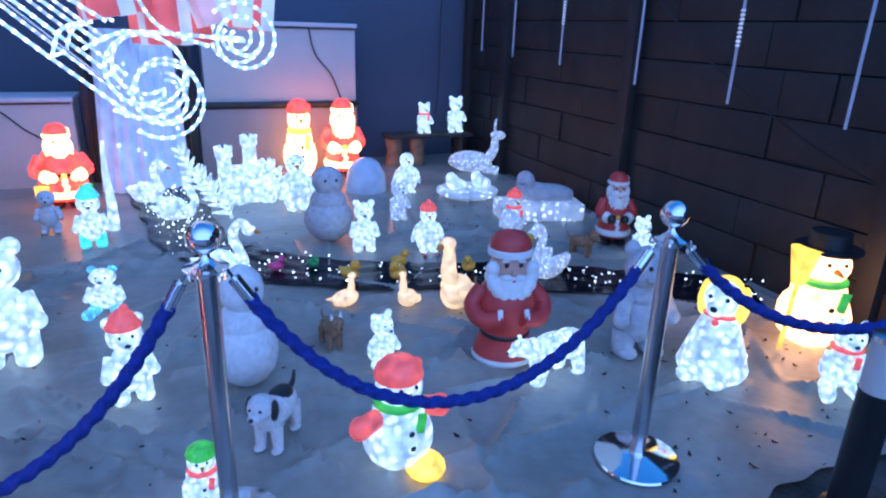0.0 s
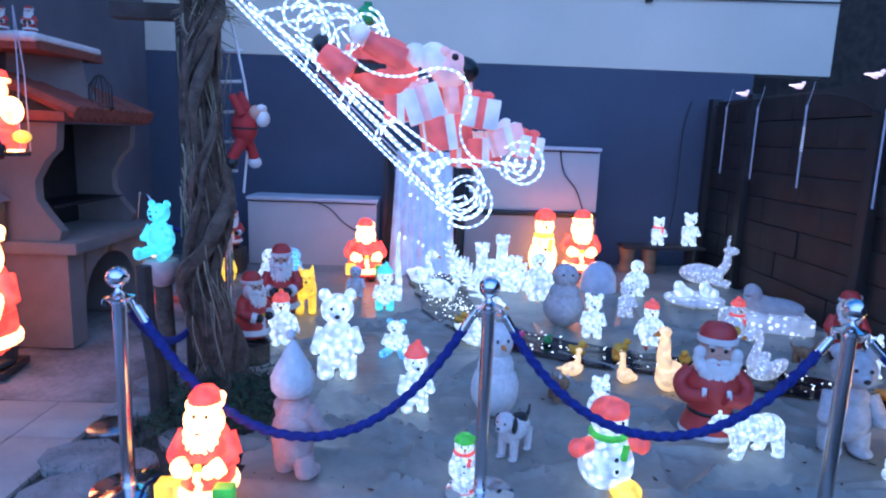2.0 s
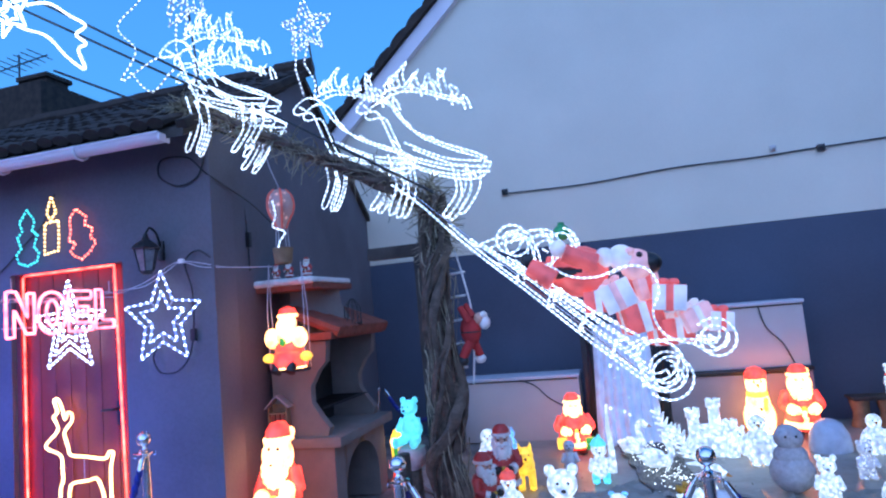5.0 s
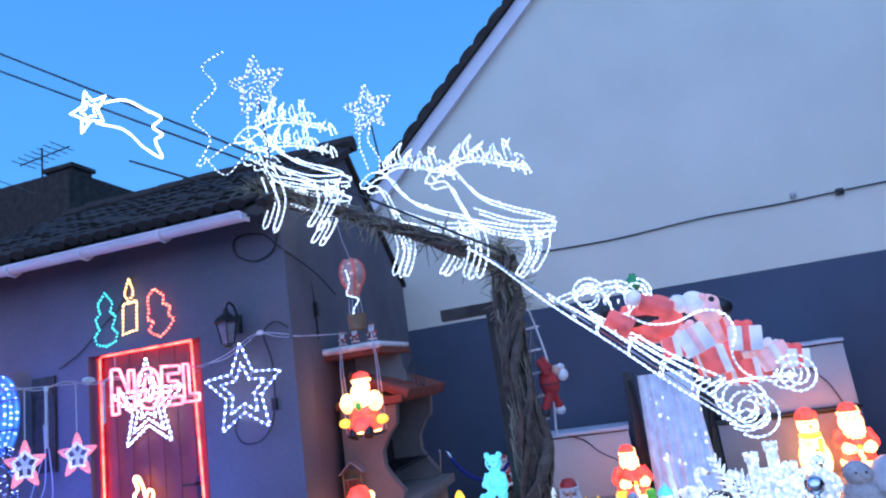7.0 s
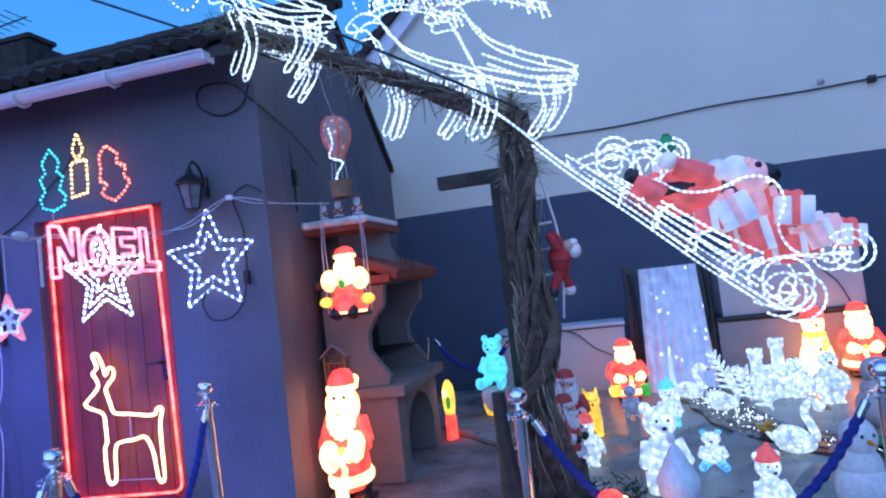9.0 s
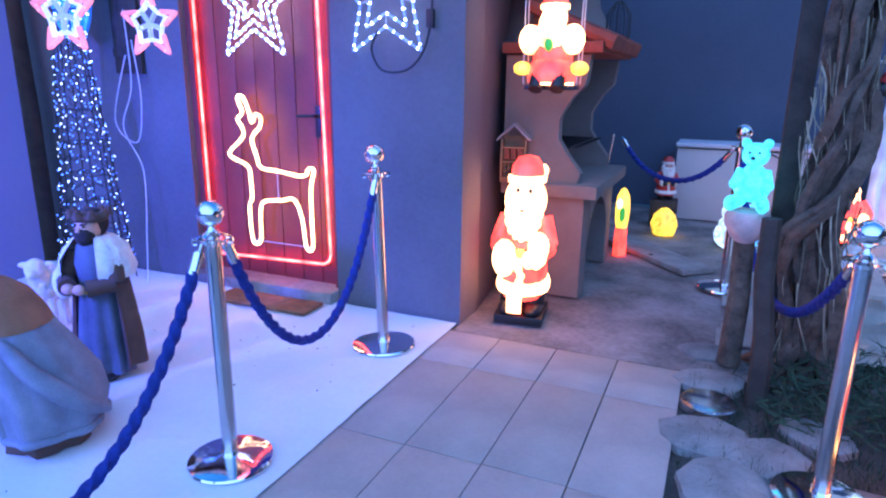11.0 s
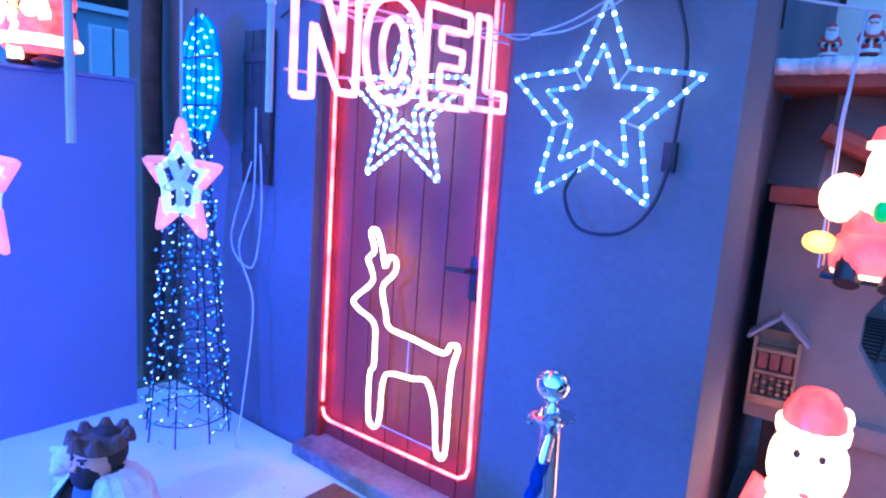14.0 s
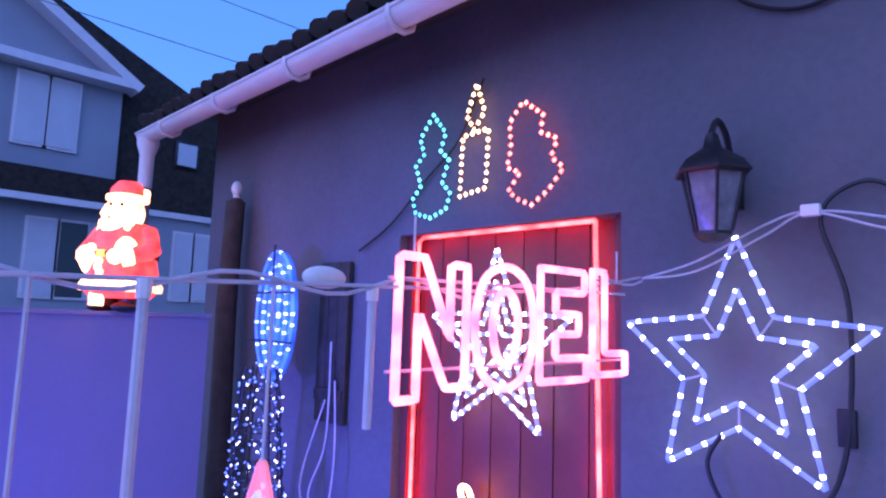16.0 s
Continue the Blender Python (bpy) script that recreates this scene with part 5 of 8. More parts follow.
e = thing("ice_floe", at(2.50, 5.42, 0), "white light-up ice floe with two seals on it", "ice floe", "light-up figures")
bm = bm_new()
lathe(bm, [(0.0, 0.0), (0.24, 0.0), (0.30, 0.03), (0.30, 0.06), (0.26, 0.075), (0.0, 0.08)], seg=22)
part("floe", bm, LED_SOFT, e)
for x, a in ((-0.13, 20), (0.14, -20)):
    bm = bm_new()
    tube(bm, smooth_path([(x + 0.10, 0.02, 0.10), (x, 0.0, 0.12), (x - 0.05, -0.02, 0.18), (x - 0.06, -0.03, 0.23)], 5), 0.05, 10, taper=lambda t: 0.6 + 0.7 * math.sin(math.pi * min(1, t * 0.9 + 0.1)))
    part("seal", bm, LED_WHITE, e)
e = thing("ice_slab", at(2.78, 4.55, -14), "low frosted slab full of small white lamps", "ice slab", "light-up figures")
bm = bm_new()
block(bm, (0, 0, 0.075), (0.74, 0.34, 0.15), bevel=0.03)
part("slab_body", bm, LED_SOFT, e)
bm = bm_new()
tube(bm, smooth_path([(0.30, 0.05, 0.17), (0.18, 0.04, 0.20), (0.0, 0.03, 0.21), (-0.11, 0.02, 0.25), (-0.13, 0.0, 0.33), (-0.17, -0.03, 0.36)], 6), 0.075, 12, taper=lambda t: 0.45 + 0.75 * math.sin(math.pi * min(1, 0.15 + 0.72 * t)))
part("seal", bm, FURGREY, e, "grey unlit seal lying on the slab")
# small things at the far left of the garden
santa(-1.56, 4.50, 0.66, 10, glow=False, label="unlit red Santa sitting behind the trunk")
penguin(-1.40, 3.80, 0.42, 10, hat=LIT_CAP, label="white light-up figure with a red cap")
quad(-1.38, 4.68, 0.42, 10, mat=LED_YELLOW, label="yellow light-up fox standing on the fleece", category="fox", ear_kind="point", long=0.7)
snowman(-1.91, 5.52, 0.46, 5, label="small white light-up snowman by the white cabinet")
snowman(-1.72, 5.70, 0.44, 5, body=LED_BLUE, label="small blue light-up snowman by the white cabinet", nose=False)
santa(-1.52, 3.42, 0.52, 60, glow=False, z=0.14, label="unlit toy Santa leaning on the trunk's foot")
santa(-1.22, 1.66, 0.54, 0, extra="gifts", label="bright glowing Santa with green mittens and yellow parcel")
bear(-0.90, 1.88, 0.64, 150, body=PLUSHPINK, label="plush girl-like bear in a pale pink coat", ears=False, muzzle=False)
bm = bm_new()
lathe(bm, [(0.0, 1.06), (0.04, 1.03), (0.09, 0.95), (0.15, 0.86), (0.19, 0.79), (0.185, 0.70), (0.15, 0.66)], seg=18)
ball(bm, (0.02, 0, 1.09), 0.04)
gl = [o for o in scene.objects if o.name.startswith("bear_figure")][-1]
part("bonnet", bm, FLEECE, gl, "white fleece bonnet")
gl.matrix_basis = gl.matrix_basis @ Matrix.Diagonal((0.82, 0.85, 1, 1))
snowman(-0.10, 1.88, 0.25, 0, hat=LIT_GREEN, scarf=LIT_CAP, label="small light-up snowman with green cap and red scarf")

# ---- the river of black film with lamps ----
RIVER = smooth_path([(-0.32, 6.75, 0), (-0.25, 6.2, 0), (-0.12, 5.4, 0), (-0.02, 4.7, 0), (0.32, 4.10, 0), (0.95, 3.68, 0), (1.70, 3.42, 0), (2.50, 3.05, 0), (3.22, 2.62, 0)], 10)
bm = bm_new()
rows = []
for i, p in enumerate(RIVER):
    d = (RIVER[min(i + 1, len(RIVER) - 1)] - RIVER[max(0, i - 1)]).normalized()
    nrm = Vector((-d.y, d.x, 0))
    w = 0.27 + 0.05 * noise.noise((i * 0.35, 0, 4)) - 0.05 * (i / len(RIVER))
    rows.append([bm.verts.new(p + nrm * (w * (k / 8 - 1)) + Vector((0, 0, 0.030 + 0.012 * noise.noise((p.x * 9 + k, p.y * 9, k * 0.7))))) for k in range(17)])
for a, b in zip(rows, rows[1:]):
    for k in range(16):
        bm.faces.new((a[k], a[k + 1], b[k + 1], b[k]))
obj("river_film", bm, BLACKFILM, label="crumpled black film laid as a river", category="pond film", kind="structure")
rngr = random.Random(12)
bm = bm_new()
for k in range(330):
    i = rngr.randrange(len(RIVER) - 1) if k % 3 else rngr.randrange(32)
    p = RIVER[i]
    q = (p.x + rngr.uniform(-0.21, 0.21), p.y + rngr.uniform(-0.18, 0.18), 0.055)
    bead(bm, q, rngr.uniform(0.004, 0.009))
obj("river_lights", bm, BEAD_WHITE, label="tiny white lamps scattered along the black river", category="fairy lights", kind="stuff")

# dead leaves on the fleece
bm = bm_new()
for k in range(230):
    x, y = rngr.uniform(-1.5, 3.2), 1.25 + 4.2 * rngr.random() ** 1.6
    if k % 4 == 0:
        x, y = rngr.uniform(1.6, 3.1), rngr.uniform(1.3, 2.2)
    s, a = rngr.uniform(0.006, 0.022), rngr.uniform(0, 6.28)
    z = tarp_height(x, y) + 0.006
    ca, sa = math.cos(a) * s, math.sin(a) * s
    v = [bm.verts.new((x + ca * u - sa * w, y + sa * u + ca * w, z + hh)) for u, w, hh in ((-1, 0, 0.004), (-0.2, 0.5, 0.0), (1, 0.1, 0.008), (-0.1, -0.45, 0.001))]
    bm.faces.new(v)
obj("dead_leaves", bm, LEAFDRY, smooth=False, label="scattered dead leaves on the fleece", category="leaves", kind="stuff")

# ---- cabinets at the back wall ----
def cabinet(x0, x1, y0, z0, z1, mat, lid, label):
    e = thing("storage_cabinet", pose((x0 + x1) / 2, y0 + 0.25, z0), label, "cabinet", "storage cabinets")
    w, h = x1 - x0, z1 - z0
    bm = bm_new()
    block(bm, (0, 0, (h - 0.05) / 2), (w, 0.50, h - 0.05), bevel=0.012)
    part("body", bm, mat, e)
    bm = bm_new()
    block(bm, (0, -0.01, h - 0.022), (w + 0.03, 0.54, 0.045), bevel=0.012)
    part("lid", bm, lid, e)
    bm = bm_new()
    block(bm, (0, -0.255, h - 0.058), (w * 0.98, 0.012, 0.010))
    part("seam", bm, BLACK, e)
    return e


cabinet(-2.50, -0.93, 6.80, 0.0, 0.84, WHITEBOX, SHUTTER, "white metal storage cabinet with a hinged lid")
cabinet(0.16, 1.80, 6.86, 0.0, 0.76, GREYBOX, BLACK, "grey plastic storage cabinet, low and wide")
cabinet(0.24, 1.80, 6.90, 0.762, 1.56, WHITEBOX, SHUTTER, "white cabinet stacked on the grey one")
for pts in (((-1.70, 6.78, 0.80), (-1.50, 6.77, 0.72), (-1.32, 6.75, 0.55), (-1.10, 6.6, 0.45)), ((1.30, 6.88, 1.52), (1.36, 6.87, 1.25), (1.52, 6.87, 1.05), (1.62, 6.86, 0.80)), ((2.75, 6.9, 0.6), (2.95, 7.3, 1.0), (3.02, 7.45, 1.8), (3.1, 7.46, 2.2))):
    bm = bm_new()
    tube(bm, smooth_path(pts, 6), 0.008, 5)
    obj("lamp_cable", bm, CABLE, label="thin dark lamp cable hanging at the back wall", category="cable", group="lamp cables")

# dark posts and the frosted waterfall
for x in (-0.80, 0.08):
    bm = bm_new()
    block(bm, (x, 6.95, 0.75), (0.13, 0.13, 1.5), bevel=0.01)
    tube(bm, smooth_path([(x, 6.87, 1.4), (x + 0.03, 6.85, 0.9), (x - 0.03, 6.86, 0.4), (x, 6.86, 0.0)], 5), 0.02, 6)
    obj("timber_post", bm, BLACK, label="dark timber post beside the light waterfall", category="post", group="waterfall posts")
CURTAIN = lit("frosted_curtain_with_lamps", (0.40, 0.58, 1.0), 0.26, 3.5, 7.0, body=(0.50, 0.58, 0.72), spread=0.16)
wf = thing("light_waterfall", pose(-0.36, 6.62, 0.012), "frosted pleated curtain with lamps like a waterfall", "light curtain")
for s in range(7):
    bm = bm_new()
    rows = []
    for j in range(25):
        z = 1.44 * (1 - j / 24)
        ring = []
        for k in range(9):
            u = (s + k / 8) / 7
            bulge = 0.05 * math.sin(math.pi * k / 8) + 0.03 * noise.noise((u * 9, z * 3.0, 2))
            ring.append(bm.verts.new(((u - 0.5) * (0.66 + 0.12 * (1 - z / 1.4)), -0.10 * math.sin(math.pi * u) - 0.18 * (1 - z / 1.4) ** 2 - bulge, z)))
        ring += [bm.verts.new((v.co.x, v.co.y + 0.02, v.co.z)) for v in reversed(ring)]
        rows.append(ring)
    for a, b in zip(rows, rows[1:]):
        for k in range(18):
            bm.faces.new((a[k], a[(k + 1) % 18], b[(k + 1) % 18], b[k]))
    part("pleat", bm, CURTAIN, wf)

# ---- meteor tubes and small birds on the fence ----
for y, z, lit_at in ((6.75, 1.32, None), (6.02, 1.29, None), (5.12, 1.26, 0), (4.05, 1.18, None), (3.12, 1.14, 1), (2.30, 1.10, None)):
    e = thing("meteor_tube", pose(3.24, y, z), "thin clear falling-light tube hanging on the fence", "light tube", "meteor tubes")
    bm = bm_new()
    rod(bm, (0, 0, 0), (0, 0, 0.74), 0.009, seg=8)
    part("tube", bm, CLEARCABLE, e)
    bm = bm_new()
    rod(bm, (0, 0, 0.74), (0, 0, 0.78), 0.012, seg=8)
    tube(bm, [(0, 0, 0.78), (0.03, 0, 0.88), (0.05, 0, 1.0)], 0.003, 4)
    part("cap", bm, CLEARCABLE, e)
    if lit_at is not None:
        for k in range(9):
            bm = bm_new()
            ball(bm, (0, 0, 0.36 + 0.026 * k), (0.016, 0.016, 0.009), seg=8, rings=5)
            part("lamp", bm, GIFT_WHITE, e)
for y in (6.55, 5.45, 4.35):
    e = thing("bird_light", pose(3.33, y, 2.215, 0, 0, 60) @ Matrix.Scale(0.6, 4), "small glowing white bird on the fence top", "bird light", "bird lights")
    bm = bm_new()
    ball(bm, (0, 0, 0.05), (0.04, 0.07, 0.045))
    ball(bm, (0, -0.06, 0.10), 0.03)
    part("body", bm, EMBER, e)
    bm = bm_new()
    rod(bm, (0, 0.05, 0.06), (0, 0.15, 0.07), 0.025, 0.008, seg=6)
    part("tail", bm, EMBER, e)
bm = bm_new()
tube(bm, smooth_path([(3.30, 7.2, 2.12), (3.28, 6.0, 2.16), (3.29, 4.5, 2.06), (3.30, 3.4, 1.4), (3.32, 2.6, 1.0), (3.33, 2.0, 0.8)], 8), 0.008, 5)
obj("fence_cable", bm, CABLE, label="black cable clipped along the dark fence", category="cable")

# bollard lamp at the front edge
e = thing("bollard_lamp", pose(1.91, 1.07, 0.02), "black bollard lamp with a frosted cylinder head", "bollard lamp")
bm = bm_new()
lathe(bm, [(0.075, 0.0), (0.075, 0.02), (0.055, 0.03), (0.055, 0.47), (0.058, 0.48), (0.0, 0.48)], seg=20)
part("pillar", bm, BLACK, e)
bm = bm_new()
lathe(bm, [(0.055, 0.48), (0.056, 0.66), (0.0, 0.665)], seg=20)
part("diffuser", bm, FROST, e, "frosted glass diffuser")
bm = bm_new()
lathe(bm, [(0.058, 0.655), (0.058, 0.672), (0.03, 0.68), (0.0, 0.68)], seg=20)
part("lid", bm, STEEL, e)

# crumbs on the white cloth
bm = bm_new()
for k in range(90):
    x, y, s, a = rngr.uniform(-6.3, -3.5), rngr.uniform(0.0, 2.7), rngr.uniform(0.003, 0.012), rngr.uniform(0, 6.28)
    v = [bm.verts.new((x + s * (u * math.cos(a) - w * math.sin(a)), y + s * (u * math.sin(a) + w * math.cos(a)), 0.019 + hh)) for u, w, hh in ((-1, 0, 0.002), (0, 0.5, 0), (1.2, 0.1, 0.003), (0, -0.4, 0))]
    bm.faces.new(v)
obj("crumbs", bm, LEAFDRY, smooth=False, label="dark crumbs and leaf bits on the white cloth", category="leaves", kind="stuff")

# stones, a round cover and grass at the path's edge
rngs = random.Random(31)
for k, (x, y, s) in enumerate(((-1.98, 2.05, 0.17), (-1.75, 1.98, 0.15), (-1.90, 1.70, 0.18), (-1.55, 2.25, 0.13), (-1.98, 2.62, 0.14), (-1.42, 1.75, 0.14), (-1.95, 1.35, 0.16), (-1.65, 1.42, 0.15), (-2.02, 3.0, 0.12), (-1.2, 1.35, 0.15))):
    bm = bm_new()
    lathe(bm, [(0.0, 0.028), (0.75, 0.026), (0.97, 0.012), (1.0, -0.02), (0.9, -0.04)], seg=9)
    for v in bm.verts:
        f = 1 + 0.22 * noise.noise((v.co.x * 1.3 + k * 5, v.co.y * 1.3, k))
        v.co.x, v.co.y = v.co.x * s * f * 1.2, v.co.y * s * f
    obj("field_stone", bm, STONE, m=pose(x, y, -0.01, 0, 0, k * 47), label="flat grey stone in the soil by the path", category="stone", group="field stones")
bm = bm_new()
lathe(bm, [(0.0, 0.02), (0.11, 0.02), (0.125, 0.01), (0.13, -0.03)], seg=24)
obj("round_cover", bm, STEEL, m=pose(-1.98, 2.36, 0.0), label="round metal drain cover beside the path", category="drain cover")
bm = bm_new()
for k in range(1500):
    c = Vector((rngs.uniform(-2.08, -1.2), rngs.gauss(2.2, 0.35), -0.02))
    d = Vector((rngs.gauss(0, 0.5), rngs.gauss(0, 0.5), 1)).normalized()
    w = Vector((rngs.uniform(-1, 1), rngs.uniform(-1, 1), 0)).normalized() * 0.003
    bm.faces.new([bm.verts.new(q) for q in (c - w, c + w, c + d * rngs.uniform(0.03, 0.08))])
obj("grass_tufts", bm, GRASS, smooth=False, label="short dark grass between the stones", category="grass", kind="stuff")


# ---- rope-light reindeer, sleigh and comet over the garden ----
def rope_light(bm, pts, r=0.0065, step=0.0125, every=3, closed=False):
    tube(bm, resample(pts, step, closed), r, 5, 0, beads=(every, 1))


def rope_part(name, curves, parent, mats=None, r=0.0065, step=0.0125, every=3):
    bm = bm_new()
    for c in curves:
        rope_light(bm, c, r, step, every)
    return part(name, bm, mats or [TUBE_WHITE, BEAD_WHITE], parent)


def reindeer(x, y, z, s=1.0, sparse=False):
    """Tail at the given place; the animal climbs towards -x."""
    e = thing("reindeer_light", pose(x, y, z), "wire reindeer outlined in white rope light", "reindeer light", "flying reindeer")
    every = 3 if not sparse else 4
    r = 0.0065 if not sparse else 0.0045
    mats = [TUBE_WHITE, BEAD_WHITE] if not sparse else [CLEARCABLE, BEAD_WHITE]

    def side(pts, yy, spread=0.0):
        return smooth_path([(-u * s, (yy + spread * w) * s, v * s) for u, v, w in [(p + (0,))[:3] for p in pts]], 6)

    back = [(0.0, 0.0), (0.10, 0.06), (0.30, 0.15), (0.52, 0.28), (0.64, 0.42), (0.72, 0.56), (0.84, 0.60), (0.95, 0.53), (0.93, 0.48), (0.80, 0.47), (0.74, 0.34), (0.68, 0.18), (0.60, 0.06), (0.34, -0.06), (0.10, -0.10), (0.0, 0.0)]
    for sg in (-1, 1):
        rope_part("flank", [side(back, sg * 0.085), side([(0.04, -0.02), (0.30, 0.04), (0.60, 0.20)], sg * 0.105), side([(0.02, -0.06), (0.30, -0.01), (0.64, 0.12)], sg * 0.10)], e, mats, r, every=every)
        for hind, foot in (((0.16, -0.05), (0.31, -0.37)), ((0.06, -0.05), (0.19, -0.36)), ((0.64, 0.10), (0.72, -0.30)), ((0.56, 0.05), (0.62, -0.33))):
            if sg == 1 and hind in ((0.06, -0.05), (0.56, 0.05)):
                continue
            knee = ((hind[0] + foot[0]) / 2 - 0.05, (hind[1] + foot[1]) / 2)
            rope_part("leg", [side([hind, knee, foot, (foot[0] + 0.045, foot[1] + 0.01), (knee[0] + 0.06, knee[1]), (hind[0] + 0.10, hind[1] + 0.03)], sg * 0.08)], e, mats, r, every=every)
        beam = [(0.78, 0.60), (0.64, 0.64), (0.46, 0.60), (0.28, 0.52), (0.14, 0.46)]
        tines = [side(beam, sg * 0.05)]
        for k, (u, v) in enumerate([(0.70, 0.63), (0.58, 0.635), (0.47, 0.60), (0.36, 0.56), (0.25, 0.51), (0.16, 0.47)]):
            ln = 0.13 + 0.05 * math.sin(k * 2.3 + sg)
            an = 1.35 + 0.28 * k + 0.3 * math.sin(k * 1.9 + sg * 2)
            tip = (u - ln * math.cos(an - 0.5) * 0.6, v + ln * math.sin(an * 0.6 + 0.5))
            midp = (u + 0.015, v + 0.55 * (tip[1] - v))
            tines.append(side([(u + 0.02, v), (midp[0] + 0.018, midp[1]), tip, (midp[0] - 0.022, midp[1]), (u - 0.024, v)], sg * (0.05 + 0.03 * k)))
            if k % 2 == 0:
                tines.append(side([midp, (midp[0] - 0.05, midp[1] + 0.06)], sg * (0.07 + 0.03 * k)))
        rope_part("antler", tines, e, mats, r, every=every)
    for u, v in ((0.02, 0.0), (0.20, 0.11), (0.40, 0.22), (0.60, 0.38), (0.90, 0.54), (0.70, 0.24), (0.40, -0.04), (0.12, -0.09)):
        rope_part("cross_tie", [[Vector((-u * s, -0.085 * s, v * s)), Vector((-u * s, 0.085 * s, v * s))]], e, mats, r, every=every)
    return e


reindeer(-1.11, 2.75, 2.82, 0.98)
reindeer(-1.76, 3.05, 3.00, 1.0)
reindeer(-2.70, 2.66, 3.52, 1.0)
reindeer(-2.90, 3.10, 3.50, 1.0)


def snow_star(x, y, z, s):
    """A dotted snow star on a wire stem."""
    e = thing("snow_star_light", pose(x, y, z), "dotted white star of small lamps above the reindeer", "star light", "snow stars")
    pts = []
    for k in range(10):
        a = math.pi / 2 + k * math.pi / 5
        q = s * (1.0 if k % 2 == 0 else 0.42)
        pts.append((q * math.cos(a), 0.02 * (k % 2), q * math.sin(a)))
    flat = pts + [pts[0]]
    shells = [[(f * x1, d, f * z1) for x1, y1, z1 in flat] for f, d in ((1.0, 0.0), (0.78, 0.07), (0.78, -0.07), (0.5, 0.10), (0.5, -0.10))]
    rope_part("star", shells, e, [CLEARCABLE, BEAD_WHITE], 0.0048, 0.013, 4)
    bm = bm_new()
    rod(bm, (0, 0.02, -s * 0.4), (0.05, 0.05, -s * 2.6), 0.008, seg=6)
    part("stem", bm, CABLE, e)
    rope_part("stem_lights", [[(0.02, 0, -s * 0.4), (-0.04, 0, -s * 1.2), (0.05, 0, -s * 2.0), (0.03, 0, -s * 2.6)], [(-0.10, 0, -s * 0.5), (-0.12, 0, -s * 1.4), (-0.06, 0, -s * 2.4)]], e, [CLEARCABLE, BEAD_WHITE], 0.0055, 0.014, 3)
    return e


snow_star(-3.48, 2.70, 4.56, 0.30)
snow_star(-2.57, 3.00, 4.21, 0.24)
e = thing("light_garland", pose(0, 0, 0), "loose string of small white lamps above the roof", "fairy lights")
rope_part("string", [smooth_path([(-3.75, 2.65, 4.95), (-3.98, 2.65, 4.86), (-3.86, 2.65, 4.62), (-4.12, 2.65, 4.40), (-3.95, 2.65, 4.15), (-4.10, 2.65, 3.92), (-3.75, 2.65, 4.05), (-3.55, 2.65, 4.0)], 8),
                     smooth_path([(-4.05, 2.7, 4.0), (-3.85, 2.7, 3.8), (-3.6, 2.7, 3.95), (-3.35, 2.7, 3.75)], 8)], e, [CLEARCABLE, BEAD_WHITE], 0.0055, 0.016, 3)

# comet
e = thing("comet_light", pose(-5.22, 2.62, 4.74), "neon comet with a star and curved tail", "comet light")
pts, pts2 = [], []
for k in range(10):
    a = math.pi / 2 + 0.2 + k * math.pi / 5
    q = 0.22 if k % 2 == 0 else 0.10
    pts.append((q * math.cos(a), 0, q * math.sin(a)))
    pts2.append((0.5 * q * math.cos(a), 0, 0.5 * q * math.sin(a)))
COMET = lit("white_neon_tube", (0.80, 0.88, 1.0), 3.0)
bm = bm_new()
tube(bm, resample(pts, 0.02, True), 0.011, 6)
tube(bm, resample(pts2, 0.02, True), 0.009, 6)
part("star", bm, COMET, e)
bm = bm_new()
tube(bm, smooth_path([(0.18, 0, 0.04), (0.42, 0, 0.0), (0.64, 0, -0.16), (0.80, 0, -0.28), (0.70, 0, -0.34), (0.80, 0, -0.44), (0.72, 0, -0.48), (0.78, 0, -0.66), (0.60, 0, -0.52), (0.40, 0, -0.30), (0.16, 0, -0.18), (0.08, 0, -0.14)], 6), 0.011, 6)
part("tail", bm, COMET, e)

# sleigh: u runs up along the runners, v stands off them
SO, SF, SN = Vector((-0.16, 0, 1.18)), Vector((-0.735, 0, 0.678)), Vector((0.678, 0, 0.735))


def su(u, v, y):
    return SO + SF * u + SN * v + Vector((0, y, 0))


def spiral(u, v, r0, r1, turns, start, y, n=40):
    return [su(u + (r0 + (r1 - r0) * k / n) * math.cos(start + turns * 2 * math.pi * k / n), v + (r0 + (r1 - r0) * k / n) * math.sin(start + turns * 2 * math.pi * k / n), y) for k in range(n + 1)]


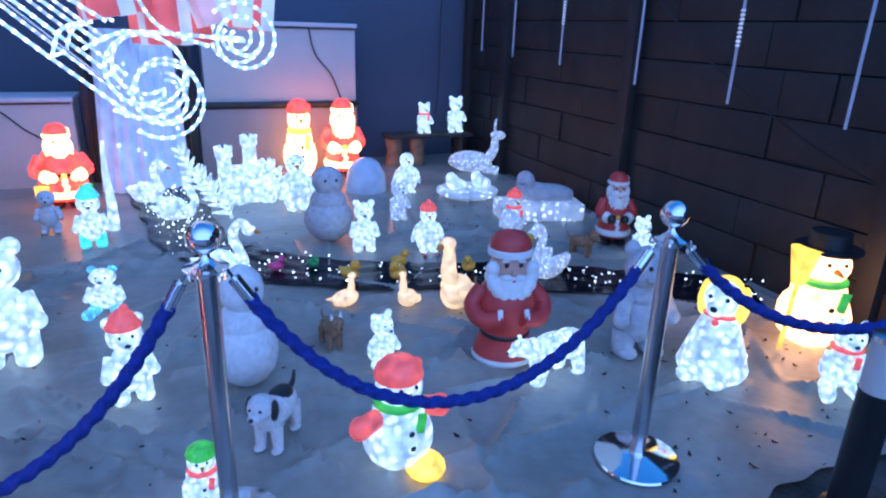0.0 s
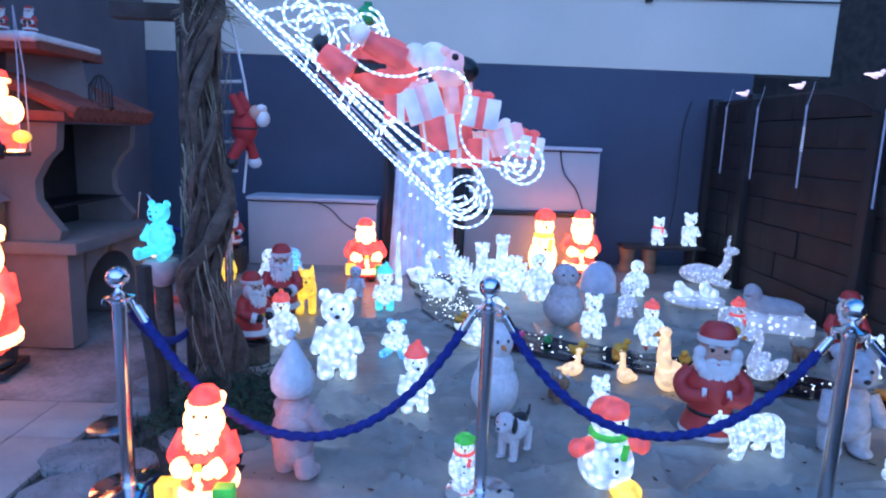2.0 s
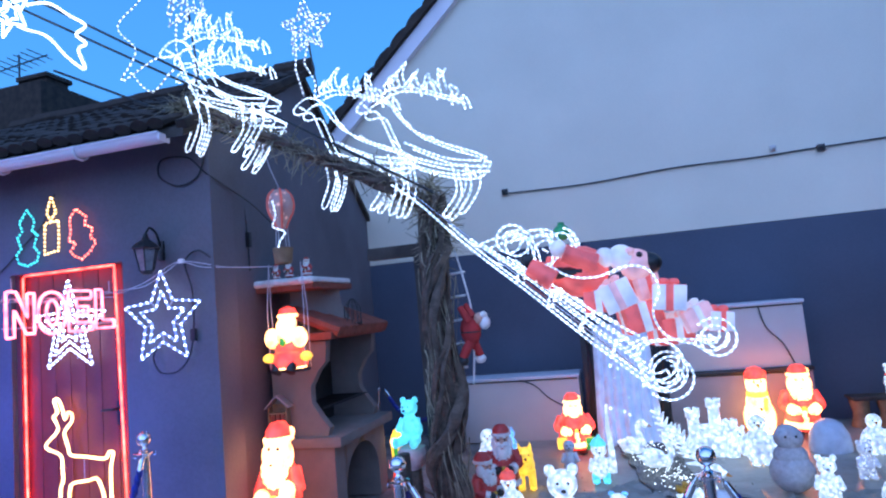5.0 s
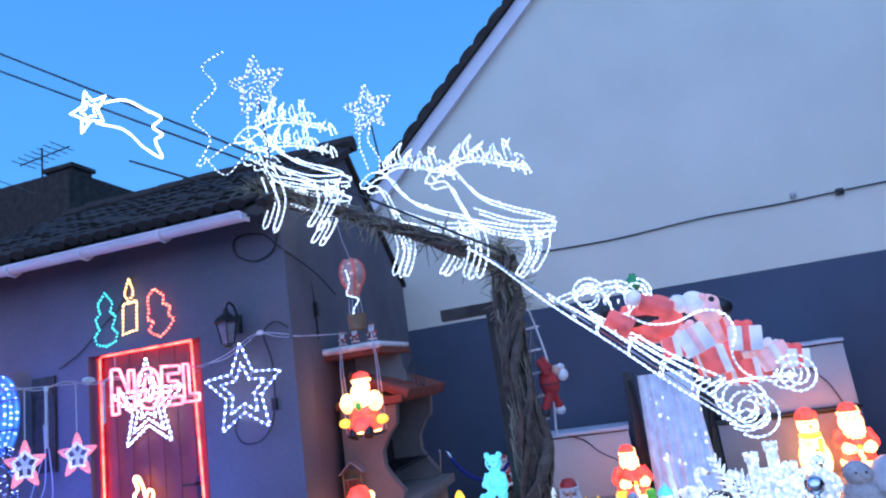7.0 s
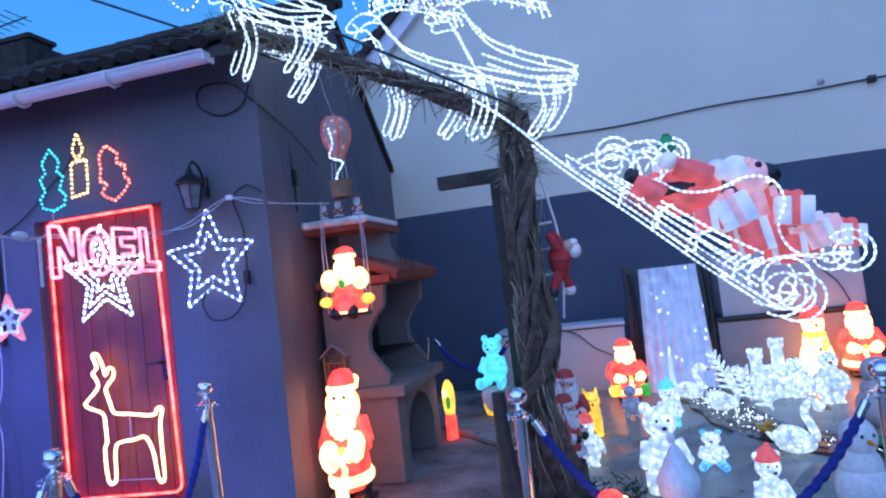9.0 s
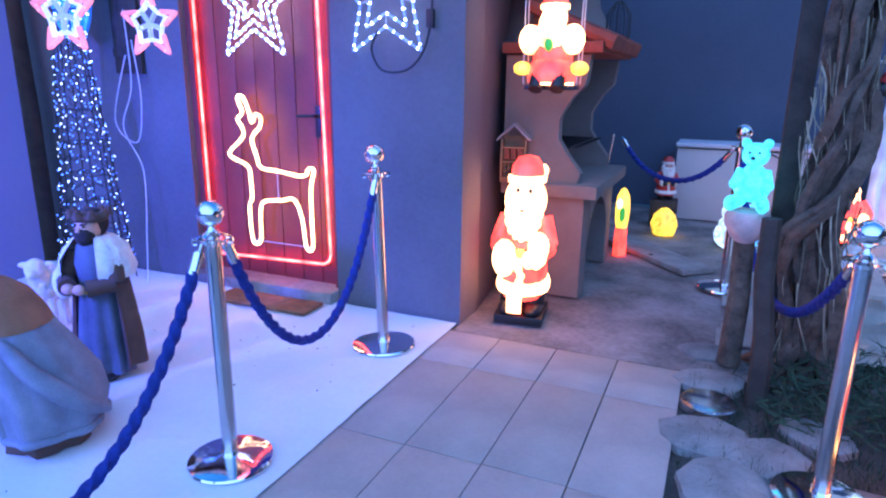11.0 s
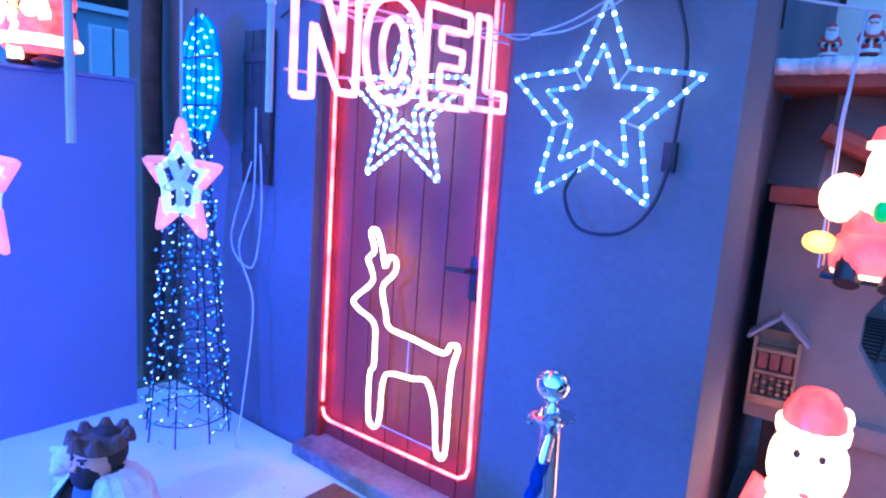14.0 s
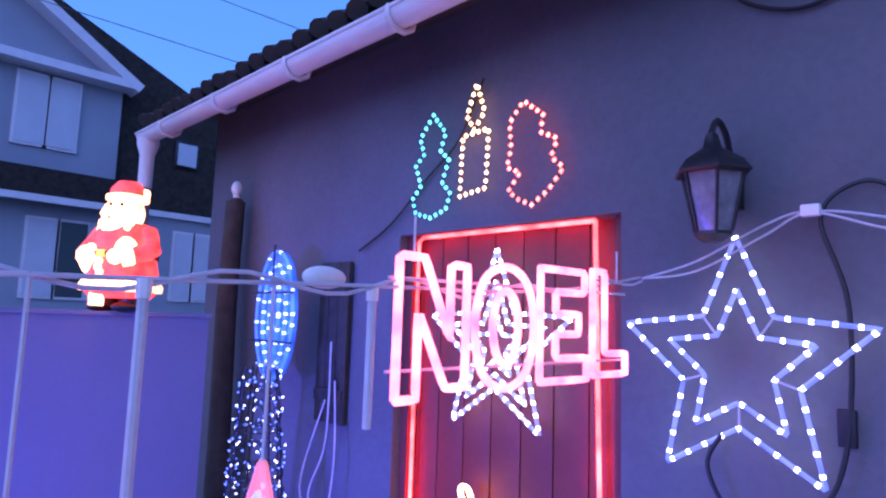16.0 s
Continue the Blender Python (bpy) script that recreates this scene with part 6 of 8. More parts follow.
sl = thing("sleigh_light", pose(0, 0, 0), "sleigh outlined in white rope light with curled runners", "sleigh light")
for yy in (2.50, 2.84):
    def line(pts):
        return smooth_path([su(u, v, yy) for u, v in pts], 6)
    rope_part("runner", [line([(0.05, 0.0), (0.5, -0.01), (1.0, 0.0), (1.5, 0.0), (1.95, 0.03), (2.2, 0.02)]), line([(0.15, 0.07), (0.6, 0.065), (1.1, 0.07), (1.52, 0.05)]),
                         spiral(0.02, 0.12, 0.15, 0.06, -1.6, -1.6, yy), spiral(0.12, 0.14, 0.16, 0.10, -1.2, -1.6, yy)], sl)
    rope_part("side_frame", [line([(0.30, 0.08), (0.25, 0.20), (0.12, 0.32), (0.02, 0.40), (-0.06, 0.46)]), spiral(-0.05, 0.46, 0.13, 0.04, 2.0, 0.0, yy),
                             line([(0.02, 0.36), (0.18, 0.30), (0.32, 0.36), (0.38, 0.50), (0.50, 0.56), (0.62, 0.50), (0.72, 0.34), (0.86, 0.24), (1.02, 0.22)]),
                             line([(0.30, 0.20), (0.55, 0.16), (0.80, 0.14), (1.05, 0.12), (1.25, 0.10)]), line([(0.28, 0.13), (0.7, 0.11), (1.2, 0.09)])], sl)
    rope_part("scroll", [spiral(1.10, 0.28, 0.13, 0.07, 1.4, 0.5, yy), spiral(1.30, 0.20, 0.11, 0.05, -1.4, 2.0, yy), spiral(1.02, 0.38, 0.10, 0.06, 1.3, 1.0, yy), line([(1.0, 0.08), (1.1, 0.2), (1.25, 0.28), (1.38, 0.16), (1.45, 0.06)]), line([(0.92, 0.1), (1.05, 0.32), (1.2, 0.36), (1.3, 0.22)])], sl)
    for u in (0.35, 0.6, 0.85, 1.1):
        rope_part("strut", [line([(u, 0.0), (u + 0.03, 0.08), (u, 0.15)])], sl)
for u, v in ((0.35, 0.0), (0.85, 0.0), (1.3, 0.02), (0.02, 0.12), (-0.05, 0.46), (0.5, 0.56), (1.1, 0.28), (1.5, 0.03)):
    rope_part("cross_bar", [[su(u, v, 2.50), su(u, v, 2.84)]], sl)
bm = bm_new()
rod(bm, su(0.05, 0.02, 2.67), su(2.3, 0.05, 2.67), 0.006, seg=8)
part("support_bar", bm, STEEL, sl)
# riding Santa, sack and parcels, brightened by a faint glow in their colours
bm = bm_new()
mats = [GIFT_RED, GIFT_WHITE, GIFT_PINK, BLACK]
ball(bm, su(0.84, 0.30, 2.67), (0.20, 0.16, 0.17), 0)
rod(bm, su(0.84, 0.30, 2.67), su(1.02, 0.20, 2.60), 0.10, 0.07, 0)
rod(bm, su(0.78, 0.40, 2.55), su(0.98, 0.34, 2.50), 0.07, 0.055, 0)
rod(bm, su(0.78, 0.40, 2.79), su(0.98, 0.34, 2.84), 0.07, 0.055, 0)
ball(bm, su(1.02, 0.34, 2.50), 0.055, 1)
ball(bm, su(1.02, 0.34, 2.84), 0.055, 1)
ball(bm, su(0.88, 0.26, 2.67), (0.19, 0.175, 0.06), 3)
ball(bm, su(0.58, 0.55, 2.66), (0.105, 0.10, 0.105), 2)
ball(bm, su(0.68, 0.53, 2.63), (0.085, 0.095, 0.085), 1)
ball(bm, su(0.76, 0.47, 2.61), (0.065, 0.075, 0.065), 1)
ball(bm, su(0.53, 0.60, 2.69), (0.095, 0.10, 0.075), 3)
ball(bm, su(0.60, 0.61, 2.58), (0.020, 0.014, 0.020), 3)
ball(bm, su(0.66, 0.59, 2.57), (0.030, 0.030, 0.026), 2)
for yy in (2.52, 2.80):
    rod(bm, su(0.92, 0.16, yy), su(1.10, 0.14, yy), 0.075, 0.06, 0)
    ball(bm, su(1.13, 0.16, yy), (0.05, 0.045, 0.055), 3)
obj("santa_figure", bm, mats, label="cloth Santa with a faint added glow riding in the rope-light sleigh", category="santa", group="santa figures")
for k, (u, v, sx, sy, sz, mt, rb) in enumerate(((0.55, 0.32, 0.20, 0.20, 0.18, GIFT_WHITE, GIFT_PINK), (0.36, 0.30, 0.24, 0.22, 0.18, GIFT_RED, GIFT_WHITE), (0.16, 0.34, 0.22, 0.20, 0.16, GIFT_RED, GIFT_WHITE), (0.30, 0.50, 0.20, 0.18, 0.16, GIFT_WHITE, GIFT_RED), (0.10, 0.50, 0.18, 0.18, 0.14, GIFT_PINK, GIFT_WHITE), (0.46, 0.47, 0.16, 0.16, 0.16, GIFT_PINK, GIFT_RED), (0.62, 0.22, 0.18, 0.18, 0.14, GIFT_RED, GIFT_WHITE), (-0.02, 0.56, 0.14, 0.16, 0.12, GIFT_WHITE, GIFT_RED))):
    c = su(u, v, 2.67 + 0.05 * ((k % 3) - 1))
    e = thing("gift_parcel", Matrix.Translation(c) @ pose(0, 0, 0, 0, -20 + 9 * (k % 4), 15 * (k % 3)), "wrapped red and white parcel with a faint added glow, stacked in the sleigh", "parcel", "sleigh parcels")
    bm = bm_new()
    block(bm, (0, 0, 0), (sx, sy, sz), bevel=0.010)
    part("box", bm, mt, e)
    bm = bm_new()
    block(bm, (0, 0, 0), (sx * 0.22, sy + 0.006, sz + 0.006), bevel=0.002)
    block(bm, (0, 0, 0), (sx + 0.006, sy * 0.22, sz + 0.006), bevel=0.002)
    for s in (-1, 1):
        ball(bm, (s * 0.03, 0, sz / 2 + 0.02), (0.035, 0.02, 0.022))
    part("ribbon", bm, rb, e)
bm = bm_new()
ball(bm, (0, 0, 0), 0.055)
lathe(bm, [(0.02, 0.045), (0.022, 0.065), (0.0, 0.066)], seg=10)
obj("green_bauble", bm, GREEN, m=Matrix.Translation(su(1.08, 0.44, 2.62)), label="green bauble on the sleigh's front scroll", category="bauble")

# ---- old twisted trunk with a trained bough ----
rngw = random.Random(21)
tr = thing("vine_tree", pose(0, 0, 0), "old twisted vine trunk with a bough trained sideways", "tree")
bm = bm_new()
core = smooth_path([(-1.55, 2.90, -0.05), (-1.56, 2.84, 0.35), (-1.64, 2.80, 0.75), (-1.56, 2.78, 1.2), (-1.60, 2.76, 1.7), (-1.58, 2.76, 2.2), (-1.56, 2.78, 2.62)], 8)
tube(bm, resample(core, 0.03), 0.060, 16, taper=lambda t: 1.25 - 0.5 * t + 0.15 * math.sin(t * 14), lobes=5, twist=5.0, depth=0.20)
for k in range(15):
    a0 = k * 2 * math.pi / 15
    strand = []
    for i in range(40):
        t = i / 39
        c = core[int(t * (len(core) - 1))]
        a = a0 + t * (5.5 + 1.6 * (k % 3)) + 0.9 * math.sin(t * 8 + 1.7 * k)
        rr = (0.098 - 0.03 * t) * (1 + 0.40 * math.sin(t * 9 + 2.3 * k)) + 0.012 * noise.noise((t * 14, k * 3.1, 0))
        strand.append(c + Vector((rr * math.cos(a), rr * math.sin(a), 0)))
    tube(bm, resample(strand, 0.025), 0.013 + 0.008 * (k % 3), 9, taper=lambda t: 1.25 - 0.5 * t + 0.3 * math.sin(t * 26 + k) + 0.3 * noise.noise((t * 30, k * 2.0, 5)), lobes=3, twist=9.0, depth=0.22)
for a in (0.2, 1.6, 2.7, 3.9, 5.2):
    tube(bm, smooth_path([(-1.55, 2.88, 0.30), (-1.55 + 0.14 * math.cos(a), 2.88 + 0.14 * math.sin(a), 0.10), (-1.55 + 0.32 * math.cos(a), 2.88 + 0.32 * math.sin(a), -0.03)], 5), 0.055, 8, taper=lambda t: 1.2 - 0.8 * t)
part("trunk", bm, BARK, tr)
bm = bm_new()
for k in range(110):
    z0 = rngw.uniform(0.5, 2.45)
    q = rngw.uniform(0, 6.283)
    ln = rngw.uniform(0.15, 0.55)
    rr = rngw.uniform(0.085, 0.135)
    strip = []
    for i in range(6):
        u = i / 5
        strip.append((-1.585 + rr * math.cos(q + u * 0.6) + 0.015 * math.sin(k + 4 * u), 2.785 + rr * math.sin(q + u * 0.6), z0 - ln * u))
    tube(bm, smooth_path(strip, 2), rngw.uniform(0.003, 0.007), 4, taper=lambda t: 1 - 0.7 * t)
tagged(part("loose_bark", bm, TWIG, tr, "pale shreds of loose bark"), kind="stuff")
bough = smooth_path([(-1.56, 2.78, 2.50), (-1.80, 2.75, 2.70), (-2.25, 2.70, 2.95), (-2.75, 2.68, 3.20), (-3.2, 2.66, 3.44), (-3.6, 2.66, 3.62)], 8)
bm = bm_new()
for k in range(4):
    off = [p + Vector((0.02 * math.sin(i * 0.5 + k * 2), 0.04 * math.cos(i * 0.45 + k * 1.6), 0.04 * math.sin(i * 0.4 + k * 1.7))) for i, p in enumerate(bough)]
    tube(bm, resample(off, 0.04), 0.030, 7, taper=lambda t: 1.2 - 0.7 * t)
part("bough", bm, BARK, tr)
bm = bm_new()
for k in range(1000):
    if k % 3 == 0:
        p = Vector((-1.56, 2.78, rngw.uniform(2.15, 2.75)))
    else:
        p = bough[rngw.randrange(len(bough))].copy()
    d = Vector((rngw.gauss(0, 1), rngw.gauss(0, 0.8), rngw.gauss(0.1, 0.7))).normalized()
    ln = rngw.uniform(0.08, 0.26)
    mid2 = p + d * ln * 0.5 + Vector((0, 0, rngw.uniform(-0.03, 0.03)))
    tube(bm, [p, mid2, p + d * ln + Vector((0, 0, -0.02))], rngw.uniform(0.003, 0.0085), 4, taper=lambda t: 1 - 0.6 * t)
tagged(part("twig", bm, TWIG, tr), kind="stuff")
# dark prop behind the trunk with a short cross arm
bm = bm_new()
block(bm, (-1.74, 2.98, 1.12), (0.10, 0.10, 2.36), bevel=0.006)
block(bm, (-1.90, 2.98, 2.27), (0.52, 0.09, 0.09), bevel=0.006)
obj("timber_prop", bm, WOODDARK, label="dark timber prop with a short arm behind the trunk", category="post")
# needle clump at the trunk's foot
bm = bm_new()
for k in range(900):
    c = Vector((rngw.uniform(-1.75, -1.05), rngw.uniform(2.2, 3.0), rngw.uniform(0, 0.16)))
    d = Vector((rngw.gauss(0, 1), rngw.gauss(0, 1), abs(rngw.gauss(0.5, 0.5)))).normalized()
    w = d.orthogonal().normalized() * 0.006
    tip = c + d * rngw.uniform(0.06, 0.13)
    bm.faces.new([bm.verts.new(q) for q in (c - w, c + w, tip)])
obj("fir_branches", bm, GRASS, smooth=False, label="dark green fir branches lying round the trunk", category="branches", kind="stuff")

# turquoise bear on a pale stub against the trunk
e = thing("log_stump", pose(-1.90, 2.88, 0), "dark upright log with a pale rounded top", "log")
bm = bm_new()
tube(bm, [(0, 0, 0), (0.01, 0, 0.35), (0, 0.01, 0.70)], 0.052, 12, taper=lambda t: 1.15 - 0.2 * t)
part("stem", bm, BARK, e)
bm = bm_new()
lathe(bm, [(0.03, 0.66), (0.075, 0.70), (0.105, 0.76), (0.11, 0.80), (0.095, 0.832), (0.0, 0.836)], seg=18)
part("burl", bm, PLUSHPINK, e, "pale rounded burl")
bear(-1.90, 2.88, 0.36, -10, z=0.838, body=LED_CYAN, label="turquoise light-up bear standing on the log", sit=True)
bm = bm_new()
tube(bm, [(0, 0, -0.05), (0.01, 0.005, 0.30), (-0.012, 0.0, 0.60), (0.0, 0.008, 0.88)], 0.048, 10, taper=lambda t: 1.1 - 0.25 * t + 0.05 * math.sin(t * 17), lobes=4, twist=2.0, depth=0.10)
obj("timber_stake", bm, WOODDARK, m=pose(-1.776, 2.490, 0, 2, -3, 0), label="dark rough timber stake beside the old trunk", category="stake")
# candle arch figure in yellow, red and green
bm = bm_new()
mats = [LIT_YELLOW, LIT_RED, LIT_GREEN, LIT_WHITE]
lathe(bm, [(0.0, 0.0), (0.11, 0.0), (0.10, 0.25), (0.09, 0.30)], seg=14, mi=1)
lathe(bm, [(0.09, 0.30), (0.105, 0.36), (0.12, 0.50), (0.10, 0.62), (0.05, 0.70), (0.0, 0.72)], seg=14, mi=0)
ball(bm, (0.02, -0.10, 0.45), (0.05, 0.03, 0.09), 2)
ball(bm, (-0.03, -0.10, 0.56), (0.05, 0.03, 0.06), 3)
obj("candle_figure", bm, mats, m=pose(-2.78, 4.92, 0.0) @ Matrix.Diagonal((0.52, 0.82, 0.82, 1)), label="glowing red and yellow candle figure by the barbecue", category="candle figure")
bm = bm_new()
lathe(bm, [(0.0, 0.0), (0.10, 0.0), (0.13, 0.10), (0.10, 0.20), (0.04, 0.26), (0.0, 0.27)], seg=14)
obj("lit_pine_cone", bm, LED_YELLOW, m=pose(-2.50, 5.9, 0.0), label="yellow light-up pine cone on the concrete", category="light figure")
santa(-2.55, 6.35, 0.45, 20, glow=False, z=0.28, label="unlit Santa sitting on a box by the rope")
bm = bm_new()
block(bm, (0, 0, 0.14), (0.26, 0.24, 0.28), bevel=0.01)
obj("wooden_box", bm, WOODDARK, m=pose(-2.55, 6.35, 0), label="dark wooden box under a Santa figure", category="box")

e = thing("plank", pose(-2.50, 5.0, -0.005, 0, 0, -48), "weathered pale plank lying beside the barbecue", "plank")
bm = bm_new()
block(bm, (0, 0, 0.025), (1.15, 0.30, 0.045), bevel=0.006)
part("board", bm, STONE, e)
for x1 in (-0.5, 0.1):
    bm = bm_new()
    rod(bm, (x1, -0.10, 0.04), (x1, -0.10, 0.052), 0.02, seg=8)
    part("knot", bm, SOOT, e, "dark knot hole")

# ladder with a climbing cloth Santa
ld = thing("rope_ladder", pose(0, 0, 0), "white rope ladder hanging from the bough", "ladder")
for dx in (-0.05, 0.06):
    bm = bm_new()
    tube(bm, smooth_path([(-1.50, 2.86, 2.42), (-1.47 + dx, 2.86, 2.05), (-1.46 + dx * 1.6, 2.88, 1.7), (-1.52 + dx * 2, 2.88, 1.25)], 6), 0.008, 6)
    part("rope", bm, WHITEPAINT, ld)
for k in range(5):
    bm = bm_new()
    z = 2.05 - k * 0.17
    rod(bm, (-1.54 - 0.01 * k, 2.87, z), (-1.39 - 0.01 * k, 2.87, z + 0.01), 0.009)
    part("rung", bm, WHITEPAINT, ld)
bm = bm_new()
mats = [REDCLOTH, WHITEPAINT, SKIN, BLACK]
ball(bm, (0, 0, 0), (0.075, 0.06, 0.11), 0)
ball(bm, (0, 0, -0.015), (0.078, 0.063, 0.018), 3)
ball(bm, (0.07, 0.0, 0.075), (0.045, 0.045, 0.045), 2)
ball(bm, (0.105, 0.0, 0.045), (0.042, 0.04, 0.05), 1)
ball(bm, (0.10, 0.0, 0.10), (0.03, 0.04, 0.025), 1)
rod(bm, (0, 0, 0.09), (-0.02, 0, 0.19), 0.05, 0.012, 0)
for s in (-1, 1):
    rod(bm, (0.0, s * 0.05, 0.06), (-0.05, s * 0.06, 0.17), 0.028, 0.022, 0)
    rod(bm, (0, s * 0.04, -0.08), (-0.06 + 0.1 * (s > 0), s * 0.06, -0.19), 0.035, 0.03, 0)
    ball(bm, (-0.06 + 0.1 * (s > 0), s * 0.06, -0.21), (0.04, 0.035, 0.035), 1 if s > 0 else 3)
obj("santa_figure", bm, mats, m=pose(-1.38, 2.85, 1.64), label="small cloth Santa climbing the rope ladder", category="santa", group="santa figures")

# ---- masonry barbecue against the house ----
bq = thing("barbecue", pose(0, 0, 0), "grey masonry barbecue with arched base and tiled hood", "barbecue")


def arch_wall(bm, x0, x1, y0, y1, z1, aw, spring, mi=0):
    """A block open towards +x with an arched hollow."""
    yc = (y0 + y1) / 2
    block(bm, ((x0 + x1) / 2, (y0 + yc - aw) / 2, z1 / 2), (x1 - x0, yc - aw - y0, z1), mi)
    block(bm, ((x0 + x1) / 2, (y1 + yc + aw) / 2, z1 / 2), (x1 - x0, y1 - yc - aw, z1), mi)
    n = 12
    top = [(yc - aw * math.cos(math.pi * k / n), spring + aw * 0.9 * math.sin(math.pi * k / n)) for k in range(n + 1)]
    for a, b in zip(top, top[1:]):
        vs = [bm.verts.new((x, y, z)) for x in (x0, x1) for y, z in (a, b, (b[0], z1), (a[0], z1))]
        for q in ((0, 1, 2, 3), (7, 6, 5, 4), (0, 4, 5, 1), (1, 5, 6, 2), (2, 6, 7, 3), (3, 7, 4, 0)):
            f = bm.faces.new([vs[i] for i in q])
            f.material_index = mi


bm = bm_new()
arch_wall(bm, -3.30, -2.86, 3.58, 4.78, 0.70, 0.40, 0.26)
bmesh.ops.remove_doubles(bm, verts=bm.verts[:], dist=0.002)
part("base", bm, BBQ, bq)
bm = bm_new()
block(bm, (-3.33, 4.18, 0.36), (0.05, 1.2, 0.70))
part("hollow_back", bm, SOOT, bq)
bm = bm_new()
block(bm, (-3.10, 4.18, 0.745), (0.66, 1.30, 0.09), bevel=0.015)
part("shelf", bm, BBQ, bq)
for y0 in (3.60, 4.68):
    bm = bm_new()
    pr = [(-3.44, 0.79), (-2.92, 0.79), (-2.90, 0.86), (-2.98, 0.96), (-3.06, 1.08), (-3.06, 1.22), (-2.98, 1.36), (-2.90, 1.44), (-2.88, 1.62), (-3.44, 1.62)]
    a = [bm.verts.new((x, y0, z)) for x, z in pr]
    b = [bm.verts.new((x, y0 + 0.09, z)) for x, z in pr]
    bm.faces.new(a)
    bm.faces.new(list(reversed(b)))
    for i in range(len(pr)):
        j = (i + 1) % len(pr)
        bm.faces.new((a[i], b[i], b[j], a[j]))
    part("cheek", bm, BBQ, bq)
bm = bm_new()
block(bm, (-3.40, 4.18, 1.2), (0.06, 1.0, 0.82))
part("hearth_back", bm, SOOT, bq)
bm = bm_new()
for k in range(12):
    rod(bm, (-3.35, 3.74 + k * 0.08, 1.02), (-2.95, 3.74 + k * 0.08, 1.02), 0.006, seg=6)
rod(bm, (-3.0, 3.70, 1.02), (-3.0, 4.66, 1.02), 0.008, seg=6)
part("grill", bm, BLACK, bq)
bm = bm_new()
block(bm, (-3.13, 4.18, 1.665), (0.66, 1.26, 0.07), bevel=0.01)
part("lintel", bm, BRICKRED, bq)
for k in range(13):
    bm = bm_new()
    rod(bm, (-3.30, 3.62 + k * 0.094, 1.93), (-2.74, 3.62 + k * 0.094, 1.69), 0.045, 0.055, seg=8)
    part("hood_tile", bm, BRICKRED, bq)
bm = bm_new()
lathe(bm, [(0.001, 1.70), (0.50, 1.70), (0.36, 1.95), (0.34, 2.10), (0.001, 2.12)], c=(-3.30, 4.12, 0), seg=4)
part("flue", bm, BBQ, bq)
bm = bm_new()
block(bm, (-3.22, 3.95, 2.125), (0.58, 0.86, 0.06), bevel=0.01)
part("cap", bm, BRICKRED, bq)
bm = bm_new()
block(bm, (-3.22, 3.92, 2.18), (0.60, 0.84, 0.05), bevel=0.024)
for k in range(14):
    ball(bm, (-3.48 + 0.04 * k, 3.52 + 0.02 * math.sin(k), 2.175), (0.05, 0.05, 0.035), seg=8, rings=6)
obj("snow_fleece", bm, FLEECE, label="white fleece like snow on the barbecue's cap", category="fleece")
for x, y, h in ((-3.20, 3.60, 0.17), (-3.05, 3.66, 0.19), (-3.34, 3.62, 0.15)):
    santa(x, y, h, 10, glow=False, z=2.205, label="tiny unlit Santa standing on the snow fleece")
# black cage lantern on the hood
e = thing("cage_lantern", pose(-2.80, 4.05, 1.74), "small black wire cage lantern on the hood", "lantern")
bm = bm_new()
lathe(bm, [(0.0, 0.0), (0.085, 0.0), (0.085, 0.015), (0.0, 0.016)], seg=14)
part("base", bm, BLACK, e)
for k in range(10):
    bm = bm_new()
    a = k * math.pi / 5
    tube(bm, [(0.08 * math.cos(a), 0.08 * math.sin(a), 0.01), (0.08 * math.cos(a), 0.08 * math.sin(a), 0.16), (0.03 * math.cos(a), 0.03 * math.sin(a), 0.235), (0, 0, 0.25)], 0.004, 5)
    part("wire", bm, BLACK, e)

# insect house
e = thing("insect_house", pose(-3.33, 3.50, 0.79, 0, 0, 8), "small wooden insect house with holes and a gable roof", "insect house")
bm = bm_new()
for z, hh in ((0.02, 0.035), (0.14, 0.014), (0.235, 0.014)):
    block(bm, (0, 0, z), (0.17, 0.09, hh), bevel=0.003)
for s in (-1, 1):
    block(bm, (s * 0.08, 0, 0.15), (0.014, 0.09, 0.28), bevel=0.003)
block(bm, (0, 0.04, 0.16), (0.15, 0.01, 0.30))
part("case", bm, WOOD, e)
for s in (-1, 1):
    bm = bm_new()
    block(bm, (s * 0.055, 0, 0.335), (0.155, 0.13, 0.014), turn=Matrix.Rotation(s * 0.75, 4, "Y"), bevel=0.003)
    part("roof_board", bm, GREYBOX, e)
for i in range(5):
    for j in range(4):
        bm = bm_new()
        rod(bm, (-0.056 + i * 0.028, -0.035, 0.055 + j * 0.021), (-0.056 + i * 0.028, 0.03, 0.055 + j * 0.021), 0.0095, seg=8)
        part("cane", bm, WOOD if (i + j) % 2 else BARK, e)
for i in range(3):
    bm = bm_new()
    block(bm, (-0.045 + i * 0.045, -0.02, 0.19), (0.036, 0.04, 0.07), bevel=0.004)
    part("brick_piece", bm, BRICKRED, e)

# big standing Santa and the one on the swing
santa(-3.115, 3.11, 0.98, 8, z=0.045, base=True, extra="sack", wide=0.86, sx=0.76, label="tall glowing Santa on a black stand by the barbecue")
sw = thing("swing", pose(-3.03, 3.22, 0.035), "thin rope swing with a dark seat board", "swing")
bm = bm_new()
block(bm, (0, 0, 1.38), (0.30, 0.14, 0.025), bevel=0.005)
part("seat", bm, BLACK, sw)
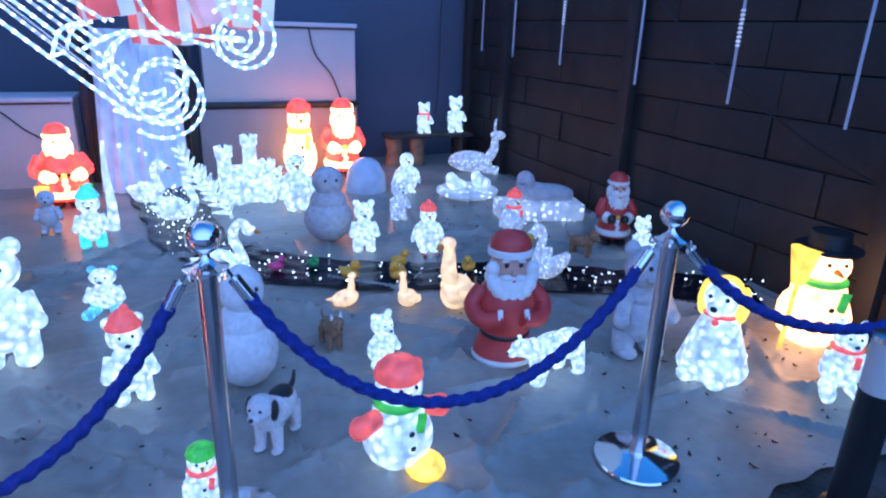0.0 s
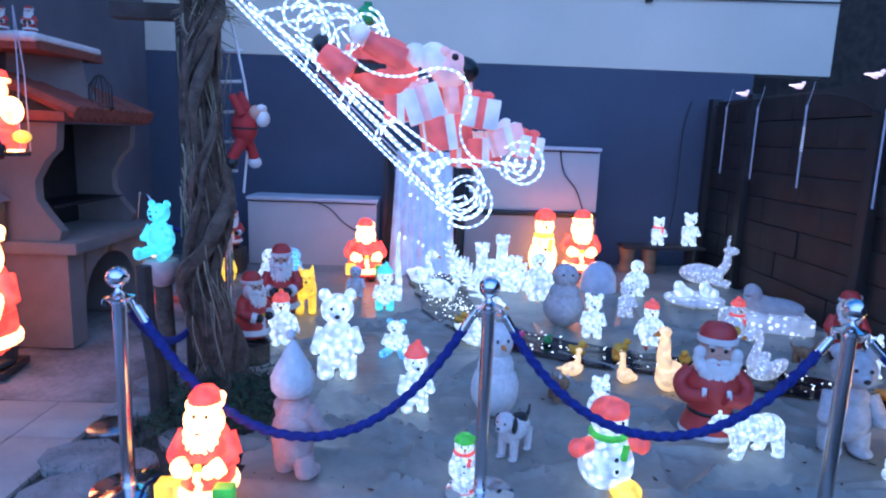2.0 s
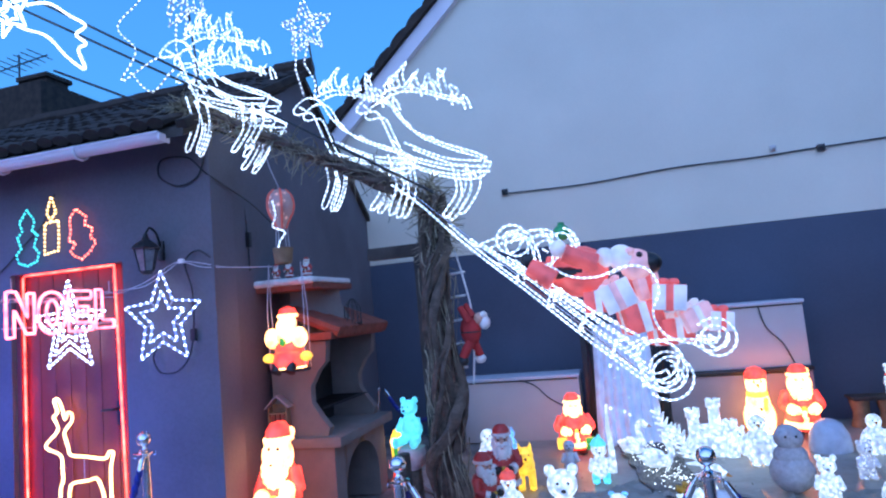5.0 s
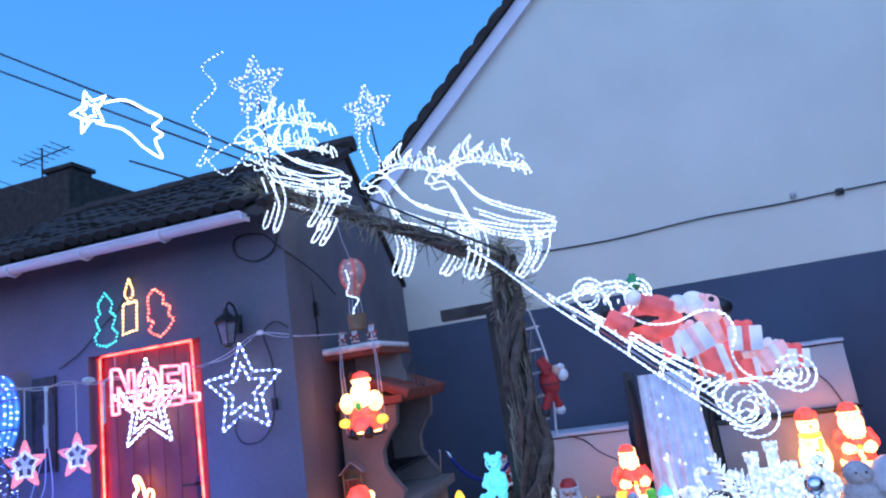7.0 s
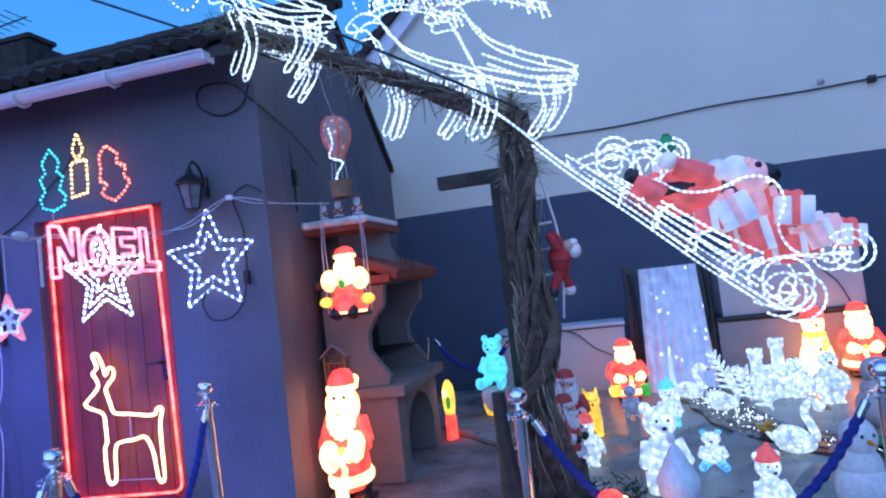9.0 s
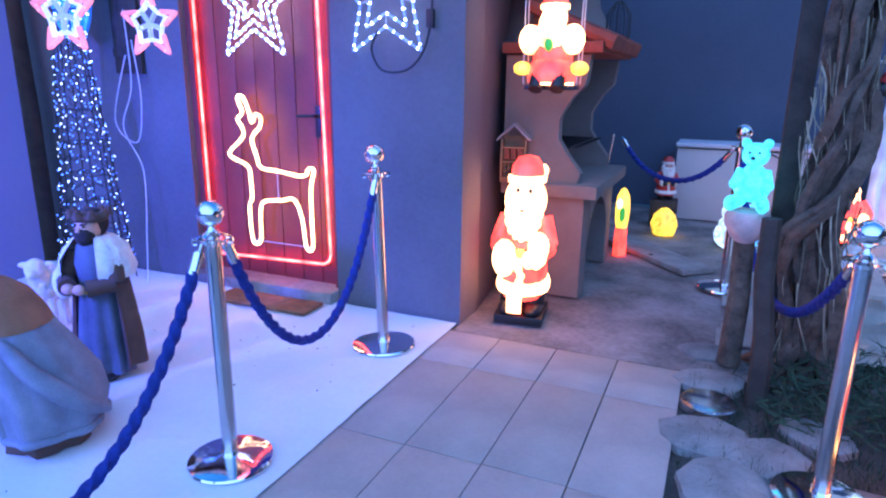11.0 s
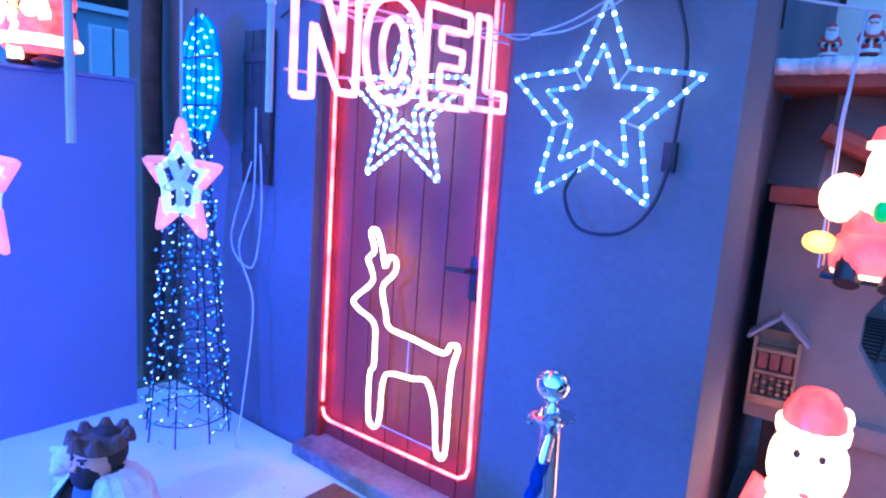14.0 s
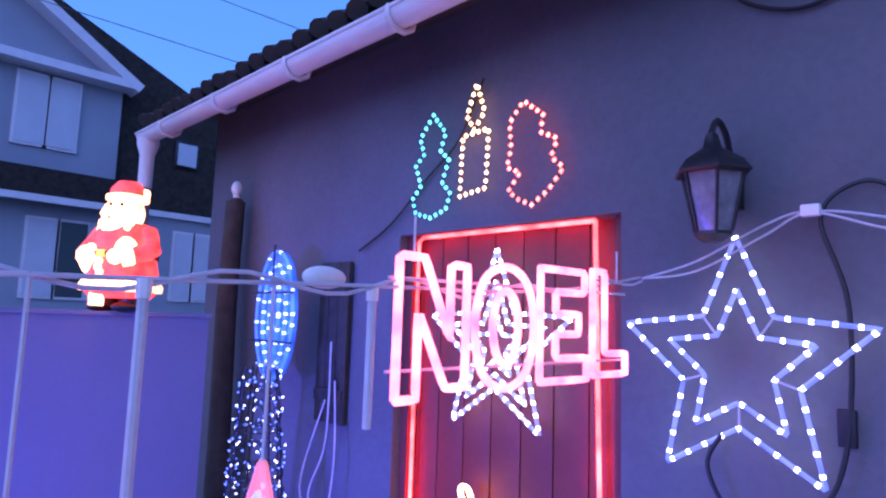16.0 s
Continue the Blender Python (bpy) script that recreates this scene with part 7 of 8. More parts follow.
for s in (-1, 1):
    for dy in (-0.05, 0.05):
        bm = bm_new()
        tube(bm, [(s * 0.16, dy, 1.40), (s * 0.17, dy * 0.6, 1.9), (s * 0.15, 0, 2.28)], 0.004, 5)
        part("rope", bm, CLEARCABLE, sw)
bm = bm_new()
mats = [LIT_RED, LIT_WHITE, LIT_SKIN, BLACK, LIT_YELLOW, LIT_GREEN]
ball(bm, (0, 0, 1.56), (0.13, 0.11, 0.13), 0)
lathe(bm, [(0.10, 1.41), (0.15, 1.41), (0.16, 1.45), (0.14, 1.52), (0.10, 1.55)], seg=16, mi=0)
lathe(bm, [(0.10, 1.395), (0.145, 1.395), (0.145, 1.435), (0.10, 1.44)], seg=16, mi=1)
ball(bm, (0, -0.05, 1.68), (0.10, 0.08, 0.10), 1)
ball(bm, (0, -0.01, 1.77), (0.085, 0.08, 0.085), 2)
ball(bm, (0, -0.07, 1.74), (0.08, 0.05, 0.07), 1)
lathe(bm, [(0.07, 1.815), (0.095, 1.82), (0.095, 1.845), (0.07, 1.85)], seg=14, mi=1)
lathe(bm, [(0.085, 1.845), (0.07, 1.89), (0.0, 1.915)], seg=14, mi=0)
for s in (-1, 1):
    ball(bm, (s * 0.14, -0.05, 1.65), (0.075, 0.06, 0.085), 1)
    rod(bm, (s * 0.09, 0.0, 1.70), (s * 0.14, -0.04, 1.63), 0.05, 0.05, 0)
    rod(bm, (s * 0.07, -0.08, 1.45), (s * 0.07, -0.13, 1.37), 0.05, 0.045, 3)
    ball(bm, (s * 0.19, -0.04, 1.49), (0.06, 0.05, 0.04), 4)
ball(bm, (0, -0.11, 1.62), (0.03, 0.03, 0.04), 5)
obj("santa_figure", bm, mats, m=pose(-3.03, 3.22, 0.035) @ Matrix.Diagonal((0.90, 1, 1, 1)), label="glowing Santa sitting on a rope swing", category="santa", group="santa figures")
# hot-air balloon toy
e = thing("toy_balloon", pose(-2.90, 2.98, 0.0), "hanging toy hot-air balloon with a wicker basket", "toy balloon")
bm = bm_new()
lathe(bm, [(0.03, 2.56), (0.06, 2.63), (0.098, 2.70), (0.108, 2.77), (0.09, 2.84), (0.05, 2.885), (0.0, 2.90)], seg=20)
BALLOON = lit("clear_balloon_plastic", (1.0, 0.55, 0.50), 0.05, 0.6, 16, body=(0.30, 0.22, 0.24))
STRIPE = lit("red_balloon_stripe", (1.0, 0.20, 0.16), 0.16, body=(0.45, 0.10, 0.09))
env = part("envelope", bm, BALLOON, e)
for k in range(5):
    bm = bm_new()
    q = k * 2 * math.pi / 5 + 0.3
    tube(bm, smooth_path([((r + 0.001) * math.cos(q), (r + 0.001) * math.sin(q), z) for r, z in ((0.035, 2.57), (0.06, 2.63), (0.098, 2.70), (0.108, 2.77), (0.09, 2.84), (0.045, 2.888))], 4), 0.011, 6)
    part("stripe", bm, STRIPE, env)
bm = bm_new()
lathe(bm, [(0.055, 2.28), (0.07, 2.29), (0.08, 2.40), (0.085, 2.41), (0.07, 2.41), (0.06, 2.30)], seg=14)
part("basket", bm, WOOD, e)
rope_part("light_string", [smooth_path([(0.0, -0.12, 2.78), (0.02, -0.12, 2.66), (-0.03, -0.08, 2.58), (0.06, -0.06, 2.53), (0.02, -0.07, 2.46), (0.0, -0.07, 2.40)], 6)], e)
for k in range(4):
    bm = bm_new()
    a = k * math.pi / 2
    tube(bm, [(0.06 * math.cos(a), 0.06 * math.sin(a), 2.41), (0.05 * math.cos(a), 0.05 * math.sin(a), 2.56)], 0.003, 4)
    part("cord", bm, CLEARCABLE, e)
bm = bm_new()
tube(bm, [(0, 0, 2.90), (0, -0.13, 3.05), (0.02, -0.28, 3.27)], 0.004, 4)
part("hanging_cord", bm, CLEARCABLE, e)

# ---- lights round the door ----
def wall_lantern(x, y, z):
    e = thing("wall_lantern", pose(x, y, z), "old black carriage lantern on the house wall", "wall lantern")
    bm = bm_new()
    lathe(bm, [(0.0, 0.34), (0.02, 0.32), (0.03, 0.28), (0.09, 0.24), (0.115, 0.205), (0.11, 0.20), (0.0, 0.20)], seg=6)
    part("roof", bm, BLACK, e)
    bm = bm_new()
    lathe(bm, [(0.0, 0.0), (0.03, 0.0), (0.055, 0.02), (0.055, 0.03), (0.0, 0.03)], seg=6)
    part("base", bm, BLACK, e)
    for k in range(6):
        a = k * math.pi / 3
        bm = bm_new()
        rod(bm, (0.055 * math.cos(a), 0.055 * math.sin(a), 0.03), (0.092 * math.cos(a), 0.092 * math.sin(a), 0.205), 0.005, seg=6)
        part("bar", bm, BLACK, e)
    bm = bm_new()
    lathe(bm, [(0.050, 0.03), (0.085, 0.20)], seg=6)
    part("glass", bm, LANTERNGLASS, e)
    bm = bm_new()
    tube(bm, smooth_path([(0, 0, 0.33), (0, 0.05, 0.38), (0, 0.12, 0.34), (0, 0.16, 0.24)], 5), 0.010, 6)
    block(bm, (0, 0.17, 0.20), (0.06, 0.02, 0.16), bevel=0.005)
    part("bracket", bm, BLACK, e)


wall_lantern(-3.905, 2.62, 2.285)

# tube round the door
e = thing("door_tube_light", pose(0, 0, 0), "red rope light running round the door leaf", "rope light")
bm = bm_new()
tube(bm, resample([(-5.43, 2.865, 0.30), (-5.43, 2.865, 2.43), (-4.445, 2.865, 2.43)], 0.05), 0.009, 6)
part("top_run", bm, NEON_RED, e)
bm = bm_new()
tube(bm, resample([(-4.445, 2.865, 2.43), (-4.395, 2.865, 0.27), (-4.44, 2.865, 0.23), (-5.40, 2.865, 0.20), (-5.43, 2.865, 0.26)], 0.05), 0.009, 6)
part("low_run", bm, NEON_RED, e)

# neon reindeer on the door
e = thing("neon_reindeer", pose(-4.755, 2.80, 0.22) @ Matrix.Scale(1.05, 4), "neon tube reindeer hung on the red door", "neon sign")
bm = bm_new()
out = [(-0.23, 0.13), (-0.24, 0.35), (-0.215, 0.41), (-0.215, 0.52), (-0.23, 0.62), (-0.35, 0.67), (-0.37, 0.71), (-0.255, 0.81), (-0.26, 0.87), (-0.29, 0.92), (-0.25, 0.965), (-0.28, 1.05), (-0.24, 1.06), (-0.20, 0.98), (-0.177, 0.90), (-0.146, 0.952), (-0.107, 0.937), (-0.115, 0.878), (-0.185, 0.80), (-0.156, 0.69), (-0.127, 0.62), (0.01, 0.605), (0.20, 0.585), (0.24, 0.63), (0.28, 0.625), (0.255, 0.52), (0.25, 0.36), (0.25, 0.13), (0.20, 0.13), (0.175, 0.32), (0.12, 0.43), (0.03, 0.418), (-0.11, 0.40), (-0.15, 0.335), (-0.165, 0.13)]
tube(bm, smooth_path([(x, 0, z) for x, z in out], 4, True) + [Vector((out[0][0], 0, out[0][1]))], 0.012, 7)
part("outline", bm, NEON_WARM, e)
bm = bm_new()
rod(bm, (0.0, 0.0, 0.42), (0.0, 0.0, 0.60), 0.003, seg=5)
part("wire", bm, CLEARCABLE, e)
bm = bm_new()
rod(bm, (-0.25, 0.0, 0.13), (0.25, 0.0, 0.13), 0.003, seg=5)
part("wire", bm, CLEARCABLE, e)


def star_outline(r0, r1, a0=math.pi / 2, wob=0.0):
    pts = []
    for k in range(10):
        a = a0 + k * math.pi / 5
        q = r0 if k % 2 == 0 else r1
        pts.append((q * math.cos(a), 0.0, q * math.sin(a) * 1.03))
    return pts


# big star on the wall: two outlines of beads on a wire frame
e = thing("star_light", pose(-3.89, 2.755, 1.925) @ Matrix.Scale(0.95, 4), "large double star outlined in cool white lamps", "star light")
STARTUBE = lit("bluish_star_tube", (0.26, 0.38, 1.0), 0.55)
STARBEAD = lit("bluish_star_bead", (0.50, 0.66, 1.0), 14.0)
rope_part("outer_outline", [star_outline(0.40, 0.185) + [star_outline(0.40, 0.185)[0]]], e, [STARTUBE, STARBEAD], 0.0080, 0.0125, 5)
rope_part("inner_outline", [star_outline(0.235, 0.11) + [star_outline(0.235, 0.11)[0]]], e, [STARTUBE, STARBEAD], 0.0080, 0.0125, 5)
for k in range(5):
    a, b = star_outline(0.40, 0.185)[2 * k + 1], star_outline(0.235, 0.11)[2 * k + 1]
    bm = bm_new()
    rod(bm, a, b, 0.004, seg=5)
    part("strut", bm, CLEARCABLE, e)
bm = bm_new()
tube(bm, smooth_path([(-3.94, 2.75, 1.72), (-3.98, 2.74, 1.62), (-3.90, 2.73, 1.50), (-3.72, 2.73, 1.52), (-3.62, 2.75, 1.70), (-3.60, 2.76, 2.1), (-3.66, 2.76, 2.36), (-3.55, 2.77, 2.45), (-3.43, 2.77, 2.38)], 8), 0.007, 5)
block(bm, (-3.615, 2.765, 1.78), (0.045, 0.03, 0.10), bevel=0.006)
obj("star_cable", bm, CABLE, label="black lamp cable looped under the star", category="cable")

# small figures in beads over the door
def bead_figure(x, z, pts, mat, label, parts=None):
    e = thing("bead_light", pose(x, 2.765, z), label, "window light", "bead figures")
    for nm, q, mt in [("outline", pts, mat)] + (parts or []):
        bm = bm_new()
        tube(bm, resample([(a, 0, b) for a, b in q], 0.02, True), 0.003, 4, mi=0)
        for c in resample([(a, -0.006, b) for a, b in q], 0.036, True)[:-1]:
            bead(bm, c, 0.0125, 1)
        part(nm, bm, [CABLE, mt], e)
    return e


bead_figure(-5.25, 2.50, [(0, 0.0), (0.10, 0.03), (0.125, 0.10), (0.07, 0.16), (0.11, 0.26), (0.055, 0.31), (0.085, 0.39), (0.0, 0.49), (-0.085, 0.39), (-0.055, 0.31), (-0.11, 0.26), (-0.07, 0.16), (-0.125, 0.10), (-0.10, 0.03)], BEAD_TEAL, "teal bead outline of a fir tree")
bead_figure(-4.99, 2.58, [(-0.075, 0.0), (0.075, 0.02), (0.085, 0.28), (-0.065, 0.27)], BEAD_WARM, "warm white bead outline of a candle", [("flame", [(0.0, 0.29), (0.06, 0.36), (0.01, 0.50), (-0.045, 0.36)], BEAD_WARM)])
bead_figure(-4.67, 2.50, [(0, 0.0), (0.08, 0.05), (0.15, 0.13), (0.09, 0.18), (0.12, 0.25), (0.04, 0.29), (0.05, 0.36), (-0.05, 0.44), (-0.12, 0.36), (-0.11, 0.25), (-0.13, 0.17), (-0.06, 0.14), (-0.12, 0.07), (-0.07, 0.03)], BEAD_RED, "red bead outline of a snowman")
bm = bm_new()
tube(bm, smooth_path([(-4.95, 2.77, 3.10), (-5.10, 2.78, 2.85), (-5.30, 2.78, 2.70), (-5.55, 2.78, 2.50), (-5.80, 2.78, 2.38)], 6), 0.006, 5)
obj("bead_cable", bm, CABLE, label="black cable from the bead figures down the wall", category="cable")

# stretched cable with the neon word, stars and tubes hanging across the porch
CY = lambda y: 2.10 + 0.06 * ((y - 1.7) / 0.8) ** 2 if y > 1.7 else 2.10 - 0.035 * (1.7 - y)
ll = thing("lamp_line", pose(0, 0, 0), "pale lamp cable stretched across the porch", "cable")
for o in (0.0, 0.018):
    bm = bm_new()
    tube(bm, [(-4.17 + 0.01 * math.sin(y * 9 + o * 50), y, CY(y) + o * math.sin(y * 16)) for y in [0.2 + 0.05 * k for k in range(51)]], 0.0042, 5)
    part("strand", bm, CLEARCABLE, ll)
for o in (0.0, 0.03):
    bm = bm_new()
    tube(bm, smooth_path([(-4.17, 2.70, 2.19), (-4.0, 2.72, 2.24 - o), (-3.80, 2.73, 2.34 - o), (-3.68, 2.74, 2.37), (-3.5, 2.76, 2.31 + o), (-3.36, 2.9, 2.30), (-3.1, 3.2, 2.29)], 6), 0.0038, 5)
    part("strand", bm, CLEARCABLE, ll)
bm = bm_new()
block(bm, (-3.68, 2.745, 2.375), (0.05, 0.03, 0.035), bevel=0.006)
part("clip", bm, WHITEPAINT, ll)
for y, ln in ((1.57, 0.28), (1.13, 0.36)):
    e = thing("meteor_tube", pose(-4.17, y, CY(y) - ln), "clear falling-light tube hanging from the cable", "light tube", "porch light tubes")
    bm = bm_new()
    rod(bm, (0, 0, 0), (0, 0, ln - 0.02), 0.009, seg=8)
    part("tube", bm, CLEARCABLE, e)
    bm = bm_new()
    rod(bm, (0, 0, ln - 0.03), (0, 0, ln), 0.012, seg=8)
    part("cap", bm, WHITEPAINT, e)
bm = bm_new()
ball(bm, (-4.18, 1.46, 2.105), (0.018, 0.05, 0.022))
obj("cable_joint", bm, WHITEPAINT, label="white plastic joint in the porch cable", category="joint")
STAR_RED = lit("rosy_star_rim", (1.0, 0.26, 0.34), 0.75, 1.6, 40)
for y, zt in ((1.35, 1.77), (0.98, 1.77)):
    sx = -4.17 + 0.01 * math.sin(y * 9)
    e = thing("hanging_star", pose(sx, y, zt - 0.125, 0, 0, 8), "small hanging plastic star with pink tips and pale middle", "star light", "hanging stars")
    q = [Vector(p) for p in star_outline(0.130, 0.056)]
    bm = bm_new()
    tube(bm, [p * 0.62 if k % 2 == 0 else p for k, p in enumerate(q)] + [q[0] * 0.62], 0.010, 6)
    part("rim", bm, STAR_RIM, e)
    for k in range(0, 10, 2):
        bm = bm_new()
        a, b = q[k - 1], q[(k + 1) % 10]
        tube(bm, [a.lerp(q[k], 0.25), a.lerp(q[k], 0.95), q[k], b.lerp(q[k], 0.95), b.lerp(q[k], 0.25)], 0.0095, 6)
        part("tip", bm, STAR_RED, e)
        bm = bm_new()
        rod(bm, (0, 0, 0), q[k - 1], 0.010, 0.010, seg=6)
        part("spoke", bm, STAR_PALE, e)
    bm = bm_new()
    rod(bm, (0, 0, 0.13), (0, 0, CY(y) - zt + 0.13), 0.0035, seg=5)
    part("thread", bm, CLEARCABLE, e)


def letter(curves, x, name="letter"):
    bm = bm_new()
    for c, closed in curves:
        pts = [(x + a, 0, b) for a, b in c]
        tube(bm, (smooth_path(pts, 8, True) + [Vector(pts[0])]) if closed == "round" else resample(pts, 0.02, True), 0.0105, 7)
    return bm


no = thing("neon_word", pose(-4.165, 1.635, 1.865, 0, 0, 87) @ Matrix.Diagonal((0.925, 1, 0.97, 1)), "pink neon letters hanging before the door", "neon sign")
part("letter_n", letter([([(0.0, 0.0), (0.0, 0.31), (0.075, 0.31), (0.16, 0.13), (0.16, 0.30), (0.215, 0.30), (0.215, 0.02), (0.15, 0.02), (0.06, 0.19), (0.06, 0.0)], "")], 0.0), NEON_PINK, no)
part("letter_o", letter([([(0.0, 0.16), (0.03, 0.27), (0.115, 0.31), (0.20, 0.27), (0.23, 0.16), (0.20, 0.05), (0.115, 0.01), (0.03, 0.05)], "round"), ([(0.065, 0.16), (0.08, 0.225), (0.115, 0.25), (0.15, 0.225), (0.165, 0.16), (0.15, 0.095), (0.115, 0.07), (0.08, 0.095)], "round")], 0.245), NEON_PINK, no)
part("letter_e", letter([([(0.0, 0.02), (0.0, 0.32), (0.21, 0.32), (0.21, 0.26), (0.07, 0.26), (0.07, 0.20), (0.18, 0.20), (0.18, 0.145), (0.07, 0.145), (0.07, 0.08), (0.22, 0.08), (0.22, 0.02)], "")], 0.50), NEON_PINK, no)
part("letter_l", letter([([(0.0, 0.03), (0.0, 0.33), (0.065, 0.33), (0.065, 0.09), (0.18, 0.09), (0.18, 0.03)], "")], 0.75), NEON_PINK, no)
bm = bm_new()
for z in (0.06, 0.26):
    rod(bm, (-0.02, 0.012, z), (0.95, 0.012, z + 0.01), 0.004, seg=5)
for x in (0.05, 0.90):
    rod(bm, (x, 0.01, 0.3), (x, 0.01, 0.40), 0.003, seg=5)
part("frame", bm, CLEARCABLE, no)

# star on the door leaf behind the word
e = thing("door_star", pose(-4.90, 2.83, 1.93), "cool white star with inner stars on the door", "star light")
for s, nm in ((0.40, "outer_outline"), (0.27, "middle_outline"), (0.14, "inner_outline")):
    q = star_outline(s, s * 0.42)
    rope_part(nm, [q + [q[0]]], e, [LED_SOFT, STARBEAD], 0.009, 0.016, 3)

# blue cone tree with lamps, and the oval light over it
e = thing("cone_tree", pose(-6.12, 2.44, 0.012), "wire cone tree covered with blue lamps", "cone tree")
bm = bm_new()
for k in range(8):
    a = k * math.pi / 4
    rod(bm, (0.235 * math.cos(a), 0.235 * math.sin(a), 0.0), (0.085 * math.cos(a), 0.085 * math.sin(a), 1.75), 0.005, seg=5)
for k in range(7):
    z = 0.12 + k * 0.22
    r = 0.235 - 0.15 * z / 1.75
    tube(bm, [(r * math.cos(q * 0.314), r * math.sin(q * 0.314), z) for q in range(21)], 0.004, 4)
part("frame", bm, CABLE, e)
bm = bm_new()
hel = []
for k in range(900):
    t = k / 899
    r = 0.24 - 0.15 * t
    hel.append((r * math.cos(t * 110), r * math.sin(t * 110), 0.06 + 1.68 * t + 0.02 * math.sin(k * 1.7)))
tube(bm, hel, 0.003, 4, mi=0)
for k, c in enumerate(hel):
    if k % 2 == 0:
        bead(bm, (c[0] + rngw.uniform(-0.02, 0.02), c[1] + rngw.uniform(-0.02, 0.02), c[2] + rngw.uniform(-0.03, 0.03)), 0.0075, 1 if k % 6 else 2)
part("lamp_string", bm, [CABLE, BEAD_BLUE, BEAD_WHITE], e)
e = thing("oval_light", pose(-6.22, 2.55, 2.03), "oval wire frame wound with blue-white rope light", "oval light")
ovm = [lit("deep_blue_tube", (0.05, 0.26, 1.0), 0.9), lit("blue_white_bead", (0.45, 0.68, 1.0), 4.0)]
for s, every in ((0.185, 9), (0.115, 4), (0.045, 5)):
    rope_part("loop", [[(s * math.cos(k * 0.2094), 0, (0.16 + s) * math.sin(k * 0.2094)) for k in range(31)]], e, ovm, 0.010, 0.014, every)
bm = bm_new()
lathe(bm, [(0.0, 0.0), (1.0, 0.0), (1.0, 0.02), (0.0, 0.02)], seg=36)
for v in bm.verts:
    v.co = Vector((v.co.x * 0.18, 0.015 + v.co.z, v.co.y * 0.345))
part("panel", bm, lit("blue_lit_panel", (0.03, 0.22, 1.0), 0.42), e, "blue translucent panel")
bm = bm_new()
rod(bm, (0, -0.02, -0.36), (0, -0.02, 0.38), 0.007, seg=6)
for z in (-0.14, 0.12):
    rod(bm, (-0.21, -0.02, z), (0.21, -0.02, z), 0.007, seg=6)
part("frame", bm, BLACK, e)
e = thing("window_shutter", pose(-5.98, 2.775, 1.9), "dark narrow boarded shutter on the house wall", "shutter")
for k in range(3):
    bm = bm_new()
    block(bm, (-0.087 + 0.087 * k, 0, 0), (0.083, 0.026, 0.85), bevel=0.004)
    part("board", bm, WOODDARK, e)
for z in (-0.28, 0.28):
    bm = bm_new()
    block(bm, (0, -0.021, z), (0.24, 0.016, 0.06), bevel=0.003)
    part("cross_bar", bm, WOODDARK, e)
for pts in (((-5.95, 2.74, 1.9), (-5.90, 2.70, 1.4), (-6.0, 2.68, 1.1), (-5.85, 2.68, 0.8), (-5.80, 2.6, 0.3), (-5.72, 2.5, 0.03)), ((-5.9, 2.74, 1.7), (-5.82, 2.7, 1.3), (-5.9, 2.7, 1.0), (-6.05, 2.66, 1.15), (-5.95, 2.72, 1.6))):
    bm = bm_new()
    tube(bm, smooth_path(pts, 8), 0.005, 5)
    obj("white_cable", bm, CLEARCABLE, label="pale loose cable hanging beside the cone tree", category="cable", group="pale cables")
# cable looped under the eaves
bm = bm_new()
tube(bm, smooth_path([(-3.45, 2.78, 3.2), (-3.52, 2.78, 3.05), (-3.7, 2.78, 3.0), (-3.88, 2.78, 3.1), (-3.85, 2.78, 3.24), (-3.6, 2.77, 3.22), (-3.45, 2.78, 3.08), (-3.40, 2.95, 3.0), (-3.42, 3.4, 2.9), (-3.44, 3.8, 2.75)], 8), 0.007, 5)
obj("eaves_cable", bm, CABLE, label="black cable looped under the eaves", category="cable")
bm = bm_new()
tube(bm, smooth_path([(-3.50, 3.35, 3.1), (-3.485, 3.4, 2.7), (-3.475, 3.4, 2.3)], 6), 0.006, 5)
block(bm, (-3.475, 3.4, 2.58), (0.05, 0.05, 0.14), bevel=0.01)
obj("plug_cable", bm, CABLE, label="black plug hanging on its cable at the side wall", category="cable")

# Santa on top of the screen wall
santa(-6.72, 1.93, 0.70, 35, z=2.02, wide=1.15, extra="sack", label="glowing Santa with a sack standing on the screen wall")

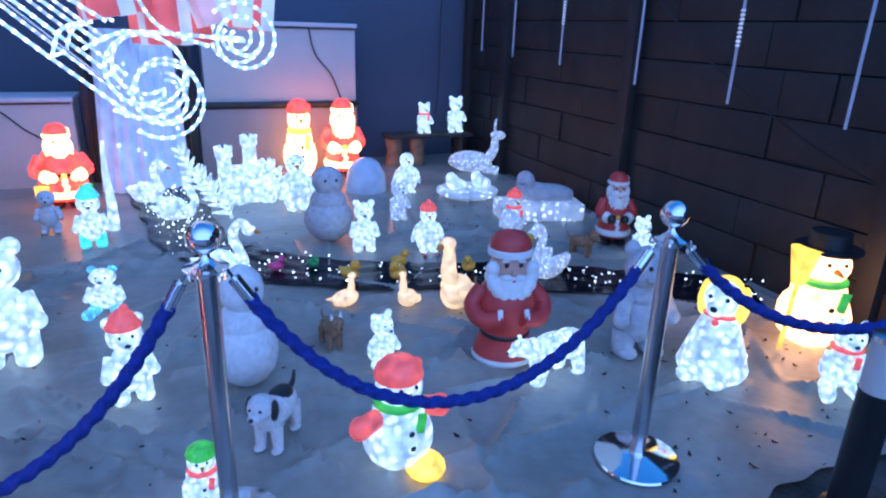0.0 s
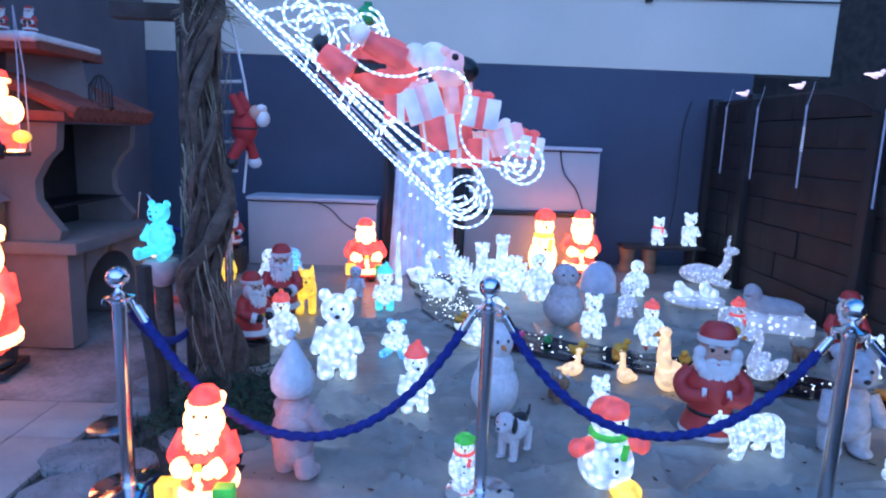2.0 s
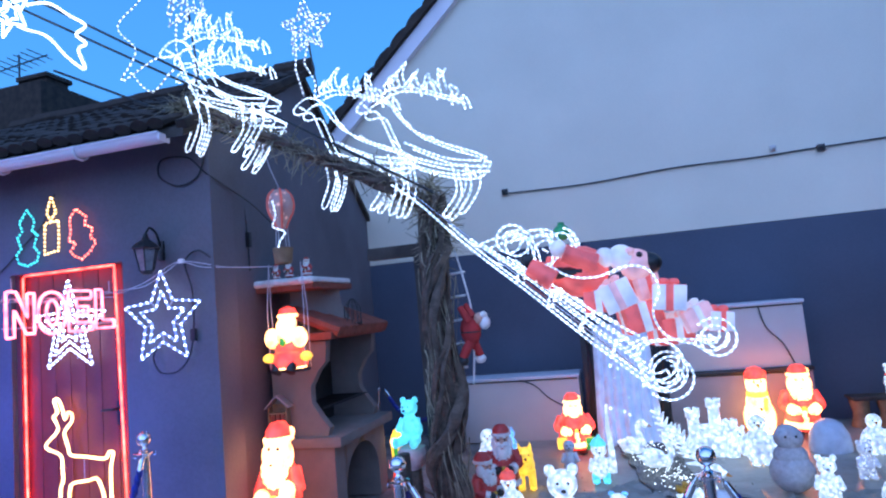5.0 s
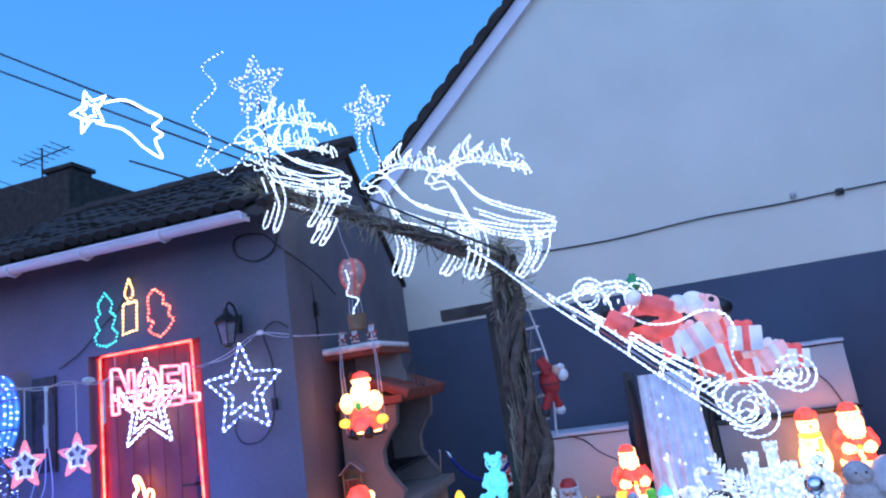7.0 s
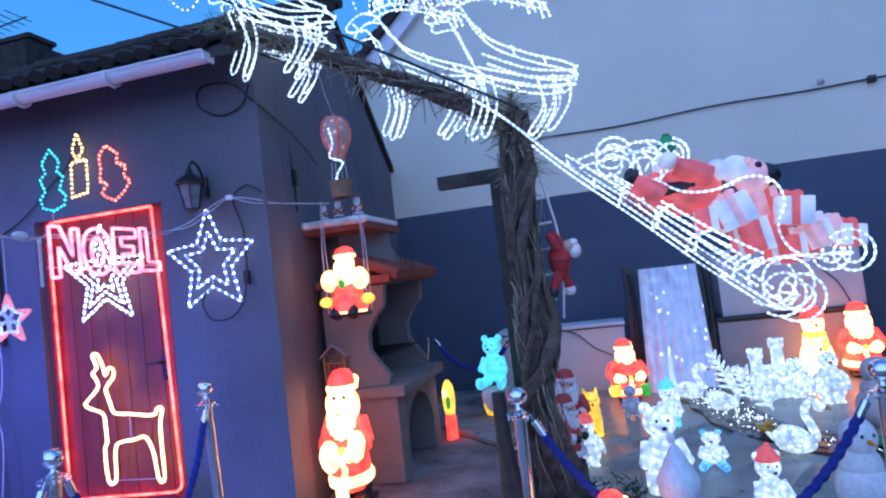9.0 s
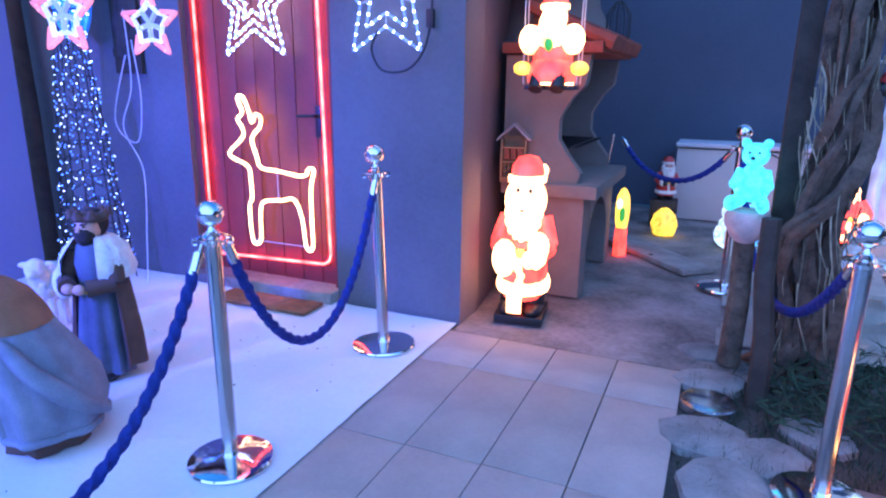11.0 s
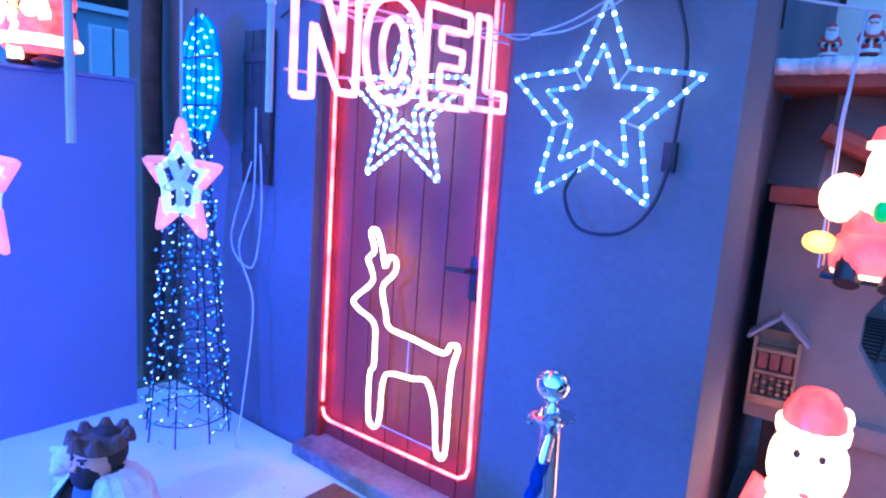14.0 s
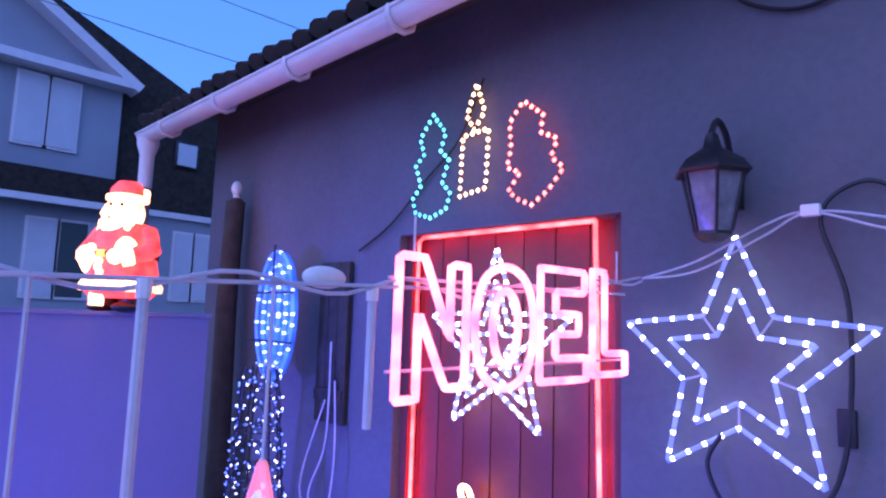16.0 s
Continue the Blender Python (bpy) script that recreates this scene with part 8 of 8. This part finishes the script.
# ---- nativity kings on the white cloth ----
def king(x, y, h, yaw, robe, cloak, collar, label):
    bm = bm_new()
    mats = [robe, cloak, collar, SKIN, HAIR, BLACK, YELLOW]
    n0 = 44
    robe_rings = []
    for r, z, fold in ((0.150, 0.03, 0.10), (0.150, 0.12, 0.10), (0.125, 0.35, 0.07), (0.100, 0.55, 0.03), (0.115, 0.68, 0.0), (0.095, 0.78, 0.0), (0.04, 0.83, 0.0)):
        robe_rings.append([bm.verts.new((r * (1 + fold * math.sin(9 * q)) * math.cos(q), 0.85 * r * (1 + fold * math.sin(9 * q)) * math.sin(q), z)) for q in [2 * math.pi * k / n0 for k in range(n0)]])
    for a, b in zip(robe_rings, robe_rings[1:]):
        for k in range(n0):
            bm.faces.new((a[k], a[(k + 1) % n0], b[(k + 1) % n0], b[k])).smooth = True
    prof = [(0.205, 0.07), (0.20, 0.20), (0.175, 0.42), (0.15, 0.62), (0.135, 0.74), (0.09, 0.81)]
    rings = []
    for r, z in prof:
        rings.append([bm.verts.new((r * (1 + 0.10 * (1 - z) * math.sin(8 * a)) * math.cos(a), 0.02 + r * 0.85 * (1 + 0.10 * (1 - z) * math.sin(8 * a)) * math.sin(a), z)) for a in [-0.45 + k * (math.pi + 0.9) / 22 for k in range(23)]])
    inner = [[bm.verts.new((v.co.x * 0.9, v.co.y * 0.9, v.co.z)) for v in ring] for ring in rings]
    for s in (rings, inner):
        for a, b in zip(s, s[1:]):
            for k in range(22):
                f = bm.faces.new((a[k], a[k + 1], b[k + 1], b[k]))
                f.material_index = 1
    for k0 in (0, 22):
        for i in range(len(prof) - 1):
            f = bm.faces.new((rings[i][k0], rings[i + 1][k0], inner[i + 1][k0], inner[i][k0]))
            f.material_index = 1
    for k in range(22):
        f = bm.faces.new((rings[0][k], rings[0][k + 1], inner[0][k + 1], inner[0][k]))
        f.material_index = 1
    # fur cape over the shoulders, open at the chest
    caps = []
    for r, z in ((0.150, 0.585), (0.192, 0.60), (0.200, 0.65), (0.190, 0.71), (0.165, 0.77), (0.115, 0.82), (0.07, 0.835)):
        ring = []
        for k in range(49):
            q = -0.95 + (math.pi + 1.9) * k / 48
            rr = r * (1 + 0.13 * noise.noise((7 * math.cos(q), 7 * math.sin(q), z * 30)) + 0.06 * noise.noise((19 * math.cos(q), 19 * math.sin(q), z * 60)))
            drop = 0.06 * max(0.0, -math.cos(q)) if z < 0.70 else 0.0
            ring.append(bm.verts.new((rr * math.cos(q), 0.01 + 0.88 * rr * math.sin(q), z - drop)))
        caps.append(ring)
    for a, b in zip(caps, caps[1:]):
        for k in range(48):
            f = bm.faces.new((a[k], a[k + 1], b[k + 1], b[k]))
            f.material_index = 2
            f.smooth = True
    ball(bm, (-0.175, -0.06, 0.56), (0.055, 0.06, 0.10), 2)
    tube(bm, smooth_path([(-0.13, -0.14, 0.56), (-0.02, -0.165, 0.55), (0.09, -0.13, 0.54)], 4), 0.010, 6, mi=6)
    for s in (-1, 1):
        rod(bm, (s * 0.125, 0, 0.73), (s * 0.165, -0.06, 0.58), 0.045, 0.05, 1)
        rod(bm, (s * 0.165, -0.06, 0.58), (s * 0.06, -0.16, 0.57), 0.045, 0.05, 1)
        ball(bm, (s * 0.035, -0.185, 0.57), (0.035, 0.03, 0.03), 3)
        ball(bm, (s * 0.065, -0.07, 0.02), (0.045, 0.085, 0.028), 5)
    ball(bm, (0, -0.02, 0.885), (0.068, 0.075, 0.085), 3)
    ball(bm, (0, -0.055, 0.845), (0.058, 0.05, 0.065), 4)
    ball(bm, (0, 0.02, 0.90), (0.08, 0.075, 0.085), 4)
    lathe(bm, [(0.083, 0.915), (0.092, 0.925), (0.094, 0.955), (0.080, 0.958), (0.0, 0.975)], seg=20, mi=1)
    for k in range(8):
        q = k * math.pi / 4
        rod(bm, (0.086 * math.cos(q), 0.086 * math.sin(q), 0.945), (0.096 * math.cos(q), 0.096 * math.sin(q), 0.985), 0.034, 0.012, 1, seg=7)
    for q in (-1, 1):
        ball(bm, (q * 0.027, -0.088, 0.897), (0.010, 0.006, 0.006), 4, seg=6, rings=4)
        rod(bm, (q * 0.012, -0.094, 0.908), (q * 0.045, -0.083, 0.913), 0.005, 0.004, 4, seg=5)
    rod(bm, (0, -0.088, 0.895), (0, -0.105, 0.868), 0.008, 0.013, 3, seg=6)
    return obj("king_statue", bm, mats, m=at(x, y, yaw, 0.012, h), label=label, category="statue", group="nativity kings")


def stooping_king(x, y, h, yaw, label):
    """A bowed figure looking along -y under a heavy cape."""
    bm = bm_new()
    n = 40

    def axis(z):
        return 0.08 - 0.42 * max(0.0, z - 0.20) ** 1.4

    def shell(prof, a0, a1, fold, mi, thick=0.0, swing=0.0):
        rings = []
        for r, z in prof:
            ring = []
            for k in range(n + 1):
                q = a0 + (a1 - a0) * k / n
                rr = r * (1 + fold * (1 - 0.8 * z) * math.sin(6 * q + 5 * z) + 0.4 * fold * math.sin(13 * q)) - thick
                bulge = swing * math.exp(-((z - 0.30) / 0.22) ** 2) * max(0.0, math.sin(q))
                ring.append(bm.verts.new(((rr + bulge) * math.cos(q), axis(z) + (rr + bulge) * 0.92 * math.sin(q), z)))
            rings.append(ring)
        for a, b in zip(rings, rings[1:]):
            for k in range(n):
                f = bm.faces.new((a[k], a[k + 1], b[k + 1], b[k]))
                f.material_index = mi
                f.smooth = True
        return rings

    shell([(0.20, 0.0), (0.19, 0.12), (0.17, 0.35), (0.15, 0.60), (0.12, 0.76), (0.02, 0.82)], 0, 2 * math.pi, 0.09, 0)
    cape = [(0.245, 0.10), (0.25, 0.20), (0.24, 0.34), (0.215, 0.50), (0.19, 0.64), (0.165, 0.74), (0.10, 0.81)]
    outer = shell(cape, -0.5, math.pi + 0.5, 0.07, 1, 0.0, 0.05)
    shell(cape, -0.5, math.pi + 0.5, 0.07, 1, 0.022, 0.05)
    tube(bm, [v.co.copy() for v in outer[0]], 0.022, 8, mi=1)
    for k0 in (0, n):
        tube(bm, smooth_path([ring[k0].co.copy() for ring in outer], 4), 0.020, 8, mi=1)
    # diagonal fold swept across the back
    tube(bm, smooth_path([(0.20, axis(0.6) + 0.06, 0.60), (0.23, axis(0.45) + 0.15, 0.44), (0.16, axis(0.3) + 0.26, 0.27), (0.0, axis(0.18) + 0.29, 0.15)], 6), 0.045, 10, mi=1, taper=lambda t: 0.5 + 0.6 * math.sin(math.pi * t))
    shell([(0.205, 0.62), (0.205, 0.68), (0.185, 0.76), (0.12, 0.83), (0.03, 0.86)], 0, 2 * math.pi, 0.03, 2)
    c = axis(0.86)
    ball(bm, (0, c - 0.09, 0.90), (0.075, 0.085, 0.09), 3)
    ball(bm, (0, c - 0.055, 0.915), (0.092, 0.095, 0.098), 4)
    ball(bm, (0, c - 0.02, 0.84), (0.09, 0.075, 0.09), 4)
    ball(bm, (0, c - 0.14, 0.845), (0.055, 0.05, 0.07), 4)
    lathe(bm, [(0.088, 0.955), (0.10, 0.965), (0.095, 0.995), (0.0, 1.01)], c=(0, c - 0.055, 0), seg=18, mi=2)
    for q in (-1, 1):
        tube(bm, smooth_path([(q * 0.16, axis(0.7), 0.70), (q * 0.18, axis(0.6) - 0.12, 0.56), (q * 0.06, axis(0.55) - 0.22, 0.52)], 5), 0.055, 10, mi=1)
        ball(bm, (q * 0.035, axis(0.55) - 0.25, 0.52), 0.034, 3)
    lathe(bm, [(0.0, 0.50), (0.045, 0.51), (0.055, 0.56), (0.035, 0.60), (0.0, 0.61)], c=(0, axis(0.55) - 0.28, 0), seg=14, mi=5)
    return obj("king_statue", bm, [BROWNCLOTH, GREYCLOTH, RUSTCLOTH, SKIN, HAIR, STEEL], m=at(x, y, yaw, 0.012, h), label=label, category="statue", group="nativity kings")


king(-4.74, 1.40, 0.85, 12, BLUECLOTH, BROWNCLOTH, FLEECE, "king statue in blue robe, brown cloak and white collar")
stooping_king(-4.50, 0.86, 0.80, -62, "stooping king statue in rust hood and heavy grey cloak")
king(-5.25, 1.00, 0.84, -30, BROWNCLOTH, FLEECE, FLEECE, "king statue in a pale fur cloak")
# white plush lamb between the kings
bm = bm_new()
ball(bm, (0, 0, 0.27), (0.085, 0.15, 0.09), 0)
ball(bm, (0, -0.12, 0.40), (0.055, 0.065, 0.06), 0)
ball(bm, (0, -0.175, 0.385), (0.03, 0.035, 0.03), 0)
rod(bm, (0, -0.08, 0.30), (0, -0.11, 0.38), 0.06, 0.05, 0)
for k in range(40):
    a, t = rngw.uniform(0, 6.283), rngw.uniform(-1, 1)
    c = math.sqrt(1 - t * t)
    ball(bm, (0.078 * c * math.cos(a), 0.14 * t, 0.275 + 0.082 * c * math.sin(a)), 0.03, 0, seg=7, rings=5)
for sx in (-1, 1):
    ball(bm, (sx * 0.06, -0.10, 0.42), (0.035, 0.015, 0.018), 0, seg=8, rings=5)
    for sy in (-0.09, 0.09):
        rod(bm, (sx * 0.045, sy, 0.22), (sx * 0.045, sy, 0.0), 0.024, 0.02, 0)
obj("lamb_statue", bm, FLEECE, m=pose(-5.53, 1.66, 0.012, 0, 0, 35), label="white woolly lamb statue behind the kings", category="statue")
# blue flood lamp of the nativity scene, standing beyond the figures
e = thing("flood_lamp", pose(-5.6, -0.9, 1.40, 0, 0, -10), "black flood lamp on a tripod shining blue on the porch", "flood lamp")
bm = bm_new()
block(bm, (0, 0, 0.22), (0.26, 0.08, 0.20), bevel=0.01)
part("housing", bm, BLACK, e)
bm = bm_new()
block(bm, (0, 0.045, 0.22), (0.22, 0.012, 0.16), bevel=0.004)
part("lens", bm, lit("blue_flood_lens", (0.2, 0.25, 1.0), 8.0), e)
bm = bm_new()
tube(bm, [(-0.15, 0, 0.22), (-0.15, 0, 0.02), (0.15, 0, 0.02), (0.15, 0, 0.22)], 0.010, 6)
rod(bm, (0, 0, 0.02), (0, 0, -0.7), 0.014)
for q in (0.5, 2.6, 4.7):
    rod(bm, (0, 0, -0.7), (0.4 * math.cos(q), 0.4 * math.sin(q), -1.385), 0.011)
part("stand", bm, BLACK, e)
lamp = bpy.data.lights.new("blue_flood", "SPOT")
lamp.energy, lamp.color, lamp.shadow_soft_size = FLOOD, (0.075, 0.088, 1.0), 0.12
lamp.spot_size, lamp.spot_blend = radians(105), 1.0
lo = new("blue_flood", lamp)
lo.matrix_basis = look((-5.58, -0.82, 1.62), (-5.9, 2.0, 0.3))

bm = bm_new()
rod(bm, (0, 0, -0.03), (0.004, 0, 0.128), 0.125, 0.118, seg=18)
obj("log_round", bm, BARK, m=pose(-1.52, 3.42, 0.012), label="sawn log round under the small Santa", category="log")
